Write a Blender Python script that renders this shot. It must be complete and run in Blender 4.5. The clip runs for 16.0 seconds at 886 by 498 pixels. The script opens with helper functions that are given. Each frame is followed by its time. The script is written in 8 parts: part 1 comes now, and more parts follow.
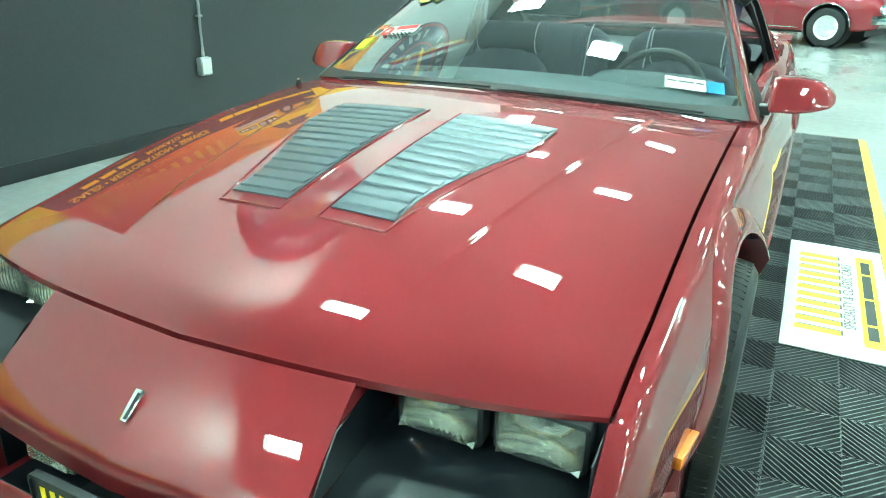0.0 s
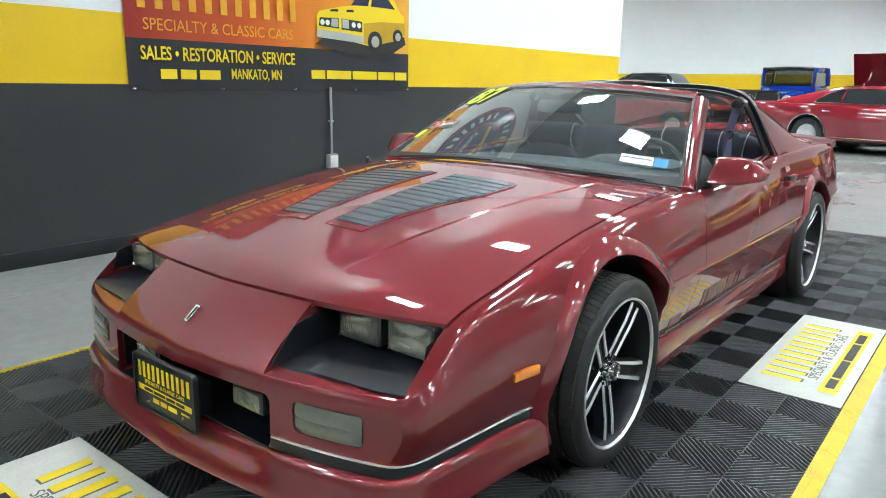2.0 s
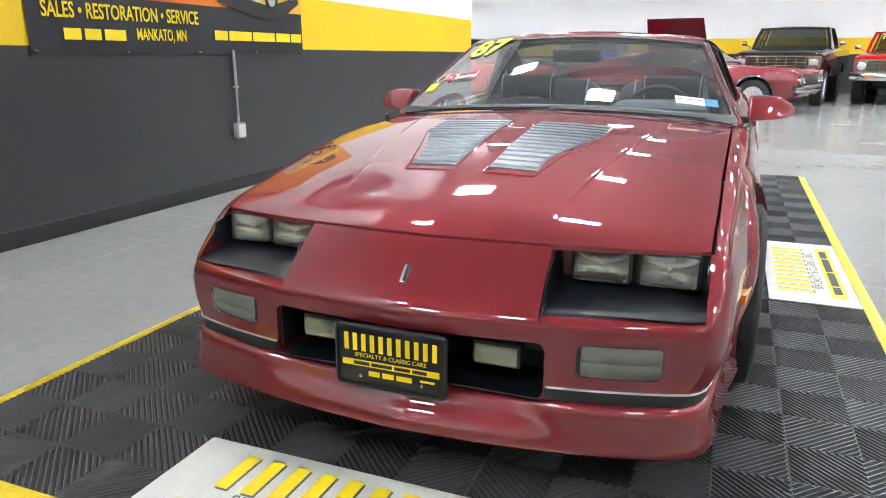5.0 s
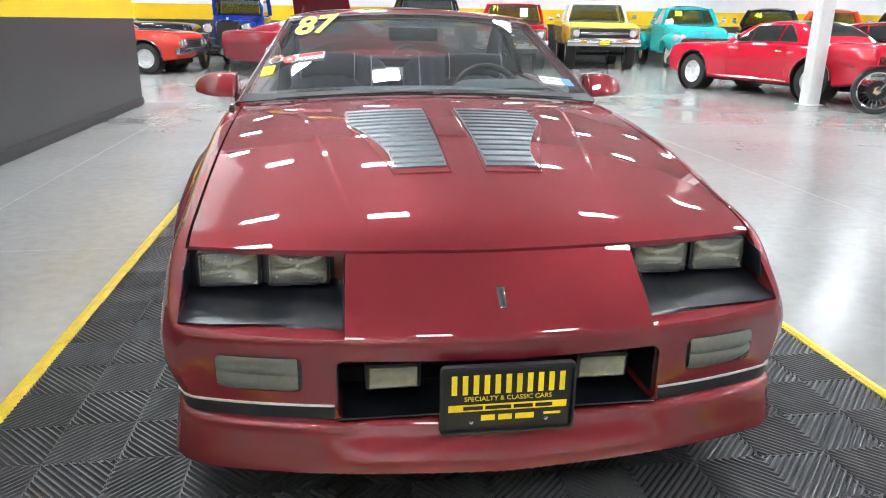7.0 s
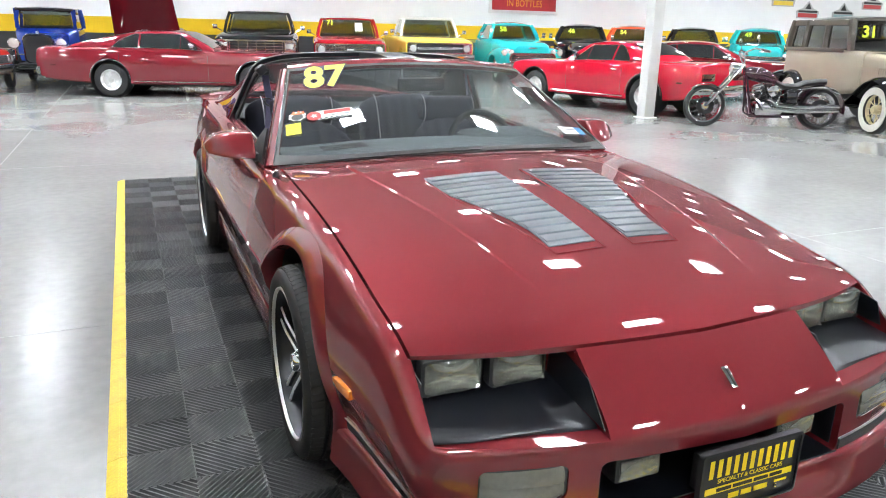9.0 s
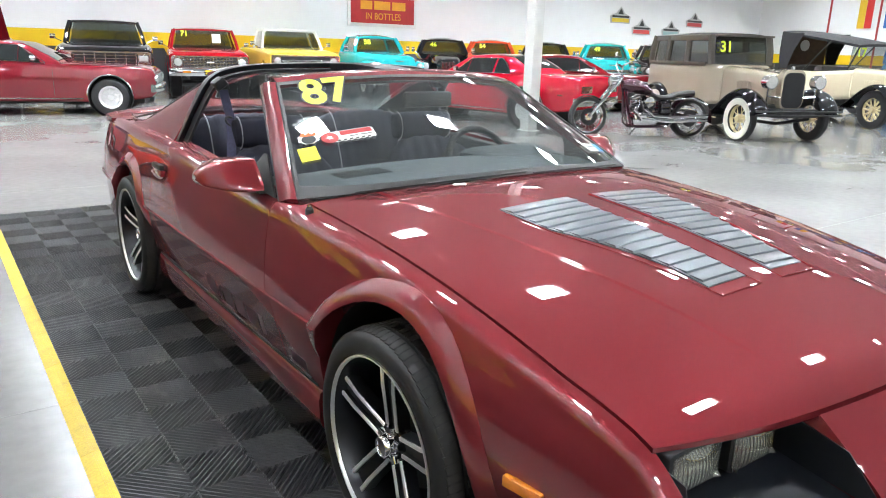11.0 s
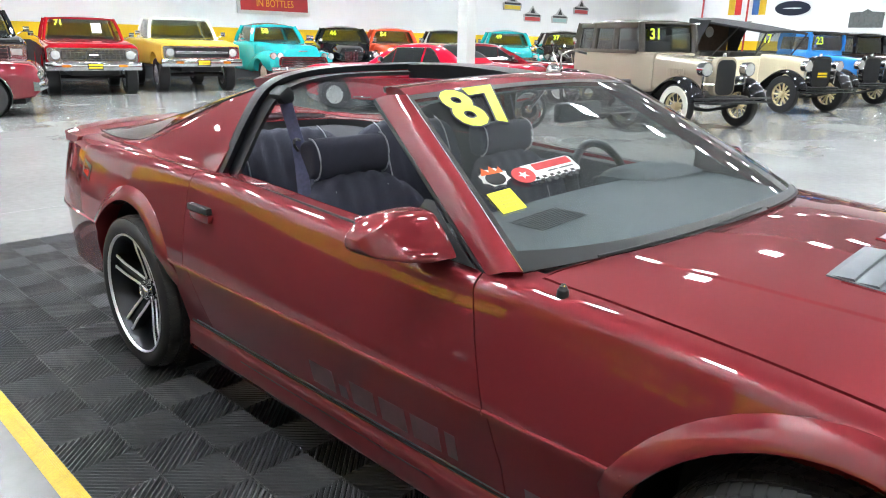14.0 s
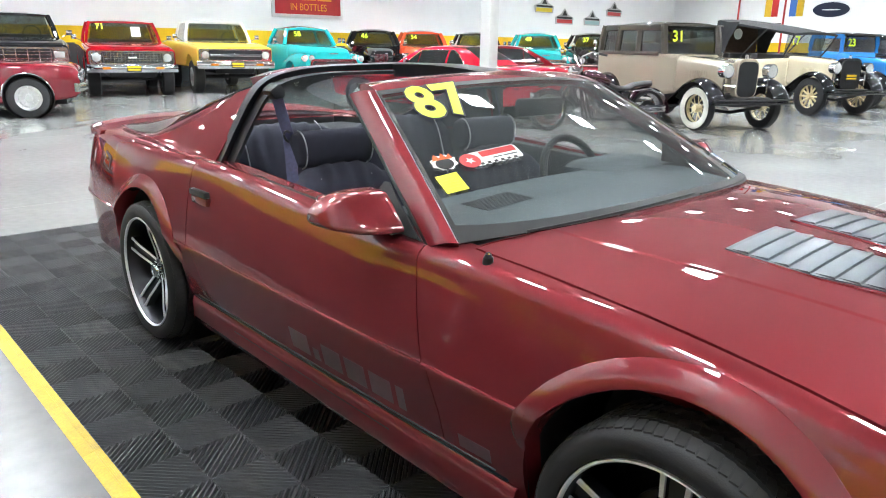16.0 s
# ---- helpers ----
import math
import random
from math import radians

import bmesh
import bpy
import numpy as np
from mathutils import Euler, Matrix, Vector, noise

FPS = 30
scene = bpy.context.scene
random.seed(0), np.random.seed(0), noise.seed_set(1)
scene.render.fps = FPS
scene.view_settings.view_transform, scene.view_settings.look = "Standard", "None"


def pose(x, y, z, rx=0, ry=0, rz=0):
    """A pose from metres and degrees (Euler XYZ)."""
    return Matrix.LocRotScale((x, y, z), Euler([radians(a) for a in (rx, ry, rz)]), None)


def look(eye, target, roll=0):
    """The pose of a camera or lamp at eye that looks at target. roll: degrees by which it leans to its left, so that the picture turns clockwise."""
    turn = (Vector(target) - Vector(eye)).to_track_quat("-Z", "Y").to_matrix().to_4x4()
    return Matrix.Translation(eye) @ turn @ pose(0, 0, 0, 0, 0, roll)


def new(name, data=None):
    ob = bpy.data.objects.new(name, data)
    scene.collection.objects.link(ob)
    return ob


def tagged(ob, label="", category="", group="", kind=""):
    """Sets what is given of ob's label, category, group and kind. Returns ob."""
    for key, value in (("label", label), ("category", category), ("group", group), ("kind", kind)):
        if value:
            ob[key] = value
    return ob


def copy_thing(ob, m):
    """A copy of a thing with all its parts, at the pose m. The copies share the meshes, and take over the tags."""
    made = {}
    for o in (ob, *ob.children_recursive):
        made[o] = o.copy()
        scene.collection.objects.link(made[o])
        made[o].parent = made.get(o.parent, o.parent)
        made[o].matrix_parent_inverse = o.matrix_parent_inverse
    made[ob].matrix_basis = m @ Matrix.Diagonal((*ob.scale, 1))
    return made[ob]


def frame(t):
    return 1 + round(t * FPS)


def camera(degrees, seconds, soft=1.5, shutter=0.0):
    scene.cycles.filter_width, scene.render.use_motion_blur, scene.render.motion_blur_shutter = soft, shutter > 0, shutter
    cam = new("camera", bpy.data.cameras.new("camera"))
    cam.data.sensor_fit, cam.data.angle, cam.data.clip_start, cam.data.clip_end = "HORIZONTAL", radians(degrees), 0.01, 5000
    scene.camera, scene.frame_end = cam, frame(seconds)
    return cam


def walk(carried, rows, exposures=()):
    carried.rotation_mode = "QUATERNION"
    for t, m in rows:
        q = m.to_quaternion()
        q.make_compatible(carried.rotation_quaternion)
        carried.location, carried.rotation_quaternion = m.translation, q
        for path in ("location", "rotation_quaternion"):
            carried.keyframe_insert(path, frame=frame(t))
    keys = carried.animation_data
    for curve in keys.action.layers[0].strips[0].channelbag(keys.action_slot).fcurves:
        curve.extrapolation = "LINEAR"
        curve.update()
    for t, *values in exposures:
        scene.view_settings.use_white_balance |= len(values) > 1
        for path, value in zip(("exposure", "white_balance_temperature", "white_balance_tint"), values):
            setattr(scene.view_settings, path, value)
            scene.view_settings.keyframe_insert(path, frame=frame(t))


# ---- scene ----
cam = camera(63.9, 16.0, soft=1.0)

PATH = [
    (0, (0.905, -0.558, 1.274), (0.089, 1.107, 0.524), 1.3),
    (0.5, (1.163, -0.767, 1.255), (0.165, 0.857, 0.648), 1.2),
    (1, (1.414, -0.896, 1.254), (0.319, 0.689, 0.717), 1.2),
    (1.5, (1.666, -0.938, 1.251), (0.478, 0.596, 0.767), 1.1),
    (2, (1.77, -0.956, 1.228), (0.557, 0.567, 0.772), 1.0),
    (2.5, (1.759, -0.987, 1.228), (0.543, 0.535, 0.777), 1.1),
    (3, (1.653, -1.157, 1.191), (0.442, 0.37, 0.742), 1.2),
    (3.2, (1.564, -1.262, 1.178), (0.376, 0.282, 0.725), 1.1),
    (5.3, (0.611, -1.506, 1.124), (0.035, 0.329, 0.577), 0.4),
    (5.5, (0.509, -1.48, 1.13), (0.039, 0.379, 0.563), 0.7),
    (6, (0.21, -1.489, 1.151), (0.002, 0.408, 0.553), 0.8),
    (6.5, (-0.08, -1.502, 1.165), (-0.026, 0.405, 0.564), 0.7),
    (7, (-0.359, -1.391, 1.18), (-0.085, 0.495, 0.573), 0.8),
    (7.5, (-0.665, -1.386, 1.274), (-0.24, 0.472, 0.669), 1.0),
    (8, (-0.884, -1.322, 1.34), (-0.326, 0.5, 0.733), 1.0),
    (8.5, (-1.067, -1.133, 1.349), (-0.411, 0.659, 0.751), 1.0),
    (9, (-1.274, -1.041, 1.358), (-0.508, 0.713, 0.778), 1.2),
    (9.2, (-1.331, -1.008, 1.368), (-0.509, 0.72, 0.787), 0.9),
    (11.3, (-1.729, -0.189, 1.318), (-0.56, 1.338, 0.77), 1.2),
    (11.5, (-1.718, -0.095, 1.337), (-0.522, 1.404, 0.771), 0.9),
    (12, (-1.753, 0.105, 1.331), (-0.491, 1.549, 0.765), 1.1),
    (12.5, (-1.885, 0.3, 1.337), (-0.582, 1.71, 0.777), 1.0),
    (13, (-1.922, 0.497, 1.336), (-0.587, 1.875, 0.774), 1.1),
    (13.5, (-1.91, 0.708, 1.336), (-0.556, 2.068, 0.772), 1.1),
    (14, (-1.975, 0.841, 1.335), (-0.604, 2.185, 0.774), 1.1),
    (14.5, (-2.034, 0.906, 1.339), (-0.645, 2.232, 0.778), 1.0),
    (15, (-2.064, 0.882, 1.338), (-0.671, 2.205, 0.78), 1.0),
    (15.5, (-2.037, 0.735, 1.336), (-0.666, 2.08, 0.778), 0.9),
    (16, (-1.989, 0.513, 1.335), (-0.685, 1.924, 0.779), 1.0),
]
EXPOSURE = [(0, 0.62, 5650, -38), (0.5, 0.50, 5780, -27), (1.0, 0.32, 5950, -16), (1.5, 0.10, 6200, -2), (2.0, -0.10, 6250, 2), (3.0, -0.15, 6250, 4), (5.5, 0.13, 6500, 12), (9.0, 0.15, 6500, 12), (12.0, 0.12, 6480, 11), (16.0, 0.14, 6450, 10)]
walk(cam, [(t, look(eye, target, roll)) for t, eye, target, roll in PATH], EXPOSURE)

# ---- world and light ----
world = bpy.data.worlds.new("world")
scene.world = world
world.use_nodes = True
world.node_tree.nodes["Background"].inputs[0].default_value = (0.9, 0.95, 1.0, 1)
world.node_tree.nodes["Background"].inputs[1].default_value = 0.05

LAMP_POWER = 180.0
CEILING_Z = 6.0


# ---- materials ----
def mat(name, col, rough=0.5, metal=0.0, coat=0.0, var=0.12, scale=6.0, bump=0.0, bscale=80.0, trans=0.0, emit=0.0,
        coat_rough=0.03, rvar=0.0, island=0.0, flake=0.0):
    m = bpy.data.materials.new(name)
    m.use_nodes = True
    nt = m.node_tree
    b = nt.nodes["Principled BSDF"]
    b.inputs["Base Color"].default_value = (*col, 1)
    b.inputs["Roughness"].default_value = rough
    b.inputs["Metallic"].default_value = metal
    b.inputs["Coat Weight"].default_value = coat
    b.inputs["Coat Roughness"].default_value = coat_rough
    b.inputs["Transmission Weight"].default_value = trans
    if emit:
        b.inputs["Emission Color"].default_value = (*col, 1)
        b.inputs["Emission Strength"].default_value = emit
    if var or bump or rvar or island:
        tc = nt.nodes.new("ShaderNodeTexCoord")
        n1 = nt.nodes.new("ShaderNodeTexNoise")
        n1.inputs["Scale"].default_value = scale
        n1.inputs["Detail"].default_value = 6
        nt.links.new(tc.outputs["Object"], n1.inputs["Vector"])
        n2 = nt.nodes.new("ShaderNodeTexNoise")
        n2.inputs["Scale"].default_value = bscale
        n2.inputs["Detail"].default_value = 3
        nt.links.new(tc.outputs["Object"], n2.inputs["Vector"])
        add = nt.nodes.new("ShaderNodeMath")
        add.operation = "ADD"
        nt.links.new(n1.outputs["Fac"], add.inputs[0])
        nt.links.new(n2.outputs["Fac"], add.inputs[1])
        rng = nt.nodes.new("ShaderNodeMapRange")
        rng.inputs["From Min"].default_value = 0.6
        rng.inputs["From Max"].default_value = 1.4
        rng.inputs["To Min"].default_value = 1 - var
        rng.inputs["To Max"].default_value = 1 + var
        nt.links.new(add.outputs[0], rng.inputs["Value"])
        out = rng.outputs[0]
        if island:
            oi = nt.nodes.new("ShaderNodeObjectInfo")
            r2 = nt.nodes.new("ShaderNodeMapRange")
            r2.inputs["To Min"].default_value = 1 - island
            r2.inputs["To Max"].default_value = 1 + island
            nt.links.new(oi.outputs["Random"], r2.inputs["Value"])
            mu = nt.nodes.new("ShaderNodeMath")
            mu.operation = "MULTIPLY"
            nt.links.new(out, mu.inputs[0])
            nt.links.new(r2.outputs[0], mu.inputs[1])
            out = mu.outputs[0]
        sc = nt.nodes.new("ShaderNodeVectorMath")
        sc.operation = "SCALE"
        sc.inputs[0].default_value = col
        nt.links.new(out, sc.inputs["Scale"])
        nt.links.new(sc.outputs[0], b.inputs["Base Color"])
        if rvar:
            r3 = nt.nodes.new("ShaderNodeMapRange")
            r3.inputs["From Min"].default_value = 0.35
            r3.inputs["From Max"].default_value = 0.65
            r3.inputs["To Min"].default_value = max(0.01, rough - rvar)
            r3.inputs["To Max"].default_value = rough + rvar
            nt.links.new(n1.outputs["Fac"], r3.inputs["Value"])
            nt.links.new(r3.outputs[0], b.inputs["Roughness"])
        if bump:
            bp = nt.nodes.new("ShaderNodeBump")
            bp.inputs["Strength"].default_value = bump
            bp.inputs["Distance"].default_value = 0.004
            nt.links.new(n2.outputs["Fac"], bp.inputs["Height"])
            nt.links.new(bp.outputs[0], b.inputs["Normal"])
    return m


def paint(name, col, metal=0.35):
    m = mat(name, col, 0.46, metal, 1.0, 0.06, 1.5, 0.0, 900, coat_rough=0.0)
    m.node_tree.nodes["Principled BSDF"].inputs["Specular IOR Level"].default_value = 0.0
    m.node_tree.nodes["Principled BSDF"].inputs["Coat IOR"].default_value = 1.72
    return m


PAINT = paint("maroon_paint", (0.188, 0.0195, 0.0258), 0.48)
M_BLACK = mat("black_plastic", (0.012, 0.013, 0.015), 0.42, var=0.2, bump=0.15, bscale=300)
M_SATIN = mat("satin_black", (0.006, 0.007, 0.010), 0.30, var=0.25, scale=3, bump=0.05, bscale=500)
M_RUBBER = mat("tyre_rubber", (0.009, 0.009, 0.01), 0.58, var=0.25, scale=9, bump=0.12, bscale=260)
M_SEAL = mat("rubber_seal", (0.008, 0.008, 0.009), 0.55)
M_LOUVRE = mat("louvre_grey", (0.125, 0.14, 0.16), 0.30, 0.6, 0.0, var=0.1, scale=20, bump=0.03, bscale=600)
M_CHROME = mat("chrome", (0.75, 0.76, 0.78), 0.08, 1.0, var=0.05)
M_ALLOY = mat("machined_alloy", (0.93, 0.93, 0.93), 0.3, 0.8, var=0.08, scale=30, bump=0.05, bscale=500)
M_GLASS = mat("glass", (0.83, 0.885, 0.88), 0.0, trans=0.984, coat=0.6, coat_rough=0.0, var=0)
M_CLEAR = mat("lamp_glass", (0.93, 0.94, 0.88), 0.04, trans=0.97, coat=1, var=0)
_wv = M_CLEAR.node_tree.nodes.new("ShaderNodeTexWave")
_wv.inputs["Scale"].default_value = 34
_wt = M_CLEAR.node_tree.nodes.new("ShaderNodeTexCoord")
_wb = M_CLEAR.node_tree.nodes.new("ShaderNodeBump")
_wb.inputs["Strength"].default_value, _wb.inputs["Distance"].default_value = 0.35, 0.003
M_CLEAR.node_tree.links.new(_wt.outputs["Object"], _wv.inputs["Vector"])
M_CLEAR.node_tree.links.new(_wv.outputs["Fac"], _wb.inputs["Height"])
M_CLEAR.node_tree.links.new(_wb.outputs[0], M_CLEAR.node_tree.nodes["Principled BSDF"].inputs["Normal"])
M_SMOKE = mat("smoky_lens", (0.135, 0.137, 0.118), 0.22, trans=0.1, coat=1, var=0.12, scale=12)
M_AMBER = mat("amber_lens", (0.75, 0.22, 0.02), 0.2, coat=1, var=0.1, scale=60)
M_REDLENS = mat("red_lens", (0.11, 0.005, 0.008), 0.15, coat=1, var=0.15, scale=40)
M_REFLECT = mat("lamp_reflector", (0.50, 0.50, 0.45), 0.10, 1.0, var=0.12, scale=30, bump=0.15, bscale=150)
M_FABRIC = mat("navy_cloth", (0.021, 0.021, 0.036), 0.9, var=0.25, scale=25, bump=0.6, bscale=700)
M_STITCH = mat("grey_piping", (0.33, 0.32, 0.34), 0.8)
M_DASH = mat("dash_vinyl", (0.042, 0.055, 0.061), 0.6, var=0.2, scale=10, bump=0.3, bscale=400)
M_CARPET = mat("dark_carpet", (0.014, 0.014, 0.018), 0.95, var=0.4, scale=40, bump=0.7, bscale=500)
M_WHITE = mat("white_vinyl", (0.78, 0.78, 0.76), 0.45, var=0.05, scale=9)
M_YELLOW = mat("yellow_print", (0.85, 0.62, 0.01), 0.5, var=0.04)
M_LIME = mat("lime_marker", (0.72, 0.9, 0.04), 0.5, var=0.06)
M_GREYPRINT = mat("grey_print", (0.12, 0.12, 0.12), 0.6)
M_BLACKPRINT = mat("black_print", (0.012, 0.012, 0.012), 0.5)
M_REDPRINT = mat("red_print", (0.5, 0.03, 0.03), 0.5)
M_BLUEPRINT = mat("blue_print", (0.03, 0.22, 0.5), 0.5)
M_FOGREF = mat("fog_reflector", (0.5, 0.5, 0.46), 0.18, 1.0, var=0.2, bump=0.4, bscale=150)
M_FOGLENS = mat("fog_lens", (0.72, 0.72, 0.62), 0.08, trans=0.9, coat=1, var=0.3, scale=60)
M_DARKMETAL = mat("dark_metal", (0.03, 0.03, 0.032), 0.5, 0.6, var=0.3)


# ---- mesh helpers ----
def mesh_of(name, verts, faces):
    me = bpy.data.meshes.new(name)
    me.from_pydata([tuple(v) for v in verts], [], faces)
    me.update()
    return me


def finish(bm, name, angle=35):
    me = bpy.data.meshes.new(name)
    bmesh.ops.recalc_face_normals(bm, faces=bm.faces)
    bm.to_mesh(me)
    bm.free()
    smooth(me, angle)
    return me


def smooth(me, angle=35):
    me.polygons.foreach_set("use_smooth", [True] * len(me.polygons))
    me.set_sharp_from_angle(angle=radians(angle))


def part(name, bm, material, parent=None, label="", angle=35):
    me = finish(bm, name, angle) if isinstance(bm, bmesh.types.BMesh) else bm
    if not me.materials:
        me.materials.append(material)
    ob = new(name, me)
    if parent:
        ob.parent = parent
    if label:
        ob["label"] = label
    return ob


def thing(name, label, category, group="", m=None, kind=""):
    ob = new(name)
    ob.empty_display_size = 0.1
    if m is not None:
        ob.matrix_basis = m
    return tagged(ob, label, category, group, kind)


def box(x0, x1, y0, y1, z0, z1, bevel=0.0, seg=2, bm=None):
    own = bmesh.new()
    vs = [own.verts.new((x, y, z)) for z in (z0, z1) for x, y in ((x0, y0), (x1, y0), (x1, y1), (x0, y1))]
    for f in ((3, 2, 1, 0), (4, 5, 6, 7), (0, 1, 5, 4), (1, 2, 6, 5), (2, 3, 7, 6), (3, 0, 4, 7)):
        own.faces.new([vs[i] for i in f])
    if bevel:
        bmesh.ops.bevel(own, geom=own.edges[:], offset=bevel, segments=seg, profile=0.5, affect="EDGES")
    return join(bm, own)


def join(bm, own, m=None):
    if m is not None:
        own.transform(m)
    if bm is None:
        return own
    me = bpy.data.meshes.new("tmp")
    own.to_mesh(me)
    own.free()
    bm.from_mesh(me)
    bpy.data.meshes.remove(me)
    return bm


def rings(rows, closed=True, cap=True, bm=None):
    """Skin over rows of points, each row one ring."""
    own = bmesh.new()
    vv = [[own.verts.new(tuple(p)) for p in r] for r in rows]
    n = len(vv[0])
    for a, b in zip(vv, vv[1:]):
        for i in range(n if closed else n - 1):
            own.faces.new((a[i], a[(i + 1) % n], b[(i + 1) % n], b[i]))
    if cap and closed:
        own.faces.new(vv[0][::-1])
        own.faces.new(vv[-1])
    return join(bm, own)


def lathe(profile, axis="x", n=48, bm=None, centre=(0, 0, 0), close=False):
    """Turn (radius, height) pairs about an axis."""
    rows = []
    for i in range(n):
        a = 2 * math.pi * i / n
        c, s = math.cos(a), math.sin(a)
        row = []
        for r, h in profile:
            p = {"x": (h, r * c, r * s), "y": (r * c, h, r * s), "z": (r * c, r * s, h)}[axis]
            row.append((p[0] + centre[0], p[1] + centre[1], p[2] + centre[2]))
        rows.append(row)
    rows.append(rows[0])
    own = bmesh.new()
    vv = [[own.verts.new(p) for p in r] for r in rows[:-1]]
    vv.append(vv[0])
    k = len(profile)
    for a, b in zip(vv, vv[1:]):
        for i in range(k if close else k - 1):
            j = (i + 1) % k
            own.faces.new((a[i], a[j], b[j], b[i]))
    bmesh.ops.remove_doubles(own, verts=own.verts, dist=1e-6)
    return join(bm, own)


def sweep(points, r, n=8, bm=None, flat=1.0):
    """A round tube along points."""
    pts = [Vector(p) for p in points]
    rows = []
    for i, p in enumerate(pts):
        d = (pts[min(i + 1, len(pts) - 1)] - pts[max(i - 1, 0)]).normalized()
        u = d.cross(Vector((0, 0, 1)))
        if u.length < 1e-3:
            u = Vector((1, 0, 0))
        u.normalize()
        v = u.cross(d)
        rr = r[i] if isinstance(r, (list, tuple)) else r
        rows.append([p + u * rr * math.cos(2 * math.pi * k / n) + v * rr * flat * math.sin(2 * math.pi * k / n) for k in range(n)])
    return rings(rows, bm=bm)


def sheet(grid, thick, bm=None):
    """A skin over a grid of points, with thickness downwards along its normals."""
    g = [[Vector(p) for p in r] for r in grid]
    ni, nj = len(g), len(g[0])
    nor = [[None] * nj for _ in range(ni)]
    for i in range(ni):
        for j in range(nj):
            du = g[min(i + 1, ni - 1)][j] - g[max(i - 1, 0)][j]
            dv = g[i][min(j + 1, nj - 1)] - g[i][max(j - 1, 0)]
            nor[i][j] = du.cross(dv).normalized()
    own = bmesh.new()
    top = [[own.verts.new(p) for p in r] for r in g]
    low = [[own.verts.new(g[i][j] - nor[i][j] * thick) for j in range(nj)] for i in range(ni)]
    for i in range(ni - 1):
        for j in range(nj - 1):
            own.faces.new((top[i][j], top[i + 1][j], top[i + 1][j + 1], top[i][j + 1]))
            own.faces.new((low[i][j], low[i][j + 1], low[i + 1][j + 1], low[i + 1][j]))
    rim = [(i, 0) for i in range(ni)] + [(ni - 1, j) for j in range(1, nj)] + [(i, nj - 1) for i in range(ni - 2, -1, -1)] + [(0, j) for j in range(nj - 2, 0, -1)]
    for (a, b), (c, d) in zip(rim, rim[1:] + rim[:1]):
        own.faces.new((top[a][b], low[a][b], low[c][d], top[c][d]))
    return join(bm, own)


def prism(poly, axis, a, b, bm=None, bevel=0.0):
    """A polygon pushed along an axis from a to b."""
    def at(p, h):
        return {"x": (h, p[0], p[1]), "y": (p[0], h, p[1]), "z": (p[0], p[1], h)}[axis]
    own = bmesh.new()
    lo = [own.verts.new(at(p, a)) for p in poly]
    hi = [own.verts.new(at(p, b)) for p in poly]
    n = len(poly)
    own.faces.new(lo[::-1])
    own.faces.new(hi)
    for i in range(n):
        own.faces.new((lo[i], lo[(i + 1) % n], hi[(i + 1) % n], hi[i]))
    bmesh.ops.recalc_face_normals(own, faces=own.faces)
    if bevel:
        bmesh.ops.bevel(own, geom=own.edges[:], offset=bevel, segments=2, profile=0.5, affect="EDGES")
    return join(bm, own)


def rounded(w, h, r, n=4):
    """Corner points of a rounded rectangle about the origin."""
    pts = []
    for cx, cy, a0 in ((w / 2 - r, h / 2 - r, 0), (-w / 2 + r, h / 2 - r, 90), (-w / 2 + r, -h / 2 + r, 180), (w / 2 - r, -h / 2 + r, 270)):
        for k in range(n + 1):
            a = radians(a0 + 90 * k / n)
            pts.append((cx + r * math.cos(a), cy + r * math.sin(a)))
    return pts


def curve(xs, ys):
    """A smooth function through points, with no overshoot."""
    xs, ys = np.array(xs, float), np.array(ys, float)
    h, d = np.diff(xs), np.diff(ys) / np.diff(xs)
    m = np.zeros(len(xs))
    m[0], m[-1] = d[0], d[-1]
    for i in range(1, len(xs) - 1):
        if d[i - 1] * d[i] > 0:
            w1, w2 = 2 * h[i] + h[i - 1], h[i] + 2 * h[i - 1]
            m[i] = (w1 + w2) / (w1 / d[i - 1] + w2 / d[i])

    def f(x):
        i = int(min(max(np.searchsorted(xs, x) - 1, 0), len(xs) - 2))
        t = min(max((x - xs[i]) / h[i], 0), 1)
        return float((1 + 2 * t) * (1 - t) ** 2 * ys[i] + t * (1 - t) ** 2 * h[i] * m[i] + t * t * (3 - 2 * t) * ys[i + 1] + t * t * (t - 1) * h[i] * m[i + 1])
    return f


def carve(me, jobs, fold=False):
    """Cut, or keep, volumes of a mesh: jobs of (bmesh, 'DIFFERENCE' or 'INTERSECT')."""
    ob = new("tmp_body", me)
    tmp = []
    for bm, op in jobs:
        c = bpy.data.meshes.new("tmp_cut")
        bmesh.ops.recalc_face_normals(bm, faces=bm.faces)
        bm.to_mesh(c)
        bm.free()
        co = new("tmp_cut", c)
        tmp.append(co)
        md = ob.modifiers.new("cut", "BOOLEAN")
        md.operation, md.object, md.solver, md.use_self = op, co, "EXACT", fold
    dg = bpy.context.evaluated_depsgraph_get()
    dg.update()
    res = bpy.data.meshes.new_from_object(ob.evaluated_get(dg))
    for o in tmp + [ob]:
        bpy.data.objects.remove(o)
    return res


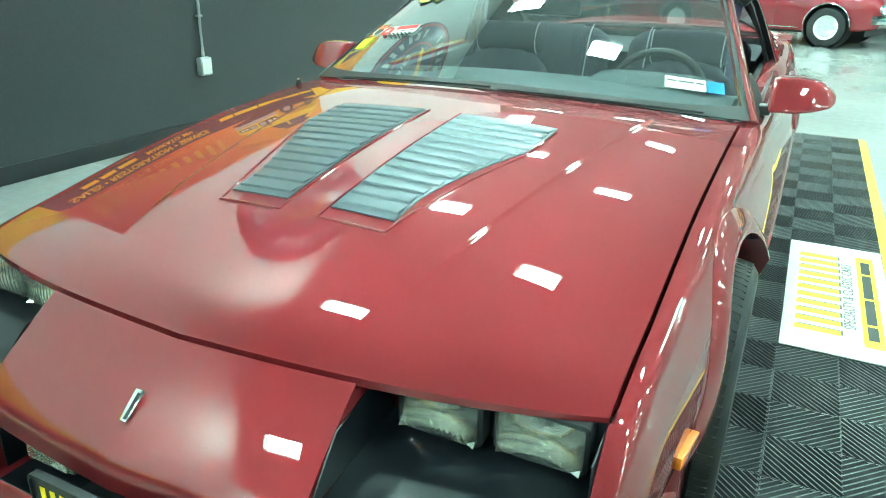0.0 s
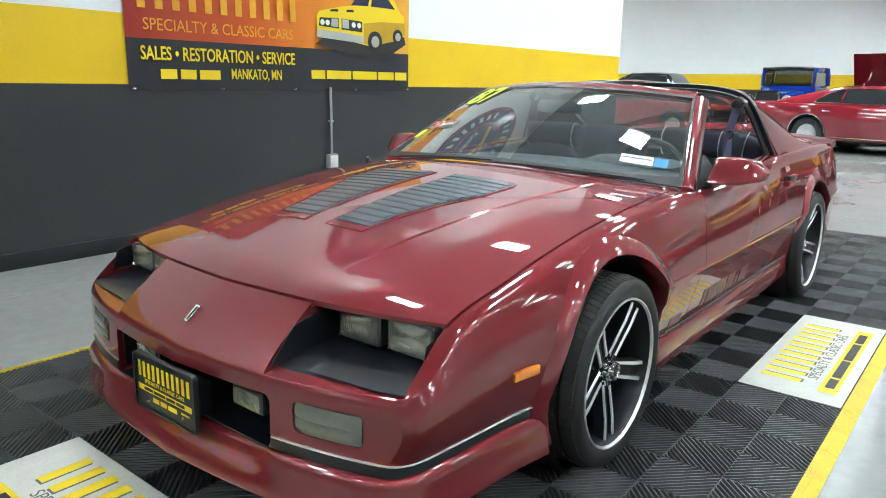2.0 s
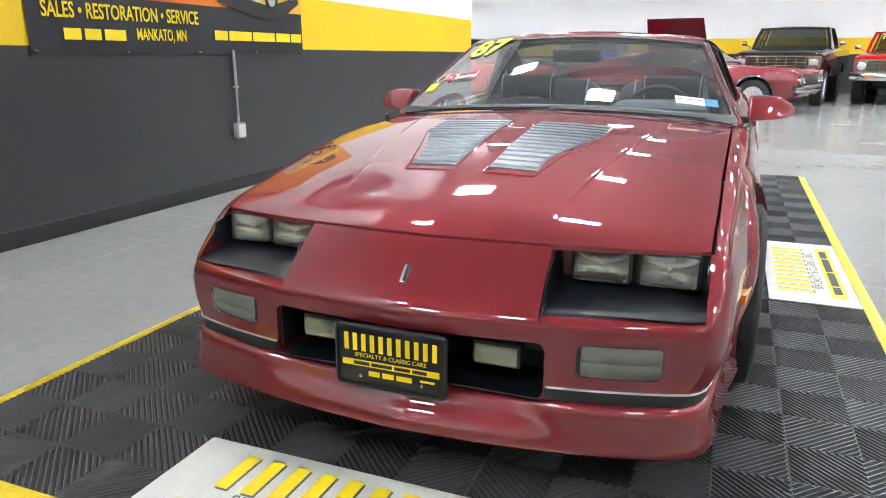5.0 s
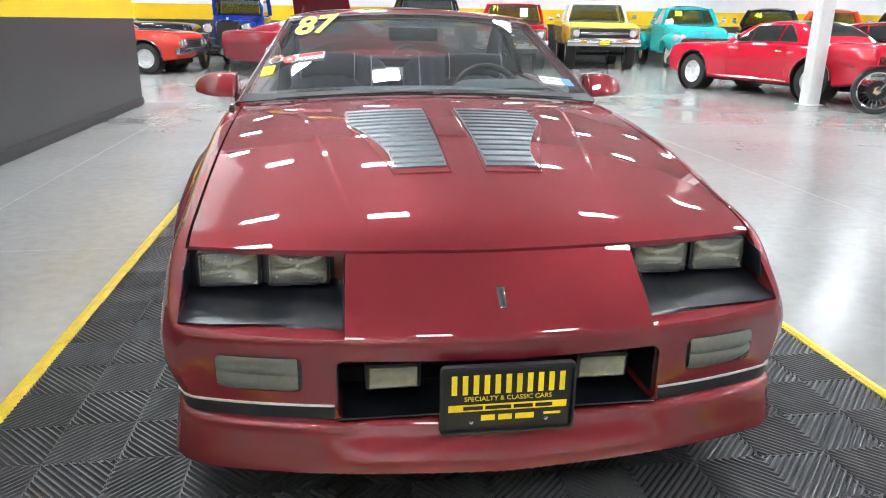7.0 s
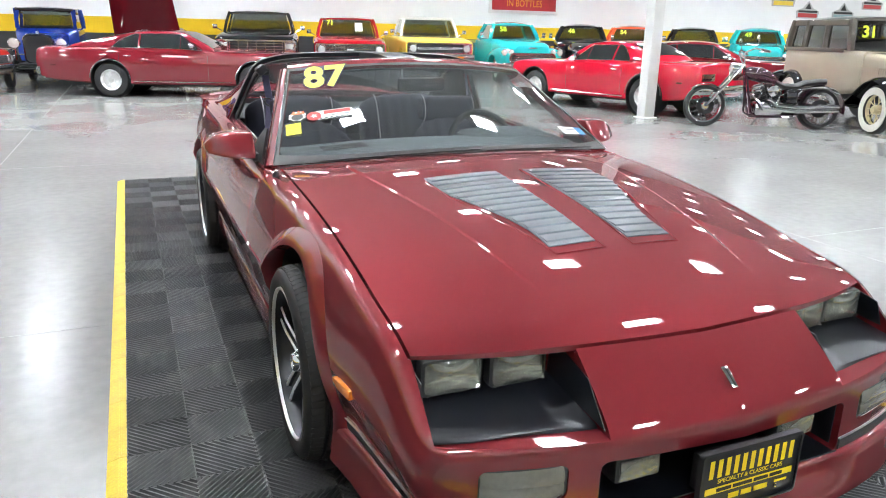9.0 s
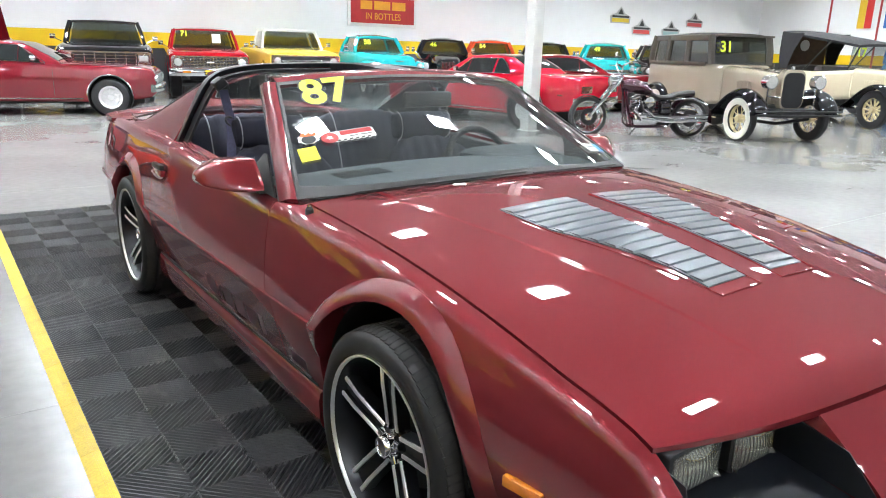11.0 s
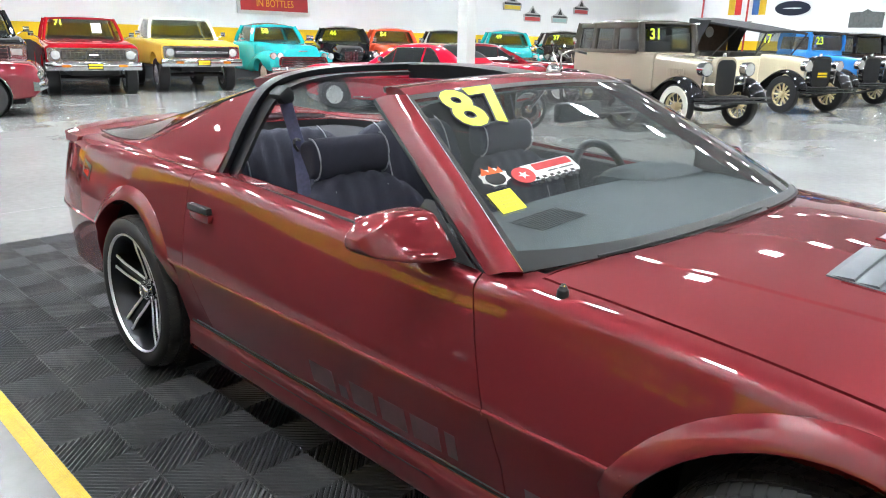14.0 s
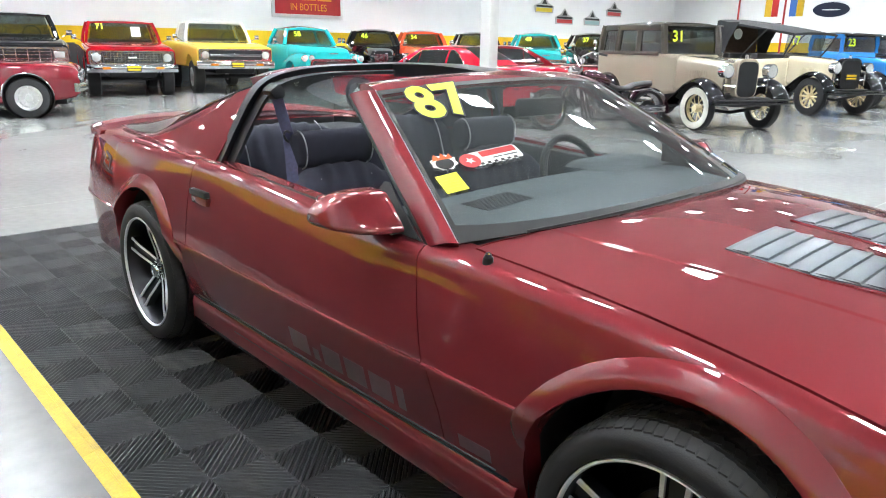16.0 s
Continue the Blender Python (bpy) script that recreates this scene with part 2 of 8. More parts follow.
def text_mesh(txt, size, m, depth=0.001, align="CENTER", squeeze=1.0, bold=0.0):
    """Letters of the built-in font as a thin mesh, at the pose m."""
    cu = bpy.data.curves.new("txt", "FONT")
    cu.body, cu.size, cu.extrude, cu.align_x, cu.align_y, cu.offset = txt, size, depth, align, "CENTER", bold
    cu.resolution_u = 3
    o = new("tmp_txt", cu)
    dg = bpy.context.evaluated_depsgraph_get()
    dg.update()
    me = bpy.data.meshes.new_from_object(o.evaluated_get(dg))
    bpy.data.objects.remove(o)
    bpy.data.curves.remove(cu)
    me.transform(m @ Matrix.Diagonal((squeeze, 1, 1, 1)))
    return me


def bars(name, widths, h, gap, m, material, parent, depth=0.001, label=""):
    """Plain bars in a row, standing for lettering, each a part."""
    x = -(sum(widths) + gap * (len(widths) - 1)) / 2
    for w in widths:
        bm = box(x, x + w, -h / 2, h / 2, 0, depth)
        bm.transform(m)
        part(name, bm, material, parent, label)
        x += w + gap


# ---- the room ----
M_FLOOR = mat("polished_concrete", (0.222, 0.221, 0.214), 0.22, var=0.13, scale=0.7, bump=0.02, bscale=14, rvar=0.03)
M_FLOOR.node_tree.nodes["Principled BSDF"].inputs["Specular IOR Level"].default_value = 0.32
M_JOINT = mat("joint_filler", (0.17, 0.17, 0.165), 0.6, var=0.3, scale=30)
M_WALLW = mat("white_wall_paint", (0.85, 0.85, 0.85), 0.6, var=0.03, scale=1.2, bump=0.05, bscale=60)
M_WALLY = mat("yellow_wall_paint", (0.82, 0.53, 0.005), 0.45, var=0.04, scale=1.5, bump=0.05, bscale=60)
M_WALLB = mat("charcoal_wall_paint", (0.036, 0.0375, 0.040), 0.36, var=0.18, scale=1.3, bump=0.06, bscale=50)
M_CEIL = mat("grey_ceiling", (0.19, 0.192, 0.195), 0.8, var=0.06, scale=2)
M_LED = mat("led_panel", (0.90, 0.965, 1.0), 0.5, var=0, emit=LAMP_POWER)
M_LED_HALL = mat("led_panel_hall", (0.90, 0.965, 1.0), 0.5, var=0, emit=LAMP_POWER * 1.25)

X0, X1, Y0, Y1 = -16.0, 38.0, -9.0, 24.0
WX, WEND = -3.175, 9.5
floor = part("floor", box(X0 - 0.3, X1 + 0.3, Y0 - 0.3, Y1 + 0.3, -0.2, 0.0), M_FLOOR)
tagged(floor, "polished light grey concrete floor with sawn joints", "floor", kind="structure")
for y in (-6.6, -2.08, 2.46, 6.98, 11.5, 16.0, 20.5):
    part("joint", box(X0, X1, y - 0.003, y + 0.003, -0.01, 0.0008), M_JOINT, floor)
for x in (-2.55, 3.1, 8.8, 14.5):
    part("joint", box(x - 0.003, x + 0.003, Y0, Y1, -0.01, 0.0006), M_JOINT, floor)


def wall(name, x0, x1, y0, y1, label):
    w = part(name, box(x0, x1, y0, y1, 1.66, CEILING_Z), M_WALLW)
    tagged(w, label, "wall", kind="structure")
    part("yellow_band", box(x0, x1, y0, y1, 1.18, 1.66), M_WALLY, w, "bright yellow painted band")
    part("dado", box(x0, x1, y0, y1, 0.0, 1.18), M_WALLB, w, "charcoal painted lower wall")
    return w


LBL = "white wall with a yellow band above charcoal paint"
wall_west = wall("wall_west", WX - 0.22, WX, Y0, WEND, LBL)
wall_north = wall("wall_north", X0, X1, Y1, Y1 + 0.25, LBL)
wall_east = wall("wall_east", X1, X1 + 0.25, Y0, Y1, LBL)
# unseen wall behind the camera, added to close the room for light and reflections
wall_south = wall("wall_south", WX, X1, Y0 - 0.25, Y0, LBL)
wall_far_west = wall("wall_far_west", X0 - 0.25, X0, Y0, Y1, LBL)
base = part("baseboard", box(WX + 0.001, WX + 0.016, Y0, WEND + 0.012, 0.0, 0.11, 0.004), M_BLACK)
tagged(base, "black rubber baseboard along the charcoal wall", "baseboard", kind="structure")
ceiling = part("ceiling", box(X0, X1, Y0, Y1, CEILING_Z, CEILING_Z + 0.2), M_CEIL)
tagged(ceiling, "plain grey warehouse ceiling", "ceiling", kind="structure")

column = part("column", box(7.02, 7.24, 9.2, 9.42, 0, CEILING_Z, 0.012), mat("white_steel_paint", (0.74, 0.74, 0.73), 0.4, var=0.05))
tagged(column, "white painted square steel column", "column", kind="structure")
part("base_plate", box(6.98, 7.28, 9.16, 9.46, 0, 0.012, 0.003), M_WALLW, column)

# ceiling lamps
def ceiling_light(led):
    lamp = thing("ceiling_light", "white rectangular ceiling light panel, switched on", "ceiling light", "ceiling lights in rows")
    part("frame", box(-0.345, 0.345, -0.23, 0.23, -0.05, 0.0, 0.006), M_CEIL, lamp)
    for x in (-0.34, 0.34):
        part("side_shield", box(x - 0.005, x + 0.005, -0.226, 0.226, -0.14, -0.052, 0.002), M_CEIL, lamp)
    for y in (-0.224, 0.224):
        part("side_shield", box(-0.333, 0.333, y - 0.005, y + 0.005, -0.14, -0.052, 0.002), M_CEIL, lamp)
    part("diffuser", box(-0.313, 0.313, -0.20, 0.20, -0.056, -0.0505), led, lamp)
    return lamp


lamps = {}
for ix in range(-4, 11):
    for iy in range(-3, 7):
        x, y = -0.2 + ix * 3.5, 0.7 + iy * 3.8
        if iy < 0:
            y -= 1.7
        if iy == 0 and ix == 0:
            continue
        if ix == -1 and y < WEND:
            x, y = -2.4, y + 1.5
        if not (X0 + 1 < x < X1 - 1 and Y0 + 1 < y < Y1 - 1) or (WX - 0.9 < x < WX + 0.7 and y < WEND):
            continue
        m = pose(x, y, CEILING_Z, 0, 0, 0)
        led = M_LED_HALL if y > 11 else M_LED
        if led.name not in lamps:
            lamps[led.name] = ceiling_light(led)
            lamps[led.name].matrix_basis = m
        else:
            copy_thing(lamps[led.name], m)

# conduit and box on the wall
outlet = thing("wall_outlet", "grey outlet box with conduit on the charcoal wall", "outlet")
M_CONDUIT = mat("conduit_grey", (0.42, 0.43, 0.43), 0.4, 0.4, var=0.1)
part("outlet_box", box(WX + 0.001, WX + 0.055, 3.495, 3.605, 0.44, 0.57, 0.008), M_CONDUIT, outlet)
part("conduit", sweep([(WX + 0.025, 3.55, 0.565), (WX + 0.025, 3.55, 0.9), (WX + 0.02, 3.55, 1.168)], 0.012, 10), M_CONDUIT, outlet)
part("cover_plate", box(WX + 0.055, WX + 0.06, 3.505, 3.595, 0.45, 0.56, 0.002), M_ALLOY, outlet)
part("strap", box(WX + 0.001, WX + 0.04, 3.53, 3.57, 0.86, 0.875, 0.003), M_CONDUIT, outlet)


# ---- banner ----
def ramp_mat(name, stops, axis, a, b, rough=0.4):
    """A printed colour blend along one axis."""
    m = bpy.data.materials.new(name)
    m.use_nodes = True
    nt = m.node_tree
    bs = nt.nodes["Principled BSDF"]
    bs.inputs["Roughness"].default_value = rough
    tc = nt.nodes.new("ShaderNodeTexCoord")
    sep = nt.nodes.new("ShaderNodeSeparateXYZ")
    nt.links.new(tc.outputs["Object"], sep.inputs[0])
    mr = nt.nodes.new("ShaderNodeMapRange")
    mr.inputs["From Min"].default_value, mr.inputs["From Max"].default_value = a, b
    nt.links.new(sep.outputs["XYZ".index(axis.upper())], mr.inputs["Value"])
    cr = nt.nodes.new("ShaderNodeValToRGB")
    cr.color_ramp.elements[0].color = (*stops[0], 1)
    cr.color_ramp.elements[1].color = (*stops[-1], 1)
    for k, c in enumerate(stops[1:-1]):
        e = cr.color_ramp.elements.new((k + 1) / (len(stops) - 1))
        e.color = (*c, 1)
    nt.links.new(mr.outputs[0], cr.inputs["Fac"])
    nt.links.new(cr.outputs[0], bs.inputs["Base Color"])
    return m


def on_wall(y, z, off):
    """A pose for flat things on the west wall: their x runs along +y, their y up."""
    return Matrix(((0, 0, 1, WX + off), (1, 0, 0, y), (0, 1, 0, z), (0, 0, 0, 1)))


def cloth(y0, y1, z0, z1, off, amp=0.006):
    grid = []
    for i in range(25):
        row = []
        for j in range(9):
            y, z = y0 + (y1 - y0) * i / 24, z0 + (z1 - z0) * j / 8
            row.append((WX + off + amp * math.sin(y * 5.3 + z * 2) * math.cos(z * 3 + y), y, z))
        grid.append(row)
    return sheet(grid[::-1], 0.0012)


banner = thing("banner", "printed vinyl banner with yellow car picture, hung on the wall", "banner")
M_BANB = mat("banner_black", (0.018, 0.019, 0.024), 0.42, var=0.15, scale=5, bump=0.1, bscale=30)
M_BANO = ramp_mat("banner_orange", [(0.30, 0.016, 0.010), (0.58, 0.085, 0.01), (0.80, 0.27, 0.015), (0.8, 0.40, 0.04)], "y", 1.66, 4.62)
part("lower_cloth", cloth(1.66, 4.62, 1.135, 1.50, 0.014), M_BANB, banner)
part("upper_cloth", cloth(1.66, 4.62, 1.50, 2.35, 0.014), M_BANO, banner, "orange-red blended print")
for k, y in enumerate(np.linspace(1.69, 4.59, 5)):
    for z in (1.155, 2.33):
        part("grommet", lathe([(0.006, 0.028), (0.014, 0.03), (0.015, 0.024)], "x", 12, centre=(WX, float(y), z)), M_CHROME, banner)
M_GOLD = mat("gold_print", (0.75, 0.36, 0.02), 0.4)
bars("heading_bar", [0.06, 0.06, 0.06, 0.06, 0.06, 0.06, 0.06, 0.06, 0.06, 0.06, 0.06], 0.25, 0.075, on_wall(2.46, 1.83, 0.027), M_GOLD, banner, 0.001)
part("tagline", text_mesh("SPECIALTY & CLASSIC CARS", 0.118, on_wall(2.46, 1.595, 0.027), squeeze=0.92), M_GOLD, banner)
part("services_line", text_mesh("SALES • RESTORATION • SERVICE", 0.135, on_wall(2.45, 1.395, 0.027), squeeze=0.70, bold=0.002), M_YELLOW, banner)
bars("number_bar", [0.13, 0.13, 0.18], 0.07, 0.03, on_wall(2.15, 1.255, 0.027), M_YELLOW, banner, 0.001)
part("town_line", text_mesh("MANKATO, MN", 0.115, on_wall(2.75, 1.262, 0.027), squeeze=0.62, bold=0.001), M_YELLOW, banner)
bars("web_bar", [0.16, 0.3, 0.32, 0.22, 0.17], 0.075, 0.02, on_wall(3.95, 1.28, 0.027), M_YELLOW, banner, 0.001)


def banner_car():
    """The car in the print, as flat shapes."""
    Y, Z = 3.40, 1.42
    dark = mat("print_shadow", (0.02, 0.018, 0.015), 0.5)
    deep = mat("print_ochre", (0.55, 0.33, 0.01), 0.5)
    navy = mat("print_navy", (0.012, 0.016, 0.05), 0.4)
    pale = mat("print_silver", (0.42, 0.42, 0.40), 0.45)
    col = [("shadow_shape", dark, [(-0.02, 0.12), (0.5, 0.02), (0.98, 0.08), (1.16, 0.17), (1.14, 0.24), (0.1, 0.2)], 0),
           ("body_shape", M_YELLOW, [(0.0, 0.22), (0.0, 0.36), (0.03, 0.40), (0.30, 0.46), (0.44, 0.475), (0.54, 0.62), (0.62, 0.655), (0.86, 0.655), (0.97, 0.60), (1.07, 0.47), (1.13, 0.43), (1.15, 0.27), (1.02, 0.20), (0.68, 0.13), (0.5, 0.15)], 0.001),
           ("flank_shape", deep, [(0.57, 0.15), (0.57, 0.33), (0.80, 0.36), (1.14, 0.37), (1.15, 0.27), (1.02, 0.20), (0.68, 0.13)], 0.002),
           ("roof_shape", navy, [(0.54, 0.615), (0.60, 0.665), (0.86, 0.665), (0.99, 0.595), (0.92, 0.575), (0.68, 0.60)], 0.004),
           ("hood_scoop", dark, [(0.15, 0.405), (0.17, 0.425), (0.25, 0.43), (0.25, 0.41)], 0.002),
           ("hood_scoop", dark, [(0.35, 0.415), (0.36, 0.435), (0.44, 0.44), (0.45, 0.42)], 0.002),
           ("window_shape", navy, [(0.41, 0.478), (0.53, 0.605), (0.66, 0.60), (0.63, 0.49)], 0.003),
           ("window_shape", navy, [(0.67, 0.49), (0.69, 0.595), (0.90, 0.575), (1.0, 0.49)], 0.003),
           ("grille_shape", dark, [(0.02, 0.275), (0.03, 0.345), (0.26, 0.355), (0.26, 0.265)], 0.003),
           ("grille_shape", dark, [(0.29, 0.26), (0.29, 0.355), (0.55, 0.345), (0.55, 0.25)], 0.003),
           ("grille_bars", pale, [(0.16, 0.28), (0.17, 0.345), (0.25, 0.35), (0.25, 0.275)], 0.004),
           ("grille_bars", pale, [(0.30, 0.275), (0.30, 0.35), (0.38, 0.348), (0.38, 0.27)], 0.004),
           ("bumper_shape", pale, [(-0.01, 0.18), (0.0, 0.245), (0.28, 0.235), (0.57, 0.215), (0.57, 0.15), (0.28, 0.165)], 0.004)]
    for nm, m, poly, off in col:
        part(nm, prism([(p[0] + Y, p[1] + Z) for p in poly], "x", WX + 0.027 + off, WX + 0.028 + off), m, banner)
    for y, z, r in ((0.72, 0.175, 0.095), (1.04, 0.235, 0.07)):
        part("wheel_shape", lathe([(0.0005, 0.034), (r, 0.034), (r, 0.03)], "x", 24, centre=(WX, Y + y, Z + z)), M_BLACKPRINT, banner)
        part("hub_shape", lathe([(0.0005, 0.036), (r * 0.55, 0.036), (r * 0.55, 0.032)], "x", 20, centre=(WX, Y + y, Z + z)), pale, banner)
    for y in (0.06, 0.12, 0.44, 0.51):
        part("lamp_shape", lathe([(0.0005, 0.034), (0.024, 0.034), (0.024, 0.03)], "x", 16, centre=(WX, Y + y, Z + 0.308)), M_WHITE, banner)


banner_car()

# round sign higher on the wall, seen mirrored in bonnet and windscreen
round_sign = thing("round_sign", "round navy sign with pale lettering high on the wall", "sign")
SY, SZ = 3.6, 4.1
part("disc", lathe([(0.0005, 0.03), (1.18, 0.03), (1.2, 0.02), (1.2, 0.002)], "x", 64, centre=(WX, SY, SZ)), mat("sign_navy", (0.035, 0.03, 0.085), 0.35, var=0.1), round_sign)
part("ring", lathe([(0.62, 0.031), (0.62, 0.034), (0.66, 0.034), (0.66, 0.031)], "x", 64, centre=(WX, SY, SZ), close=True), M_REDPRINT, round_sign)
part("ring", lathe([(1.1, 0.031), (1.1, 0.034), (1.15, 0.034), (1.15, 0.031)], "x", 64, centre=(WX, SY, SZ), close=True), M_REDPRINT, round_sign)
M_SIGNPALE = mat("sign_pale", (0.62, 0.60, 0.58), 0.4)
for k in range(26):
    ang = 2 * math.pi * k / 26
    if k in (6, 7, 19, 20):
        continue
    bm = box(-0.045, 0.045, -0.10, 0.10, 0, 0.002)
    bm.transform(on_wall(SY, SZ, 0.031) @ Matrix.Rotation(ang, 4, "Z") @ Matrix.Translation((0, 0.89, 0)))
    part("ring_bar", bm, M_SIGNPALE, round_sign)
part("chevron", prism([(SY - 0.52, SZ - 0.02), (SY, SZ + 0.30), (SY + 0.52, SZ - 0.02), (SY + 0.52, SZ - 0.14), (SY, SZ + 0.16), (SY - 0.52, SZ - 0.14)], "x", WX + 0.031, WX + 0.034), M_GOLD, round_sign)
part("word", text_mesh("SALES", 0.19, on_wall(SY - 0.1, SZ + 0.36, 0.031), squeeze=0.8, bold=0.004), M_SIGNPALE, round_sign)
part("word", text_mesh("SERVICE", 0.19, on_wall(SY, SZ - 0.36, 0.031), squeeze=0.8, bold=0.004), M_SIGNPALE, round_sign)


# ---- signs on the far walls ----
red_sign = thing("framed_sign", "red framed sign with gold lettering on the far wall", "sign")
part("frame", box(11.3, 14.3, Y1 - 0.06, Y1 - 0.002, 2.14, 3.3, 0.015), M_WHITE, red_sign)
part("panel", box(11.42, 14.18, Y1 - 0.075, Y1 - 0.062, 2.26, 3.18), mat("sign_red", (0.42, 0.02, 0.025), 0.4), red_sign)
facing_s = lambda x, z, off=0.077: Matrix(((1, 0, 0, x), (0, 0, -1, Y1 - off), (0, 1, 0, z), (0, 0, 0, 1)))
part("lettering", text_mesh("IN BOTTLES", 0.34, facing_s(12.8, 2.5), 0.002, squeeze=0.85), M_GOLD, red_sign)
bars("heading_bar", [0.5, 0.7, 0.6], 0.3, 0.08, facing_s(12.8, 2.9), M_GOLD, red_sign, 0.002)
for x, z, c in ((26.1, 3.1, (0.7, 0.5, 0.03)), (27.7, 2.62, (0.5, 0.03, 0.03)), (30.0, 2.62, (0.3, 0.45, 0.45)), (31.9, 3.12, (0.5, 0.05, 0.05))):
    pl = thing("wall_plaque", "small shaped wall plaque with winged top", "wall plaque", "plaques on the far wall")
    part("plate", prism([(x - 0.66, z - 0.26), (x + 0.66, z - 0.26), (x + 0.72, z + 0.06), (x + 0.3, z + 0.2), (x, z + 0.5), (x - 0.3, z + 0.2), (x - 0.72, z + 0.06)], "y", Y1 - 0.03, Y1 - 0.002), mat("plaque_grey", (0.45, 0.45, 0.44), 0.5), pl)
    part("band", box(x - 0.6, x + 0.6, Y1 - 0.036, Y1 - 0.031, z - 0.21, z - 0.03), mat("plaque_band", c, 0.4), pl)
    part("band", box(x - 0.6, x + 0.6, Y1 - 0.036, Y1 - 0.031, z + 0.0, z + 0.09), M_BLACKPRINT, pl)
    part("crest", prism([(x - 0.2, z + 0.15), (x + 0.2, z + 0.15), (x, z + 0.42)], "y", Y1 - 0.036, Y1 - 0.031), M_BLACKPRINT, pl)
on_east = lambda y, z, off: Matrix(((0, 0, -1, X1 - off), (-1, 0, 0, y), (0, 1, 0, z), (0, 0, 0, 1)))
oval = thing("oval_sign", "dark blue oval sign with white rim on the wall", "sign")
for nm, rx, rz, off, mt in (("rim", 0.95, 0.42, 0.03, M_WHITE), ("face", 0.88, 0.36, 0.036, mat("oval_blue", (0.004, 0.008, 0.03), 0.35)), ("script_shape", 0.46, 0.035, 0.04, M_WHITE)):
    bmo = prism([(rx * math.cos(a / 16 * math.pi), rz * math.sin(a / 16 * math.pi)) for a in range(32)], "z", 0, off - 0.002)
    bmo.transform(on_east(15.2, 3.3, 0.0))
    part(nm, bmo, mt, oval)
gs = thing("grey_sign", "weathered grey metal sign on the wall", "sign")
bmo = prism([(-0.75, -0.4), (0.75, -0.4), (0.75, 0.3), (0.2, 0.34), (0, 0.45), (-0.2, 0.34), (-0.75, 0.3)], "z", 0, 0.03)
bmo.transform(on_east(11.7, 2.75, 0.0))
part("plate", bmo, mat("weathered_grey", (0.12, 0.13, 0.13), 0.6, 0.3, var=0.4, scale=8), gs)
bars("letter_bar", [0.18, 0.18, 0.08, 0.18, 0.18], 0.24, 0.06, on_east(11.7, 2.72, 0.032), M_GREYPRINT, gs, 0.002)
for y, cols in ((18.2, ((0.6, 0.03, 0.03), (0.75, 0.5, 0.03))), (16.9, ((0.75, 0.5, 0.03), (0.05, 0.15, 0.45)))):
    fl = thing("hanging_banner", "narrow two-coloured banner hanging on the wall", "banner", "narrow wall banners")
    for k, c in enumerate(cols):
        part("cloth", box(X1 - 0.03, X1 - 0.02, y - 0.35 + 0.36 * k, y + 0.0 + 0.36 * k, 3.0, 4.4), mat("banner_cloth", c, 0.7), fl)
for y in (20.0, 17.5):
    pp = part("wall_pipe", sweep([(X1 - 0.06, y, 0.0), (X1 - 0.06, y, 3.5), (X1 - 0.06, y, CEILING_Z)], 0.05, 10), mat("red_pipe_paint", (0.45, 0.03, 0.03), 0.4))
    tagged(pp, "red painted sprinkler riser pipe on the wall", "pipe")
strap = part("floor_strap", sheet([[(5.03 + 0.36 * t, 5.36 - 0.24 * t + 0.02 * math.sin(t * 9) + w, 0.006 + 0.012 * abs(math.sin(t * 6))) for w in (0, 0.03)] for t in np.linspace(0, 1, 9)][::-1], 0.003), M_BLACK)
tagged(strap, "short black strap lying on the concrete floor", "strap")


# ---- the maroon coupe ----
P = lambda x: 0.06 * abs(x) + 0.086 * (abs(x) / 0.76) ** 3


def bow(x, s):
    """How far the plan falls back from the middle: a blunt V at the nose, a plain curve behind it."""
    k = min(1, max(0, (s - 0.2) / 0.38))
    k = k * k * (3 - 2 * k)
    return P(x) * (1 - k) + 0.132 * (abs(x) / 0.76) ** 2.6 * k


W = curve([0, 0.3, 0.8, 1.4, 4.35, 4.6, 4.85], [1, 1, 0.45, 0, 0, -0.35, -1.2])
ZC = curve([0.045, 0.0455, 0.0475, 0.052, 0.06, 0.09, 0.14, 0.20, 0.235, 0.30, 0.45, 0.65, 0.95, 1.25, 1.55, 1.8, 3.2, 3.9, 4.35, 4.65, 4.78, 4.83, 4.85],
           [0.482, 0.487, 0.495, 0.504, 0.514, 0.544, 0.585, 0.630, 0.655, 0.690, 0.738, 0.788, 0.838, 0.870, 0.893, 0.895, 0.895, 0.895, 0.888, 0.885, 0.87, 0.85, 0.82])
ZH = curve([0.045, 0.0455, 0.0475, 0.052, 0.06, 0.09, 0.14, 0.20, 0.235, 0.30, 0.45, 0.7, 1.0, 1.4, 1.75, 1.87, 2.5, 3.06, 3.8, 4.3, 4.6, 4.78, 4.83, 4.85],
           [0.474, 0.479, 0.487, 0.496, 0.506, 0.534, 0.576, 0.625, 0.646, 0.667, 0.694, 0.735, 0.776, 0.812, 0.830, 0.826, 0.853, 0.884, 0.886, 0.878, 0.872, 0.858, 0.84, 0.80])
XH = curve([0.045, 0.058, 0.09, 0.25, 0.6, 1.0, 1.6, 1.87, 3.06, 3.6, 4.2, 4.6, 4.85], [0.725, 0.75, 0.768, 0.782, 0.79, 0.80, 0.824, 0.83, 0.834, 0.83, 0.81, 0.775, 0.72])
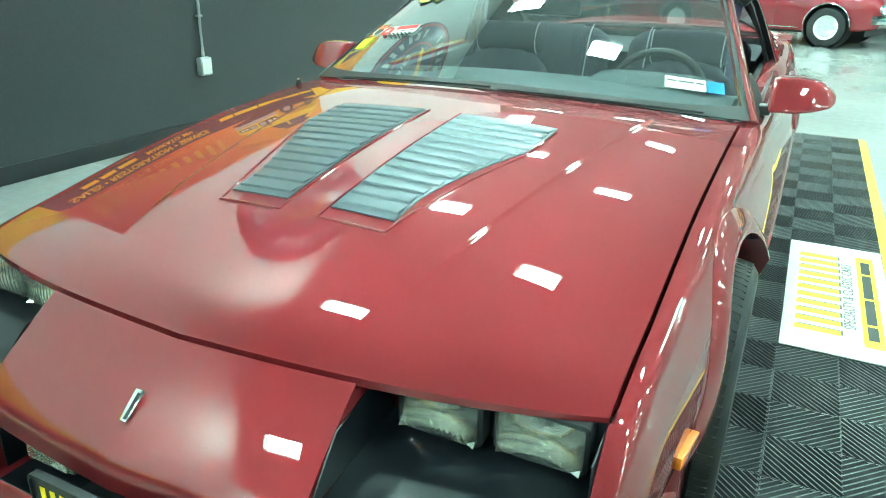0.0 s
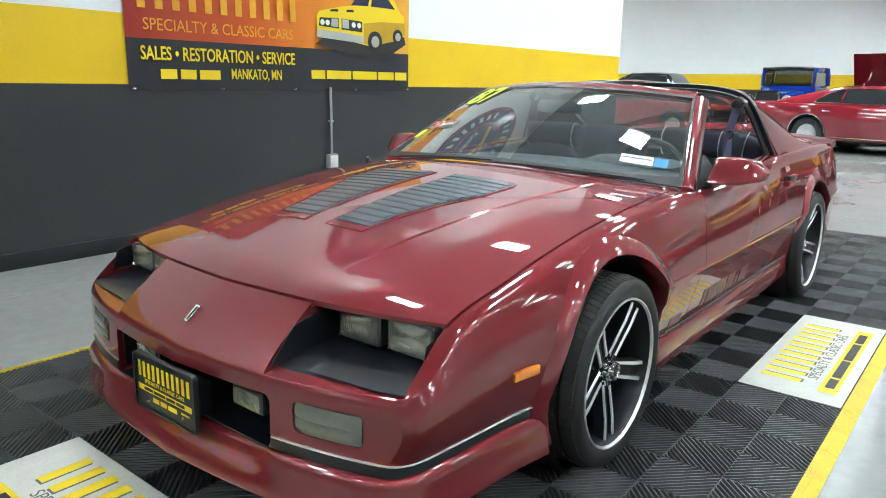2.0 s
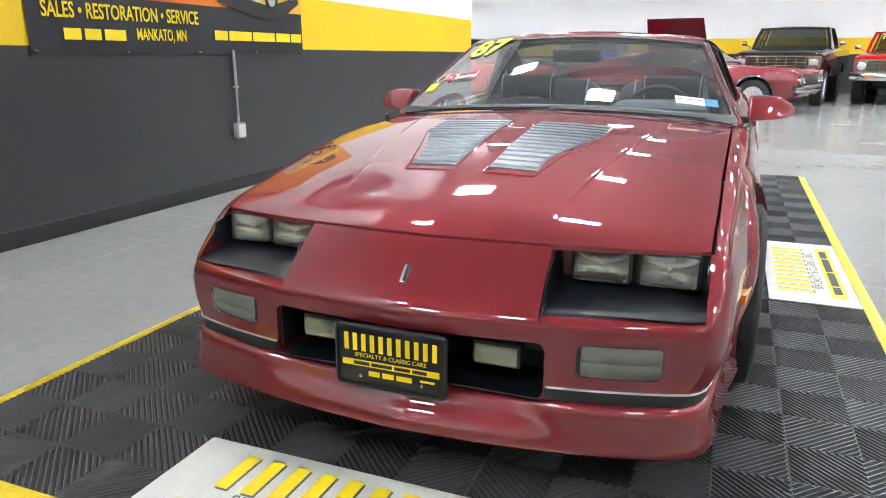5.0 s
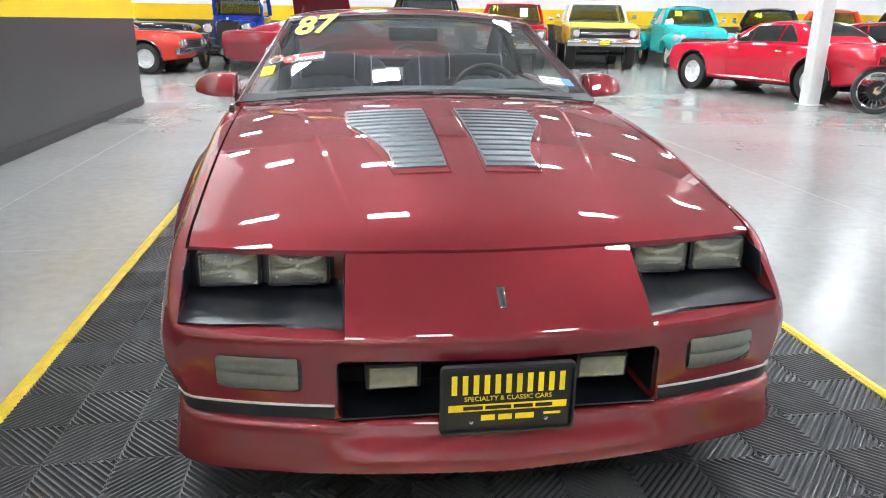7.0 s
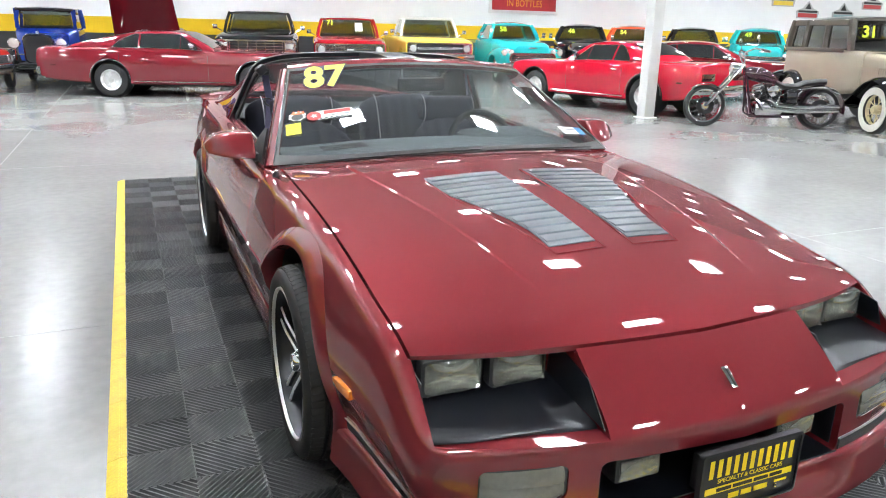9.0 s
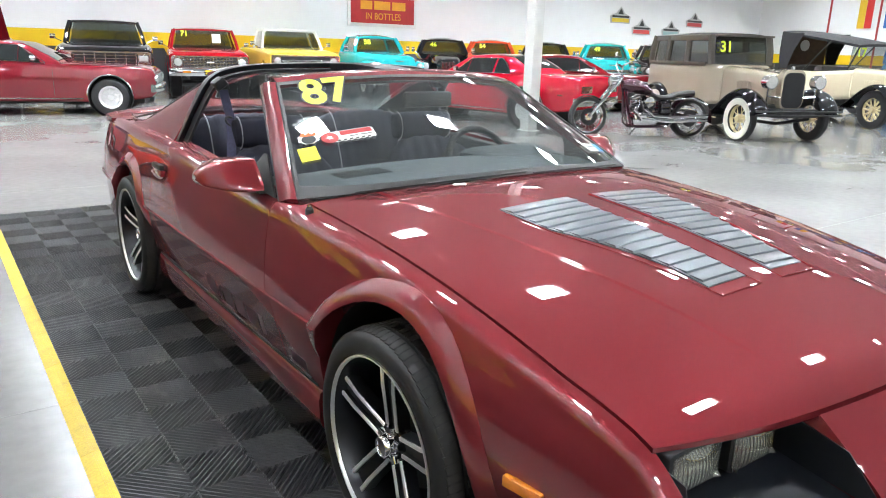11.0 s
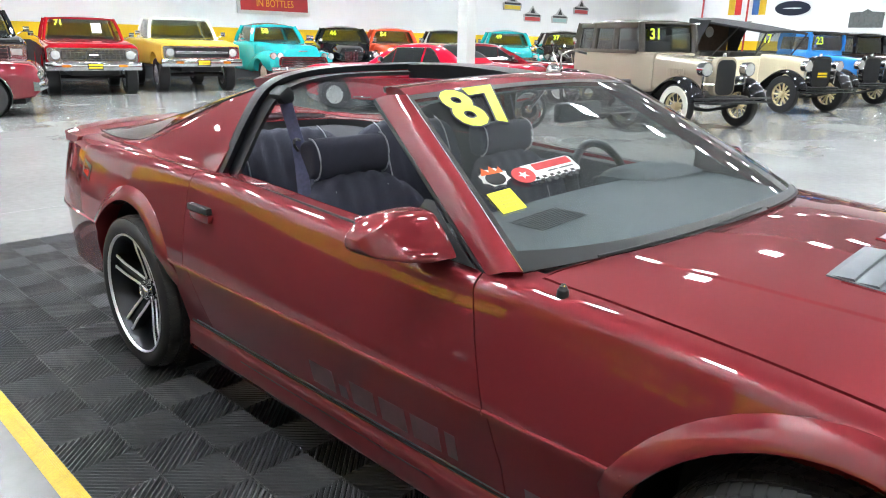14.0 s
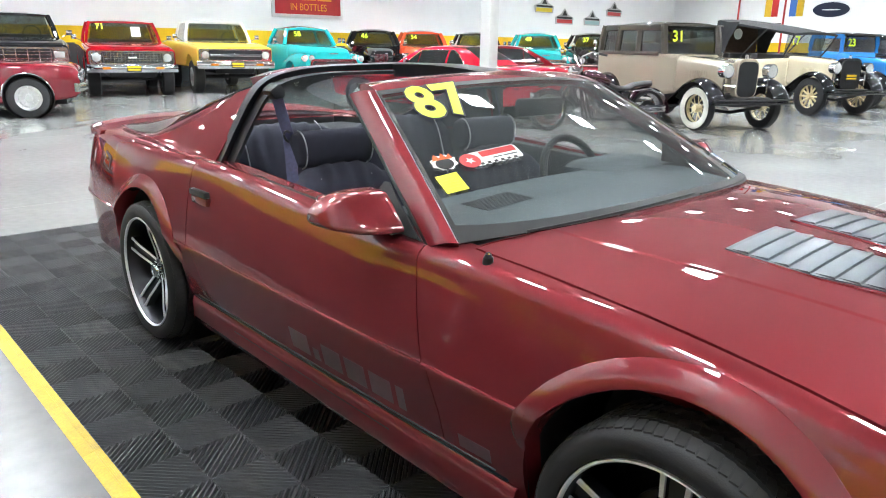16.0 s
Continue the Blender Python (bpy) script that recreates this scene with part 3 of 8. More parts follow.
XM = curve([0.045, 0.058, 0.09, 0.2, 0.4, 0.6, 1.0, 1.5, 1.75, 2.5, 3.2, 3.65, 4.2, 4.5, 4.7, 4.85], [0.755, 0.782, 0.80, 0.815, 0.835, 0.853, 0.884, 0.905, 0.91, 0.915, 0.915, 0.92, 0.90, 0.87, 0.83, 0.775])
ZM = curve([0.062, 0.3, 0.8, 1.4, 3.0, 4.85], [0.43, 0.46, 0.53, 0.55, 0.55, 0.56])
ZR = curve([0.062, 0.7, 1.4, 3.0, 3.9, 4.85], [0.30, 0.30, 0.28, 0.28, 0.28, 0.30])
XR = lambda s: XM(s) - 0.03 - 0.03 * min(1, max(0, (0.85 - s) / 0.4)) - 0.038 * min(1, max(0, (s - 0.9) / 0.5)) * min(1, max(0, (4.5 - s) / 0.6))


def half_profile(s):
    zc, zh, xh, xm, zm, zr, xr = ZC(s), ZH(s), XH(s), XM(s), ZM(s), ZR(s), XR(s)
    pts = []
    r = min(0.045, (zh - zm) * 0.35)
    xe = xh - r * 0.9
    dome = 0.0028 * min(max((s - 0.32) / 0.3, 0), 1) * (1 if s < 1.7 else 0)
    xcr = min(0.33 + (s - 0.35) * 0.17, 0.53)

    def top(x):
        u = x / xh
        z = zc + (zh - zc) * u ** 2.1
        t = min(max((x - xcr) / 0.014, 0), 1)
        return z - dome * (t * t * (3 - 2 * t)) * (1 - 0.3 * u)
    cols = [(xcr - 0.004) * k / 20 for k in range(20)] + [xcr - 0.004 + 0.022 * k / 8 for k in range(8)]
    cols += [xcr + 0.018 + (xe - xcr - 0.018) * k / 18 for k in range(19)]
    for x in cols:
        pts.append((x, top(x)))
    side0 = (xh + (xm - xh) * 0.16 + 0.004, zh + (zm - zh) * 0.16)
    a, c = pts[-1], side0
    b = (xh + 0.004, zh + 0.002)
    for k in range(1, 9):
        t = k / 8
        pts.append(((1 - t) ** 2 * a[0] + 2 * t * (1 - t) * b[0] + t * t * c[0], (1 - t) ** 2 * a[1] + 2 * t * (1 - t) * b[1] + t * t * c[1]))
    lipx = min(1, max(0, (s - 0.75) / 0.55))
    lipx = lipx * lipx * (3 - 2 * lipx)
    sharp = []
    for t in (0.11, 0.22, 0.33, 0.44, 0.55, 0.66, 0.77, 0.87, 0.95, 0.985, 1.0):
        sharp.append((c[0] + (xm - 0.003 - c[0]) * t + 0.006 * 4 * t * (1 - t), c[1] + (zm + 0.009 - c[1]) * t))
    sharp += [(xm + 0.0015, zm + 0.0068), (xm + 0.0026, zm + 0.0045), (xm + 0.0020, zm - 0.003), (xm - 0.010, zm - 0.009), (xm - 0.014, zm - 0.0115)]
    for t in (0.015, 0.06, 0.18, 0.36, 0.57, 0.78, 1.0):
        sharp.append((xm - 0.014 + (xr - xm + 0.014) * t ** 1.25, zm - 0.0115 + (zr - zm + 0.0115) * t))
    d = (2 * xm - (c[0] + xr) / 2, zm)
    for k, q in enumerate(sharp):
        t = (k + 1) / len(sharp)
        f = ((1 - t) ** 2 * c[0] + 2 * t * (1 - t) * d[0] + t * t * xr, (1 - t) ** 2 * c[1] + 2 * t * (1 - t) * d[1] + t * t * zr)
        pts.append((f[0] + (q[0] - f[0]) * lipx, f[1] + (q[1] - f[1]) * lipx))
    return pts


def car_loft():
    st = [0.045, 0.0455, 0.0465, 0.048, 0.0505, 0.053, 0.0565, 0.06, 0.067, 0.076, 0.09, 0.105, 0.12, 0.14, 0.16, 0.18, 0.2, 0.212, 0.222, 0.23, 0.238, 0.25, 0.27]
    st += list(np.linspace(0.3, 1.9, 66)) + list(np.linspace(1.94, 4.5, 54)) + list(np.linspace(4.54, 4.85, 16))
    half = [half_profile(s) for s in st]
    n = len(half[0])
    verts, faces = [], []
    for s, h in zip(st, half):
        for x, z in h:
            verts.append((x, s + W(s) * bow(x, s), z))
        for x, z in h[1:]:
            verts.append((-x, s + W(s) * bow(x, s), z))
    k = 2 * n - 1
    R = lambda i, j: i * k + j
    L = lambda i, j: i * k + (j if j == 0 else n - 1 + j)
    for i in range(len(st) - 1):
        for j in range(n - 1):
            faces.append((R(i, j), R(i + 1, j), R(i + 1, j + 1), R(i, j + 1)))
            faces.append((L(i, j), L(i, j + 1), L(i + 1, j + 1), L(i + 1, j)))
        faces.append((R(i, n - 1), R(i + 1, n - 1), L(i + 1, n - 1), L(i, n - 1)))
    m0 = 47
    for i, flip in ((0, False), (len(st) - 1, True)):
        s = st[i]
        rows = n - m0 + 1
        side = [half[i][m0 - 1 + q] for q in range(rows)]
        zbot = side[-1][1]
        run = [0.0]
        for a, b in zip(side, side[1:]):
            run.append(run[-1] + math.hypot(b[0] - a[0], b[1] - a[1]))
        grid = {}
        for j in range(m0):
            for q in range(rows):
                x = half[i][j][0] * (1 + (side[q][0] / side[0][0] - 1) * (j / (m0 - 1)) ** 2)
                t = run[q] / run[-1]
                z = half[i][j][1] + (zbot - half[i][j][1]) * t
                for sg in (1, -1):
                    if q == 0:
                        idx = R(i, j) if sg > 0 else L(i, j)
                    elif j == m0 - 1:
                        idx = R(i, m0 - 1 + q) if sg > 0 else L(i, m0 - 1 + q)
                    elif j == 0 and sg < 0:
                        idx = grid[1, 0, q]
                    else:
                        verts.append((sg * x, s + W(s) * bow(x, s), z))
                        idx = len(verts) - 1
                    grid[sg, j, q] = idx
        for j in range(m0 - 1):
            for q in range(rows - 1):
                for sg in (1, -1):
                    f = (grid[sg, j, q], grid[sg, j + 1, q], grid[sg, j + 1, q + 1], grid[sg, j, q + 1])
                    faces.append(f if (sg > 0) != flip else f[::-1])
        # the last row joins the underside
        f = [grid[1, j, rows - 1] for j in range(m0 - 1, -1, -1)] + [grid[-1, j, rows - 1] for j in range(1, m0)]
        faces.append(f if flip else f[::-1])
    me = mesh_of("shell", verts, faces)
    bm = bmesh.new()
    bm.from_mesh(me)
    bmesh.ops.recalc_face_normals(bm, faces=bm.faces)
    bm.to_mesh(me)
    bm.free()
    smooth(me, 24)
    return me


SHELL = car_loft()
from mathutils.bvhtree import BVHTree
from mathutils.interpolate import poly_3d_calc
_sv = [v.co.copy() for v in SHELL.vertices]
_sp = [tuple(p.vertices) for p in SHELL.polygons]
_sl = [tuple(p.loop_indices) for p in SHELL.polygons]
_cn = [c.vector.copy() for c in SHELL.corner_normals]
BVH = BVHTree.FromPolygons(_sv, _sp)


def follow_shell(me, angle=30):
    """Take over the shell's own smooth normals where a cut piece lies on it."""
    smooth(me, angle)
    nor = [c.vector.copy() for c in me.corner_normals]
    for p in me.polygons:
        c = p.center
        for li, vi in zip(p.loop_indices, p.vertices):
            q = me.vertices[vi].co * 0.97 + c * 0.03
            loc, fn, idx, dist = BVH.find_nearest(q)
            if dist is None or dist > 0.0012 or fn.dot(p.normal) < 0.85:
                continue
            poly = _sp[idx]
            if len(poly) > 4:
                continue
            w = poly_3d_calc([_sv[k] for k in poly], loc)
            v = Vector()
            for a, l in zip(w, _sl[idx]):
                v += _cn[l] * a
            if v.length > 0.1:
                nor[li] = v.normalized()
    me.normals_split_custom_set(nor)
    return me


def both(f):
    bm = bmesh.new()
    for sg in (1, -1):
        f(sg, bm)
    return bm


def hood_plan(g):
    """The bonnet's outline seen from above, drawn in by g."""
    pts = []
    for k in range(-16, 17):
        x = (0.745 - g) * k / 16
        pts.append((x, 0.228 + P(x) + g))
    right = [(0.749 - g, 0.6), (0.752 - g, 1.0), (0.758 - g, 1.4), (0.762 - g, 1.72)]
    back = [((0.762 - g) * k / 16, 1.60 + 0.13 * (abs(k) / 16) ** 2 - g) for k in range(15, -16, -1)]
    left = [(-x, y) for x, y in right[::-1]]
    return pts + right + back + left


def door_side(g):
    return [(1.862 + g, 1.0), (1.855 + g, 0.80), (1.755 + g, 0.548), (1.725 + g, 0.42), (1.72 + g, 0.295 + g), (3.06 - g, 0.295 + g), (3.10 - g, 0.37), (3.17 - g, 0.56), (3.20 - g, 0.80), (3.19 - g, 1.0)]


ARCH_F, ARCH_R, HUB_Z = 1.08, 3.645, 0.33


def arches(sg, bm):
    for y in (ARCH_F, ARCH_R):
        lathe([(0.0001, 0.56 * sg), (0.368, 0.56 * sg), (0.368, 1.1 * sg), (0.0001, 1.1 * sg)], "x", 64, bm, (0, y, HUB_Z + 0.012))


def lamp_pocket(sg, bm):
    rows = []
    for y, zf in ((-0.1, 0.482), (0.09, 0.498), (0.36, 0.534)):
        xi = 0.367 - 0.006 * (y / 0.36)
        rows.append([(sg * xi, y, zf), (sg * 0.748, y + 0.04, zf + 0.002), (sg * 0.738, y + 0.04, 0.75), (sg * (xi - 0.010), y, 0.75)])
    rings(rows, bm=bm)


def signal_pocket(sg, bm):
    poly = [(sg * 0.563 + x, 0.410 + z) for x, z in rounded(0.20, 0.086, 0.02)]
    prism(poly, "y", 0.0, 0.145, bm)


def make_body():
    grille = prism([(x, 0.3735 + z) for x, z in rounded(0.775, 0.148, 0.022)], "y", -0.2, 0.27)
    cut = [(0.742 * k / 12, 1.606 + 0.124 * (abs(k) / 12) ** 2) for k in range(-12, 13)]
    cut += [(0.742, 3.3), (0.735, 3.7), (0.70, 3.95), (0.68, 4.2), (0.60, 4.36), (-0.60, 4.36), (-0.68, 4.2), (-0.70, 3.95), (-0.735, 3.7), (-0.742, 3.3)]
    cabin = prism(cut, "z", 0.33, 2.0)
    doors = lambda g: both(lambda sg, bm: prism(door_side(g), "x", sg * 0.742, sg * 1.2, bm))
    body = carve(SHELL.copy(), [(prism(hood_plan(-0.0042), "z", 0.634, 1.6), "DIFFERENCE"), (both(arches), "DIFFERENCE"), (both(lamp_pocket), "DIFFERENCE"),
                                (both(signal_pocket), "DIFFERENCE"), (grille, "DIFFERENCE"), (cabin, "DIFFERENCE"), (doors(-0.002), "DIFFERENCE")])
    hood = carve(SHELL.copy(), [(prism(hood_plan(0.004), "z", 0.636, 1.6), "INTERSECT")])
    dr = []
    for sg in (1, -1):
        dr.append(carve(SHELL.copy(), [(prism(door_side(0.002), "x", sg * 0.745, sg * 1.2), "INTERSECT")]))
    for me in (body, hood, *dr):
        me.materials.clear()
        me.materials.append(PAINT)
        follow_shell(me)
    return body, hood, dr


car = thing("sports_coupe", "maroon 1980s coupe with open roof panels, parked on black mats", "car")
_body, _hood, _doors = make_body()
part("body", _body, PAINT, car, "glossy maroon bodywork")
hood = part("hood", _hood, PAINT, car, "maroon bonnet with two grey louvred panels")
door_parts = [part("door", d, PAINT, car) for d in _doors]


def plan_path(off=0.0, y_end=0.71, centre=0.062, tip=0.0, n=15, z=0.318):
    """The way round the nose in plan, from one front wheel to the other."""
    pts = []
    for k in range(n):
        x = 0.74 * k / (n - 1)
        pts.append((x, centre + P(x)))
    pts += [(0.775, centre + 0.135), (0.795, 0.245), (0.812, 0.34), (0.828, 0.47), (0.84, 0.58), (0.848, y_end)]
    pts = [(-x, y) for x, y in pts[:0:-1]] + pts
    out = []
    for i, (x, y) in enumerate(pts):
        a, b = pts[max(i - 1, 0)], pts[min(i + 1, len(pts) - 1)]
        t = Vector((b[0] - a[0], b[1] - a[1])).normalized()
        nrm = Vector((t.y, -t.x))
        hit = BVH.ray_cast(Vector((x + nrm.x * 0.3, y + nrm.y * 0.3, z)), Vector((-nrm.x, -nrm.y, 0)))[0]
        keep = centre - 0.062 + tip * max(0, 1 - abs(x) / 0.36)
        if hit:
            x, y = hit.x, hit.y + keep
        out.append((x + nrm.x * off, y + nrm.y * off, nrm))
    return out


def nose_strip(section, y_end=0.71, centre=0.062, tip=0.0, mod=None):
    """A section of (outwards, height) pairs carried round the nose."""
    rows = []
    for x, y, nrm in plan_path(0, y_end, centre, tip):
        sec = mod(x, section) if mod else section
        rows.append([(x + nrm.x * o, y + nrm.y * o, z) for o, z in sec])
    return rings(rows)


def dam_mod(x, sec):
    t = min(max((0.42 - abs(x)) / 0.06, 0), 1)
    t = t * t * (3 - 2 * t)
    dip = 0.002 * max(0, 1 - abs(x) / 0.8)
    return [(o - (0.030 * t if z > 0.265 else 0.016 * t if z > 0.23 else 0), z - (0.012 * t if z > 0.265 else 0) - (dip if z < 0.2 else 0)) for o, z in sec]


part("front_air_dam", nose_strip([(-0.06, 0.30), (0.0, 0.302), (0.010, 0.298), (0.018, 0.288), (0.021, 0.27), (0.024, 0.24), (0.029, 0.21), (0.034, 0.19), (0.034, 0.181), (0.028, 0.175), (-0.06, 0.18)], 0.72, 0.056, 0.0, dam_mod), PAINT, car, "maroon air dam below the bumper")


def strip_piece(sg, sec, z):
    rows = []
    for x, y, nrm in plan_path(0, 0.70, 0.062, n=39, z=z):
        if x * sg < 0.389:
            continue
        rows.append([(x + nrm.x * o, y + nrm.y * o, z) for o, z in sec])
    return rings(rows)


for sg in (1, -1):
    part("pinstripe", strip_piece(sg, ((-0.01, 0.333), (0.005, 0.333), (0.0055, 0.335), (0.0045, 0.3372), (-0.01, 0.3372)), 0.335), M_ALLOY, car, "thin silver line")
    part("bumper_strip", strip_piece(sg, ((-0.03, 0.302), (0.004, 0.303), (0.006, 0.322), (0.004, 0.332), (-0.03, 0.332)), 0.322), M_BLACK, car, "black rubber strip")

# headlamps, lenses, grille
for sg in (1, -1):
    pocket = bmesh.new()
    rows = []
    for y, zf in ((0.082, 0.5005), (0.14, 0.507), (0.363, 0.5385)):
        rows.append([(sg * 0.3685, y, zf), (sg * 0.7465, y + (0.092 if y < 0.1 else 0.04), zf + 0.002)])
    g = [[Vector(a).lerp(Vector(b), t / 10) for t in range(11)] for a, b in rows]
    for r in g[:1]:
        for p in r:
            p.y = 0.098 + P(p.x)
    for r in g:
        for q in r:
            for k in range(88):
                hit = BVH.ray_cast(Vector((q.x, q.y, 2)), Vector((0, 0, -1)))[0]
                if hit and hit.z > q.z + 0.006:
                    break
                q.y += 0.003
    sheet(g if sg > 0 else [r[::-1] for r in g], 0.004, pocket)
    box(sg * 0.36, sg * 0.752, 0.363, 0.369, 0.530, 0.6335, bm=pocket)
    sheet([[(sg * 0.3675, 0.10, 0.512), (sg * 0.364, 0.363, 0.535)], [(sg * 0.363, 0.185, 0.60), (sg * 0.3565, 0.363, 0.633)]] if sg > 0 else
          [[(sg * 0.3675, 0.10, 0.512), (sg * 0.363, 0.185, 0.60)], [(sg * 0.364, 0.363, 0.535), (sg * 0.3565, 0.363, 0.633)]], 0.003, pocket)
    sheet([[(sg * 0.7455, 0.26, 0.54), (sg * 0.741, 0.28, 0.61)], [(sg * 0.7455, 0.385, 0.55), (sg * 0.741, 0.385, 0.632)]], 0.003, pocket)
    bezel = part("headlight_bezel", pocket, M_SATIN, car, "black headlight recess")
    for xa, xb, dy in ((0.402, 0.549, 0.0), (0.572, 0.719, 0.012)):
        shell = []
        ring_o, ring_i = rounded(0.155, 0.09, 0.012), rounded(0.14, 0.079, 0.01)
        for (a, b), (c, d) in zip(ring_o + ring_o[:1], ring_i + ring_i[:1]):
            cx = (xa + xb) / 2 * sg
            shell.append([(cx + a, 0.318 + dy, 0.591 + b), (cx + c, 0.316 + dy, 0.591 + d), (cx + c, 0.350 + dy, 0.591 + d), (cx + a, 0.350 + dy, 0.591 + b)])
        head = part("headlight", rings(shell, cap=False), M_BLACK, car, "clear rectangular sealed-beam headlight")
        grid = []
        for i in range(9):
            row = []
            for j in range(7):
                u, v = i / 8 * 2 - 1, j / 6 * 2 - 1
                row.append(((xa + xb) / 2 * sg + u * 0.07, 0.3165 + dy - 0.016 * (1 - u * u) * (1 - v * v) ** 0.5 - 0.002, 0.591 + v * 0.04))
            grid.append(row)
        part("lens", sheet(grid, -0.003), M_CLEAR, head).visible_shadow = False
        refl = []
        for i in range(9):
            row = []
            for j in range(7):
                u, v = i / 8 * 2 - 1, j / 6 * 2 - 1
                row.append(((xa + xb) / 2 * sg + u * 0.069, 0.347 + dy - 0.027 * (0.75 * u * u + 0.35 * v * v + 0.5 * max(0, -v) ** 3), 0.591 + v * 0.039))
            refl.append(row)
        part("reflector", sheet(refl, -0.002), M_REFLECT, head)
        part("bulb", lathe([(0.0005, 0.0), (0.007, 0.002), (0.009, 0.01), (0.008, 0.022)], "y", 16, centre=((xa + xb) / 2 * sg, 0.323 + dy, 0.591)), M_CHROME, head)
    lens = []
    back = []
    for i in range(13):
        r1, r2 = [], []
        for j in range(7):
            u, v = i / 12 * 2 - 1, j / 6 * 2 - 1
            x = sg * 0.563 + u * 0.088
            rib = 0.003 if j == 3 else 0
            r1.append((x, 0.056 + P(x) + 0.006 * (u ** 6 + v ** 6) + rib, 0.410 + v * 0.031))
        lens.append(r1)
    sig = part("turn_signal", sheet(lens, -0.02), M_SMOKE, car, "smoky clear turn signal lens")
    xs = [sg * 0.563 + (i / 12 * 2 - 1) * 0.0985 for i in range(13)]
    part("housing", sheet([[(x, 0.0695 + P(x), 0.410 + v * 0.0418) for v in (-1, 0, 1)] for x in xs], -0.02), M_SATIN, sig, "black lamp housing")
    rb = bmesh.new()
    sheet([[(sg * 0.563 + (i / 8 * 2 - 1) * 0.087, 0.0495 + P(sg * 0.563 + (i / 8 * 2 - 1) * 0.087), 0.4075 + 0.005 * j) for j in (0, 1)] for i in range(9)], -0.004, rb)
    part("lens_rib", rb, M_BLACK, sig)
    fr = bmesh.new()
    for rr in (0,):
        ring_o = rounded(0.202, 0.088, 0.02)
        ring_i = rounded(0.178, 0.064, 0.014)
        rows = []
        for (a, b), (c, d) in zip(ring_o + ring_o[:1], ring_i + ring_i[:1]):
            xo, xi = sg * 0.563 + a, sg * 0.563 + c
            rows.append([(xo, 0.050 + P(xo), 0.410 + b), (xi, 0.050 + P(xi), 0.410 + d), (xi, 0.074 + P(xi), 0.410 + d), (xo, 0.074 + P(xo), 0.410 + b)])
        rings(rows, cap=False, bm=fr)
    part("lens_frame", fr, M_BLACK, sig)
    fog = part("fog_light", box(sg * 0.255 - 0.066, sg * 0.255 + 0.066, 0.109, 0.165, 0.352, 0.420, 0.008), M_BLACK, car, "clear fog light in the grille opening")
    part("lens", box(sg * 0.255 - 0.057, sg * 0.255 + 0.057, 0.102, 0.108, 0.360, 0.412, 0.003), M_FOGLENS, fog).visible_shadow = False
    part("reflector", box(sg * 0.255 - 0.056, sg * 0.255 + 0.056, 0.1083, 0.1088, 0.361, 0.411), M_FOGREF, fog)
    mk = part("side_marker", box(sg * 0.834, sg * 0.850, 0.525, 0.625, 0.462, 0.488, 0.003), M_AMBER, car, "amber side marker")
    mk.data.transform(Matrix.Translation((sg * 0.846, 0.575, 0.475)) @ Matrix.Rotation(-sg * radians(9.5), 4, "Z") @ Matrix.Translation((-sg * 0.846, -0.575, -0.475)))
gr = bmesh.new()
box(-0.388, 0.388, 0.255, 0.268, 0.299, 0.448, bm=gr)
for z in (0.345, 0.37, 0.395, 0.42):
    box(-0.385, 0.385, 0.235, 0.256, z, z + 0.006, bm=gr)
for x in (-0.386, 0.386):
    box(x - 0.002, x + 0.002, 0.1, 0.26, 0.30, 0.447, bm=gr)
box(-0.386, 0.386, 0.075, 0.26, 0.298, 0.302, bm=gr)
box(-0.386, 0.386, 0.09, 0.26, 0.444, 0.4475, bm=gr)
part("grille", gr, M_SATIN, car)
emb = part("emblem", prism([(-0.0085, 0.0), (0.0085, 0.0), (0.0105, 0.058), (-0.0105, 0.058)], "z", 0, 0.006, bevel=0.002), M_CHROME, car, "small chrome bow badge with coloured stripes")
emb.data.transform(Matrix.Translation((0, 0.095, 0.551)) @ Matrix.Rotation(radians(38.5), 4, "X"))
eb = part("stripe", box(0.0, 0.006, 0.004, 0.052, 0.0065, 0.0075), M_BLACKPRINT, emb)
eb.data.transform(Matrix.Translation((0, 0.095, 0.551)) @ Matrix.Rotation(radians(38.5), 4, "X"))

# front plate
plate = part("licence_plate", prism([(x, 0.366 + z) for x, z in rounded(0.306, 0.162, 0.012)], "y", 0.012, 0.022, bevel=0.002), M_SATIN, car, "black dealer plate with yellow lettering")


def on_front(x, z, y=0.0118):
    return Matrix(((1, 0, 0, x), (0, 0, -1, y), (0, 1, 0, z), (0, 0, 0, 1)))


bars("heading_bar", [0.0125] * 11, 0.048, 0.0125, on_front(0, 0.405), M_YELLOW, plate, 0.001)
part("tagline", text_mesh("SPECIALTY & CLASSIC CARS", 0.0165, on_front(0, 0.369), 0.0005), M_YELLOW, plate)
part("yellow_strip", box(-0.138, 0.138, 0.0108, 0.0118, 0.3385, 0.3555), M_YELLOW, plate)
bars("strip_bar", [0.045, 0.06, 0.045, 0.04], 0.009, 0.006, on_front(0, 0.347, 0.0107), M_BLACKPRINT, plate, 0.001)
bars("number_bar", [0.032, 0.032, 0.044], 0.014, 0.008, on_front(0.0, 0.3205), M_YELLOW, plate, 0.001)
bars("place_bar", [0.04], 0.006, 0, on_front(0.105, 0.324), M_YELLOW, plate, 0.001)
for x in (-0.085, 0.09):
    part("screw", lathe([(0.0005, 0.007), (0.005, 0.0085), (0.0055, 0.013)], "y", 12, centre=(x, 0, 0.312)), M_CHROME, plate)
rim = bmesh.new()
ro, ri = rounded(0.314, 0.17, 0.014), rounded(0.302, 0.158, 0.011)
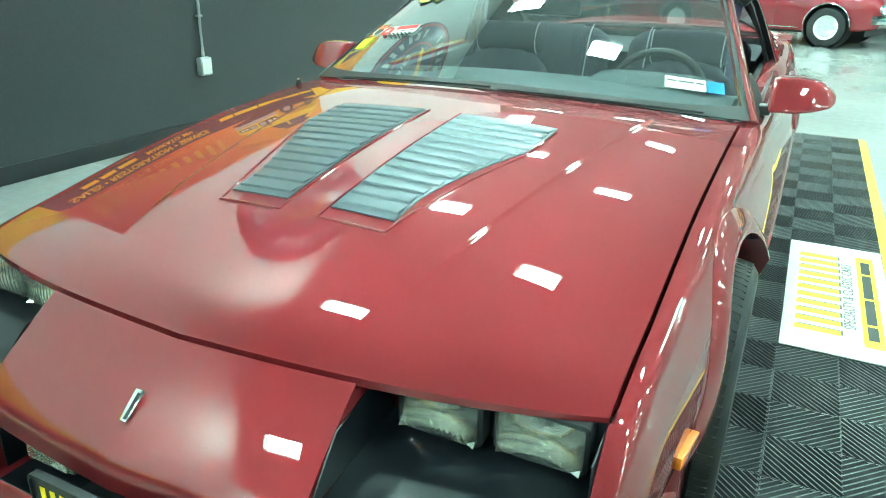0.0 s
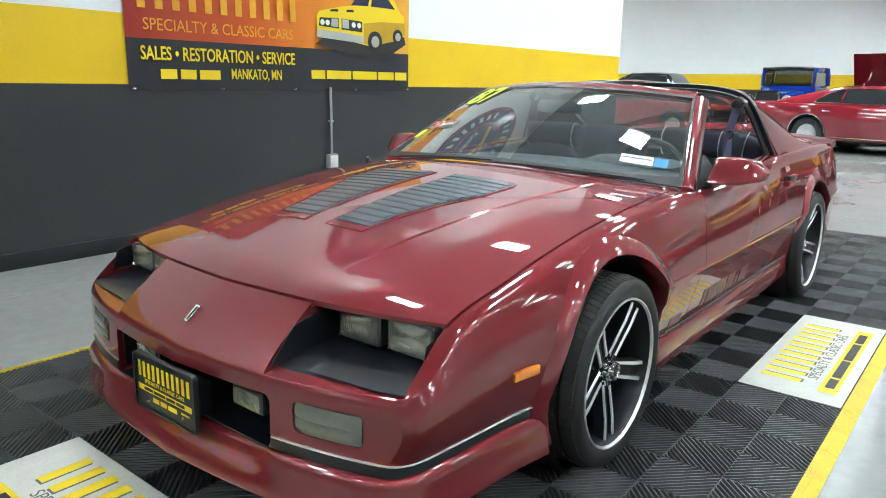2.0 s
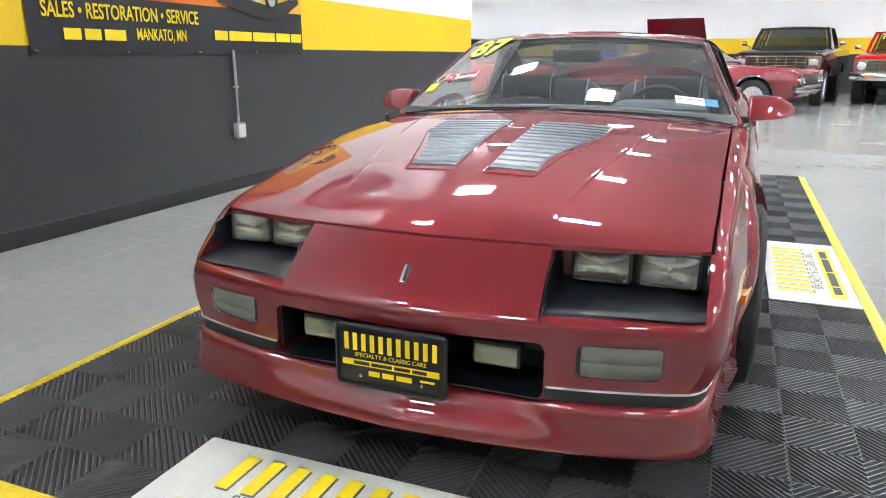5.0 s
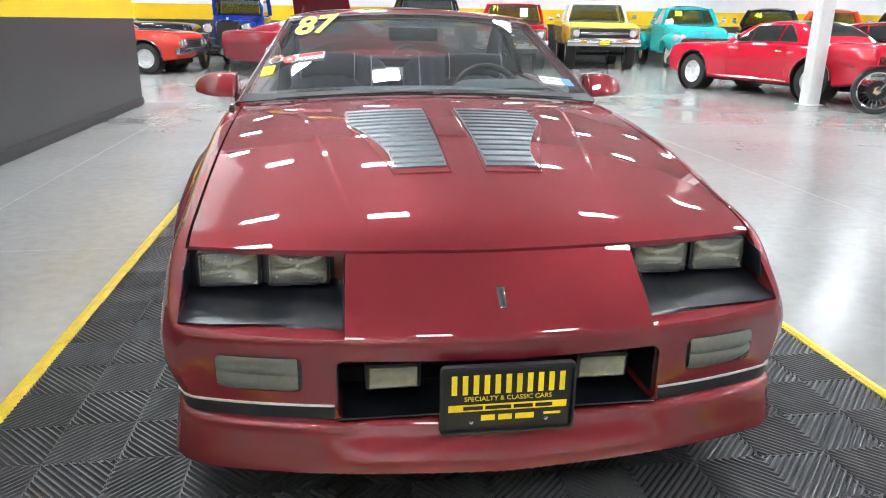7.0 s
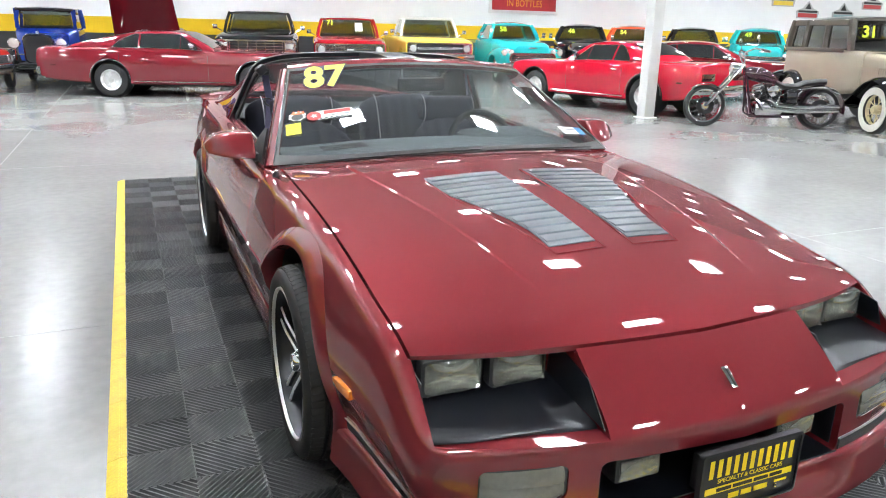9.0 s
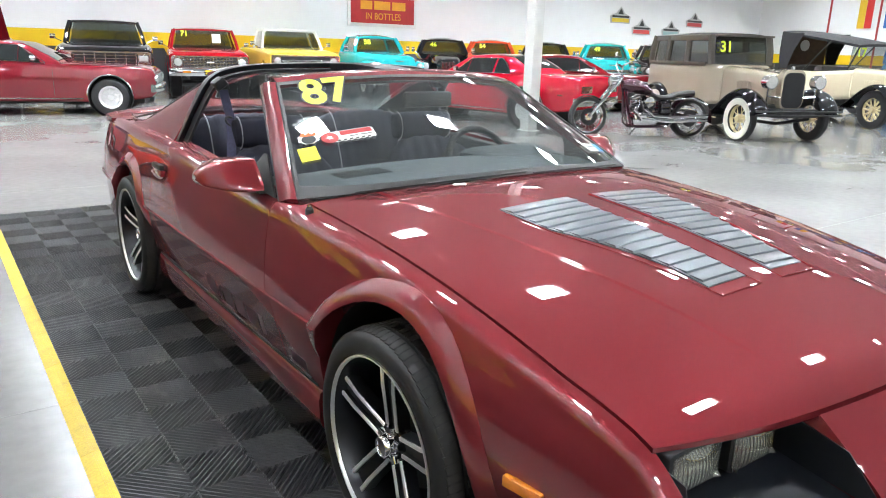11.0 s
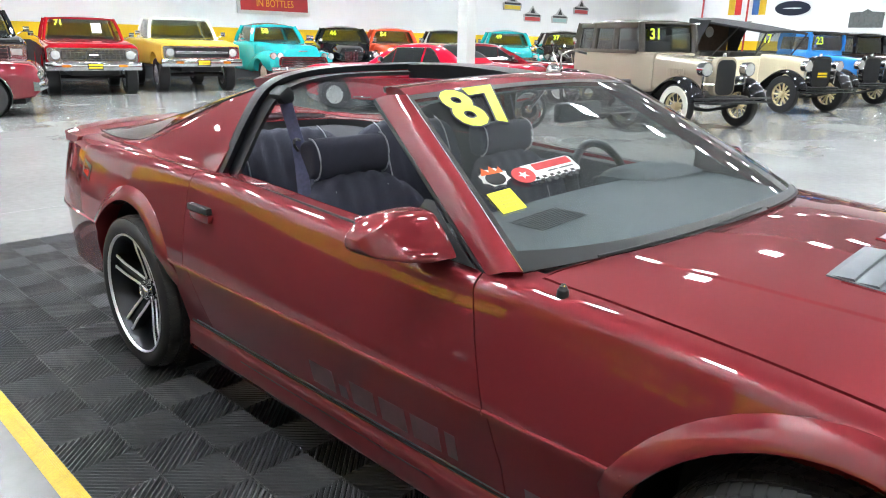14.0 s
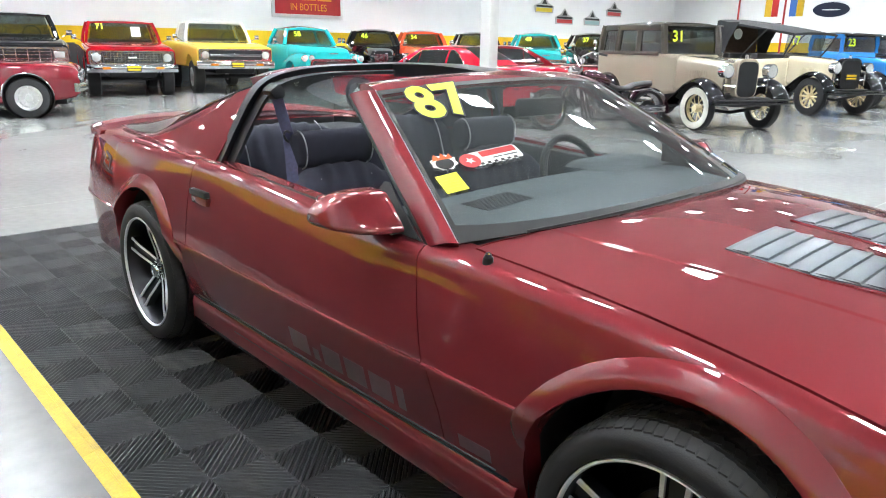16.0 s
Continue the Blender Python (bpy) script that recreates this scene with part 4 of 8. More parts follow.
rings([[(a, 0.008, 0.366 + b), (c, 0.007, 0.366 + d), (c, 0.02, 0.366 + d), (a, 0.024, 0.366 + b)] for (a, b), (c, d) in zip(ro + ro[:1], ri + ri[:1])], cap=False, bm=rim)
part("plate_frame", rim, M_BLACK, plate)
part("plate_bracket", box(-0.10, 0.10, 0.022, 0.10, 0.30, 0.40, 0.004), M_BLACK, plate)

# bonnet louvres
def hood_z(x, y):
    loc, nrm, idx, d = BVH.ray_cast(Vector((x, y, 2)), Vector((0, 0, -1)))
    return loc.z


for sg in (1, -1):
    def edge(y):
        t = (y - 0.64) / 0.62
        return 0.058, 0.215 + 0.115 * min(1, max(0, (t - 0.12) / 0.6)) ** 1.3 + 0.012 * t
    panel = bmesh.new()
    grid = []
    for i in range(13):
        y = 0.625 + 0.65 * i / 12
        a, b = edge(y)
        grid.append([(sg * (a + (b - a) * j / 8), y, hood_z(sg * (a + (b - a) * j / 8), y) + 0.0035) for j in range(9)])
    sheet(grid if sg < 0 else [r[::-1] for r in grid], 0.006, panel)
    louvre = part("louvre_panel", panel, M_LOUVRE, hood, "grey slatted louvre panel")
    for k in range(13):
        y = 0.645 + 0.0478 * k
        a, b = edge(y + 0.02)
        rows = []
        for j in range(7):
            x = sg * (a + 0.006 + (b - a - 0.012) * j / 6)
            z0, z1 = hood_z(x, y) + 0.003, hood_z(x, y + 0.045) + 0.003
            rows.append([(x, y, z0 + 0.001), (x, y + 0.0025, z0 + 0.0055), (x, y + 0.006, z0 + 0.0065), (x, y + 0.0462, z1 + 0.0006), (x, y + 0.03, z0)])
        part("slat", rings(rows), M_LOUVRE, louvre)
    lip = bmesh.new()
    pts = [(sg * 0.05, 1.28), (sg * 0.05, 0.585), (sg * 0.215, 0.585), (sg * 0.228, 0.66), (sg * 0.275, 0.85), (sg * 0.335, 1.05), (sg * 0.352, 1.28)]
    fine = []
    for p, q in zip(pts, pts[1:]):
        for t in range(6):
            fine.append((p[0] + (q[0] - p[0]) * t / 6, p[1] + (q[1] - p[1]) * t / 6))
    sweep([(x, y, hood_z(x, y) + 0.0005) for x, y in fine], 0.0035, 6, lip)
    part("louvre_lip", lip, PAINT, hood)


# ---- glasshouse ----
def screen(u, v, out=0.0):
    """The windscreen, u across from -1 to 1, v from foot to head."""
    au = abs(u)
    foot = Vector((0.786 * u, 1.555 + 0.205 * au ** 2.3, 0.898 - 0.052 * au ** 2))
    head = Vector((0.597 * u, 2.235 + 0.112 * au ** 2.3, 1.222 - 0.038 * au ** 2))
    p = foot.lerp(head, v)
    p += Vector((0, -0.35, 0.72)) * (0.018 - 0.014 * au ** 4) * (4 * v * (1 - v))
    return p + Vector((0, -0.42, 0.9)) * out


def strip(f, us, vs, thick):
    return sheet([[f(u, v) for v in vs] for u in us], thick)


US = [k / 12 - 1 for k in range(25)]
wind = part("windscreen", strip(lambda u, v: screen(u, v, 0.002), US, [k / 10 for k in range(11)], 0.004), M_GLASS, car, "clear raked windscreen with stickers")
wind.visible_shadow = False
shade = bmesh.new()
sheet([[screen(u, v, 0.0035) for v in (0.0, 0.025, 0.045 + 0.05 * abs(u) ** 6)] for u in US], 0.0008, shade)
sheet([[screen(u, v, 0.0035) for v in (0.965, 1.0)] for u in US], 0.0008, shade)
for sg in (1, -1):
    us = (0.982, 1.0) if sg > 0 else (-1.0, -0.982)
    sheet([[screen(u, k / 10, 0.0035) for k in range(11)] for u in us], 0.0008, shade)
part("black_border", shade, M_BLACKPRINT, wind)


def header(u, v):
    p = screen(u, 1.0, 0.004)
    q = p + Vector((-0.02 * u, 0.115, 0.012))
    r = p.lerp(q, v)
    r.z += 0.012 * 4 * v * (1 - v)
    return r


part("header_seal", sweep([header(u, 1.0) + Vector((0, 0.006, -0.004)) for u in US], 0.009, 8), M_SEAL, car)
part("roof_header", strip(header, US, [0, 0.25, 0.5, 0.75, 1], 0.03), PAINT, car)
for sg in (1, -1):
    def pillar(v, w):
        a = screen(sg, v, 0.004)
        b = Vector((sg * (0.811 - 0.195 * v), 1.84 + 0.62 * v, 0.826 + 0.345 * v))
        p = a.lerp(b, w)
        return p + Vector((sg * 0.6, -0.35, 0.6)) * 0.011 * 4 * w * (1 - w)
    g = [[pillar(i / 12, j / 5) for j in range(6)] for i in range(13)]
    part("windscreen_pillar", sheet(g if sg < 0 else [r[::-1] for r in g], 0.03), PAINT, car)
    seal = [pillar(i / 12, 1.0) + Vector((-sg * 0.008, 0.006, -0.006)) for i in range(13)]
    part("pillar_seal", sweep(seal, 0.009, 8), M_SEAL, car)
    part("screen_trim", sweep([pillar(i / 12, 0.0) + Vector((0, 0, 0.002)) for i in range(13)], 0.002, 6), M_CHROME, car, "thin bright windscreen moulding")
    part("corner_panel", sheet([[(sg * 0.806, 1.875, 0.832), (sg * 0.772, 1.99, 0.892), (sg * 0.742, 2.085, 0.946)], [(sg * 0.80, 2.14, 0.842), (sg * 0.778, 2.12, 0.90), (sg * 0.745, 2.105, 0.948)]], 0.010), M_SEAL, car, "black triangular panel behind the pillar")


def hoop_pt(t):
    """Middle line of the roof hoop, t from -1 to 1 across."""
    s = 1 if t >= 0 else -1
    a = abs(t)
    c1 = curve([0, 0.35, 0.58, 0.7, 0.8, 1.0], [0, 0.4, 0.597, 0.652, 0.69, 0.785])
    c2 = curve([0, 0.35, 0.58, 0.7, 0.8, 1.0], [1.25, 1.239, 1.207, 1.165, 1.095, 0.875])
    return Vector((s * c1(a), 2.985 + 0.03 * a + 0.22 * max(0, a - 0.6), c2(a)))


TS = [k / 20 - 1 for k in range(41)]


def hoop_band(y0, y1, th):
    g = []
    for t in TS:
        p = hoop_pt(t)
        yf = y0 * (1 - 0.62 * max(0, (abs(t) - 0.5) / 0.5))
        g.append([p + Vector((0, yf + (y1 - yf) * j / 3, 0.004 * (1 if j in (1, 2) else 0))) for j in range(4)])
    return sheet(g, th)


part("roof_hoop", hoop_band(-0.045, 0.02, 0.02), M_SATIN, car, "black weatherstrip hoop behind the open roof")
g = []
for t in TS:
    p = hoop_pt(t)
    inn = Vector((-t * 0.022, 0, -0.026 * (1 - 0.5 * abs(t))))
    g.append([p + inn + Vector((0, -0.10 + 0.062 * j / 2 + 0.062 * max(0, abs(t) - 0.5), 0.003 * (j == 1))) for j in range(3)])
part("hoop_trim", sheet(g, 0.012), M_BLACK, car, "matt black inner trim of the roof hoop")
for sg in (1, -1):
    block = box(-0.028, 0.028, -0.045, 0.03, -0.032, 0.014, 0.012)
    block.transform(Matrix.Translation(hoop_pt(0.66 * sg) + Vector((-sg * 0.012, -0.062, -0.022))) @ Matrix.Rotation(sg * 0.62, 4, "Y"))
    part("latch_block", block, M_BLACK, car, "black rubber block at the roof corner")
part("roof_panel", sheet([[hoop_pt(t) + Vector((0, 0.02 + 0.12 * j / 3, 0.002 - 0.012 * (j / 3) ** 2)) for j in range(4)] for t in TS[8:33]], 0.03), PAINT, car)
part("headliner", sheet([[hoop_pt(t) + Vector((0, 0.02 + 0.115 * j / 3, -0.036 - 0.012 * (j / 3) ** 2)) for j in range(4)] for t in TS[9:32]], 0.004), M_BLACK, car)
part("visor_trim", strip(lambda u, v: header(u * 0.97, 0.06 + 0.9 * v) - Vector((0, 0, 0.036)), US, [0, 0.5, 1], 0.004), M_BLACK, car)
tb = []
for k in range(13):
    v = k / 12
    y = 2.33 + 0.57 * v
    z = 1.236 + 0.016 * v + 0.012 * 4 * v * (1 - v)
    tb.append([(x, y, z - 0.004 * (abs(x) / 0.08) ** 2) for x in (-0.085, -0.05, 0, 0.05, 0.085)])
part("roof_bar", sheet([r[::-1] for r in tb], 0.05), M_SATIN, car, "black centre bar of the roof")
EDGE_X = curve([3.0, 3.2, 3.45, 3.7, 3.86, 3.95, 4.15, 4.35, 4.5], [0.592, 0.618, 0.652, 0.692, 0.715, 0.722, 0.715, 0.69, 0.66])
EDGE_Z = curve([3.0, 3.2, 3.45, 3.7, 3.86, 3.95, 4.15, 4.35, 4.5], [1.189, 1.140, 1.060, 0.972, 0.915, 0.902, 0.893, 0.890, 0.890])
MID_Z = curve([3.0, 3.2, 3.45, 3.7, 3.95, 4.2, 4.5], [1.252, 1.228, 1.182, 1.125, 1.058, 0.985, 0.898])
for sg in (1, -1):
    def up(v):
        y = 3.015 + 0.90 * v
        return Vector((sg * EDGE_X(y), y, EDGE_Z(y)))
    lo = lambda v: Vector((sg * (0.797 - 0.03 * v), 3.115 + 0.85 * v, 0.874 + 0.024 * v))

    def sail(v, w):
        p = up(v).lerp(lo(v), w)
        b = 0.014 * 4 * w * (1 - w) * (1 - v) ** 0.7
        return p + Vector((sg * 0.8, 0, 0.45)) * b
    g = []
    for i in range(21):
        v = i / 20
        row = [sail(v, 0.84 * j / 10) for j in range(11)]
        a, c = row[-1], lo(v)
        reach = 0.034 * min(1, max(0, (c.y - 3.19) / 0.12))
        hit = BVH.ray_cast(Vector((c.x + sg * reach, c.y, 2)), Vector((0, 0, -1)))[0]
        b = Vector((c.x + sg * reach, c.y, hit.z - 0.0012))
        hit = BVH.ray_cast(Vector((c.x, c.y, 2)), Vector((0, 0, -1)))[0]
        c = Vector((c.x, c.y, min(c.z, hit.z + 0.002)))
        row += [a.lerp(c, t).lerp(c.lerp(b, t), t) for t in [k / 8 for k in range(1, 9)]]
        g.append(row)
    part("sail_panel", sheet(g if sg < 0 else [r[::-1] for r in g], 0.02), PAINT, car)
    g = [[sail(i / 10, j / 6) - Vector((sg * 0.8, 0, 0.45)) * 0.03 for j in range(7)] for i in range(10)]
    part("sail_trim", sheet(g if sg < 0 else [r[::-1] for r in g], 0.004), M_BLACK, car, "black trim inside the rear pillar")
    part("hatch_seal", sweep([Vector((sg * (EDGE_X(y) + 0.002), y, EDGE_Z(y) + 0.001)) for y in [3.1 + 1.38 * k / 30 for k in range(31)]], 0.003, 6), M_SEAL, car)
    part("belt_seal", sweep([(sg * (0.792 - 0.005 * i / 8), 1.93 + 1.09 * i / 8, 0.832 + 0.049 * i / 8) for i in range(9)], 0.0055, 6), M_SEAL, car)
    belt = [(sg * 0.598, 2.965, 1.14), (sg * 0.595, 2.94, 1.08), (sg * 0.588, 2.905, 0.99), (sg * 0.60, 2.875, 0.93), (sg * 0.625, 2.82, 0.80), (sg * 0.65, 2.78, 0.68), (sg * 0.70, 2.76, 0.55)]
    bb = bmesh.new()
    sheet([[Vector(p) + Vector((sg * (0.015 - 0.03 * j), 0.017 - 0.034 * j, 0)) for j in (0, 1)] for p in belt], 0.002, bb)
    sb = part("seat_belt", bb, mat("belt_webbing", (0.055, 0.057, 0.11), 0.75, var=0.2, scale=80), car, "blue-grey seat belt webbing")
    part("belt_guide", sweep([Vector((sg * 0.59, 2.90, 0.985)) + Vector((sg * 0.03 * math.cos(q), -0.018 * math.cos(q), 0.02 * math.sin(q) + 0.012 * math.cos(q))) for q in [k / 12 * 2 * math.pi for k in range(13)]], 0.005, 6), M_BLACK, sb)
    part("belt_anchor", box(sg * 0.575, sg * 0.618, 2.93, 3.0, 1.125, 1.162, 0.012), M_BLACK, car)


def hatch(u, v):
    y = 3.10 + 1.38 * v
    return Vector((u * EDGE_X(y), y, MID_Z(y) + (EDGE_Z(y) - MID_Z(y)) * abs(u) ** 2.8))


hg = part("hatch_glass", sheet([[hatch(-1 + i / 12, j / 16) for j in range(17)] for i in range(25)], 0.004), M_GLASS, car, "large curved rear hatch glass")
hg.visible_shadow = False
part("hatch_frame", sweep([hatch(-0.97 + 1.94 * k / 16, 0.985) + Vector((0, 0, -0.012)) for k in range(17)], 0.014, 8), M_SATIN, hg)
part("cargo_cover", sheet([[(x, y, 0.835 + 0.02 * (y - 3.6)) for y in (3.52, 3.7, 4.0, 4.3)] for x in (-0.67, -0.3, 0, 0.3, 0.67)], 0.01), M_CARPET, car, "black cargo cover under the hatch glass")
# tail: spoiler, lamps, bumper
def spoiler():
    rows = []
    for k in range(-16, 17):
        u = k / 16
        a = abs(u)
        x = 0.80 * u
        y0 = 4.50 - 0.10 * a ** 3
        y1 = 4.83 - 0.26 * a ** 2.5
        h = 0.915 - 0.022 * a ** 4
        rows.append([(x, y0, 0.876), (x, (y0 + y1) / 2, h - 0.014), (x, y1 - 0.02, h), (x, y1, h - 0.008), (x, y1 - 0.01, 0.845), (x, y0 + 0.03, 0.845)])
    return rings(rows)


part("rear_spoiler", spoiler(), PAINT, car, "low maroon rear spoiler")
for sg in (1, -1):
    def flank(y, z, off):
        hit = BVH.ray_cast(Vector((sg * 2, y, z)), Vector((-sg, 0, 0)))[0]
        return Vector((sg * ((abs(hit.x) if hit else 0.75) + off), y, z))
    g = [[flank(4.50 + 0.26 * i / 8, 0.665 + 0.17 * j / 5, 0.0025) for j in range(6)] for i in range(9)]
    part("tail_light", sheet(g, 0.002), M_REDLENS, car, "dark red wraparound tail light")
    g = [[flank(4.12 + 0.10 * i / 4, 0.715 + 0.065 * j / 4 + 0.02 * i / 4, 0.0015) for j in range(5)] for i in range(5)]
    sm = part("side_marker", sheet(g, 0.002), M_BLACK, car, "red side marker in a black frame")
    g = [[flank(4.133 + 0.074 * i / 4, 0.728 + 0.04 * j / 4 + 0.02 * i / 4, 0.003) for j in range(5)] for i in range(5)]
    part("lens", sheet(g, 0.002), M_REDLENS, sm)
    lip = bmesh.new()
    for yc in (ARCH_F, ARCH_R):
        rws = []
        x_at = lambda y: XM(min(max(y, 0.7), 4.2))
        for k in range(-3, 28):
            a = math.pi * k / 24.0
            n = Vector((0, math.cos(a), math.sin(a)))
            sec = []
            for o, r in ((-0.03, 0.364), (0.013, 0.365), (0.0185, 0.3675), (0.0195, 0.374), (0.016, 0.391), (0.009, 0.408), (0.001, 0.422), (-0.02, 0.422)):
                y, z = yc + r * n.y, HUB_Z + 0.012 + r * n.z
                hit = BVH.ray_cast(Vector((sg * 2, y, min(max(z, 0.33), 0.80))), Vector((-sg, 0, 0)))[0]
                if (yc == ARCH_R) == (n.y < 0):
                    o -= 0.030 * min(1, max(0, (0.50 - z) / 0.09))
                sec.append((sg * ((abs(hit.x) if hit else x_at(y)) + o), y, z))
            rws.append(sec)
        fl = part("arch_lip", rings(rws), PAINT, car)
    # wheel housings
    for yc in (ARCH_F, ARCH_R):
        part("wheel_housing", lathe([(0.3665, sg * 0.84), (0.3665, sg * 0.562), (0.001, sg * 0.5615)], "x", 40, centre=(0, yc, HUB_Z + 0.012)), M_SEAL, car)
    # side skirt, handle, crease moulding
    rows = []
    for i in range(25):
        y = 1.47 + (3.27 - 1.47) * i / 24
        e = min(1, min(i, 24 - i) / 1.5)
        rows.append([(sg * 0.80, y, 0.308), (sg * 0.849, y, 0.311), (sg * 0.856, y, 0.304), (sg * 0.861, y, 0.28), (sg * 0.859, y, 0.22), (sg * 0.853, y, 0.195), (sg * 0.846, y, 0.185), (sg * 0.80, y, 0.19)])
    sk = part("side_skirt", rings(rows), PAINT, car, "maroon side skirt")
    part("sill_moulding", sweep([flank(y, 0.319, 0.0) for y in (1.5, 1.7, 1.9, 2.1, 2.3, 2.5, 2.7, 2.9, 3.1, 3.24)], 0.0045, 8), M_SATIN, car, "black rubbing strip above the skirt")
    part("pinstripe", sweep([flank(y, 0.330, 0.0012) for y in (1.54, 1.9, 2.3, 2.7, 3.1, 3.2)], 0.0022, 6), M_LOUVRE, car)
    # groove drawn as a flat black strip, its shade put into the colour
    part("skirt_groove_shade", box(sg * 0.855, sg * 0.8612, 1.95, 2.9, 0.262, 0.266), M_SEAL, sk)
    dp = door_parts[0 if sg > 0 else 1]
    hd = part("door_handle", box(sg * 0.872, sg * 0.896, 3.0, 3.135, 0.765, 0.79, 0.006), M_BLACK, dp, "black flap door handle")
    part("handle_recess", box(sg * 0.868, sg * 0.8915, 3.0, 3.13, 0.735, 0.764, 0.004), PAINT, hd)
    part("key_lock", lathe([(0.0005, 0.889), (0.008, 0.889), (0.009, 0.88)], "x", 14, centre=(0, 3.115, 0.782)) if sg > 0 else lathe([(0.0005, -0.893), (0.008, -0.893), (0.009, -0.88)], "x", 14, centre=(0, 3.115, 0.782)), M_ALLOY, hd)
    # quarter and lower tail panel
    # mirrors
    key = [(0.0, (1.905, 0.848), (2.0, 0.953), (2.10, 0.951), (2.112, 0.846)), (0.35, (1.915, 0.849), (2.003, 0.955), (2.102, 0.953), (2.114, 0.847)),
           (0.6, (1.937, 0.853), (2.012, 0.951), (2.104, 0.949), (2.114, 0.849)), (0.82, (1.975, 0.861), (2.025, 0.934), (2.106, 0.932), (2.113, 0.855)),
           (0.94, (2.0, 0.868), (2.04, 0.916), (2.106, 0.914), (2.11, 0.863)), (1.0, (2.035, 0.88), (2.055, 0.901), (2.10, 0.9), (2.102, 0.877))]
    rows = []
    for i in range(25):
        t = 0.02 + 0.98 * math.sin(math.pi / 2 * i / 24)
        poly = []
        for c in range(1, 5):
            f1 = curve([k[0] for k in key], [k[c][0] for k in key])
            f2 = curve([k[0] for k in key], [k[c][1] for k in key])
            poly.append((f1(t), f2(t)))
        for q, rr in ((0, 0.11), (1, 0.25), (2, 0.25)):
            out = []
            for a, b in zip(poly, poly[1:] + poly[:1]):
                out += [(a[0] + (b[0] - a[0]) * rr, a[1] + (b[1] - a[1]) * rr), (b[0] + (a[0] - b[0]) * rr, b[1] + (a[1] - b[1]) * rr)]
            poly = out
        if i == 0:
            cy, cz = sum(q[0] for q in poly) / len(poly), sum(q[1] for q in poly) / len(poly)
            rows.append([(sg * 0.822, cy + (y - cy) * 0.85, cz + (z - cz) * 0.85) for y, z in poly])
        rows.append([(sg * (0.825 + 0.188 * t), y, z) for y, z in poly])
    mr = part("mirror", rings(rows), PAINT, car, "body-coloured wedge door mirror", angle=60)
    part("mirror_foot", prism([(1.97, 0.832), (2.06, 0.836), (2.04, 0.862), (1.98, 0.862)], "x", sg * 0.79, sg * 0.832, bevel=0.006), M_BLACK, mr)
    part("mirror_glass", box(sg * 0.905 - 0.07, sg * 0.905 + 0.07, 2.108, 2.113, 0.862, 0.938, 0.001), M_CHROME, mr)
    # plain bars for the lettering on door and fender
dk = mat("decal_maroon", (0.10, 0.04, 0.05), 0.36, var=0.2, scale=30)


def decal(sg, y0, y1, z0, z1):
    g = []
    for y in (y0, (y0 + y1) / 2, y1):
        row = []
        for z in (z0, (z0 + z1) / 2, z1):
            hit = BVH.ray_cast(Vector((sg * 2, y, z)), Vector((-sg, 0, 0)))[0]
            row.append((hit.x + sg * 0.0012, y, z))
        g.append(row)
    return sheet(g if sg > 0 else g[::-1], 0.0006)


for sg in (1, -1):
    wd = [0.034, 0.10, 0.10, 0.10, 0.035, 0.11]
    y = 1.865
    for w in wd:
        part("decal_bar", decal(sg, y, y + w, 0.358, 0.432 if w != 0.035 else 0.40), dk, door_parts[0 if sg > 0 else 1])
        y += w + 0.022
    part("fender_badge", decal(sg, 1.55, 1.66, 0.345, 0.385), dk, car)
ant = part("aerial_stub", lathe([(0.0005, 0.851), (0.008, 0.85), (0.0095, 0.845), (0.0125, 0.842), (0.014, 0.828), (0.016, 0.805)], "z", 16, centre=(-0.797, 1.642, 0)), M_BLACK, car, "short black aerial base with chrome tip")
part("tip", lathe([(0.0005, 0.855), (0.006, 0.854), (0.007, 0.849)], "z", 12, centre=(-0.797, 1.642, 0)), M_CHROME, ant)
for xs in ((-0.62, 0.02), (0.05, 0.66)):
    pts = []
    for k in range(9):
        x = xs[0] + (xs[1] - xs[0]) * k / 8
        p = screen(x / 0.786, 0.004 + 0.012 * k / 8, 0.005)
        pts.append(p)
    part("wiper", sweep(pts, 0.0035, 6), M_SEAL, car)

# windscreen stickers
def on_screen(x, v, lift=0.0055):
    u = x / (0.786 + (0.597 - 0.786) * v)
    p = screen(u, v, lift)
    ex = (screen(u + 0.02, v, lift) - screen(u - 0.02, v, lift)).normalized()
    ey = (screen(u, v + 0.02, lift) - screen(u, v - 0.02, lift)).normalized()
    ez = ex.cross(ey)
    return Matrix(((ex.x, ey.x, ez.x, p.x), (ex.y, ey.y, ez.y, p.y), (ex.z, ey.z, ez.z, p.z), (0, 0, 0, 1)))


def flat(poly, m, d=0.0006):
    bm = prism(poly, "z", 0, d)
    bm.transform(m)
    return bm


m87 = on_screen(-0.465, 0.845)
part("number_outline", text_mesh("87", 0.26, m87, 0.0004, squeeze=0.72, bold=0.014), M_BLACKPRINT, wind)
part("year_number", text_mesh("87", 0.26, m87 @ Matrix.Translation((0, 0, 0.0008)), 0.0005, squeeze=0.72, bold=0.007), M_LIME, wind, "lime-yellow 87 on the glass")
ms = on_screen(-0.51, 0.41) @ pose(0, 0, 0, 0, 0, 4)
part("sticker_card", flat(rounded(0.16, 0.062, 0.012), ms @ pose(0.012, 0.012, 0)), M_WHITE, wind, "white and red sticker card")
part("sticker_disc", flat([(0.031 * math.cos(a / 10 * math.pi) - 0.072, 0.031 * math.sin(a / 10 * math.pi) + 0.01) for a in range(20)], ms @ pose(0, 0, 0.0007)), M_REDPRINT, wind)
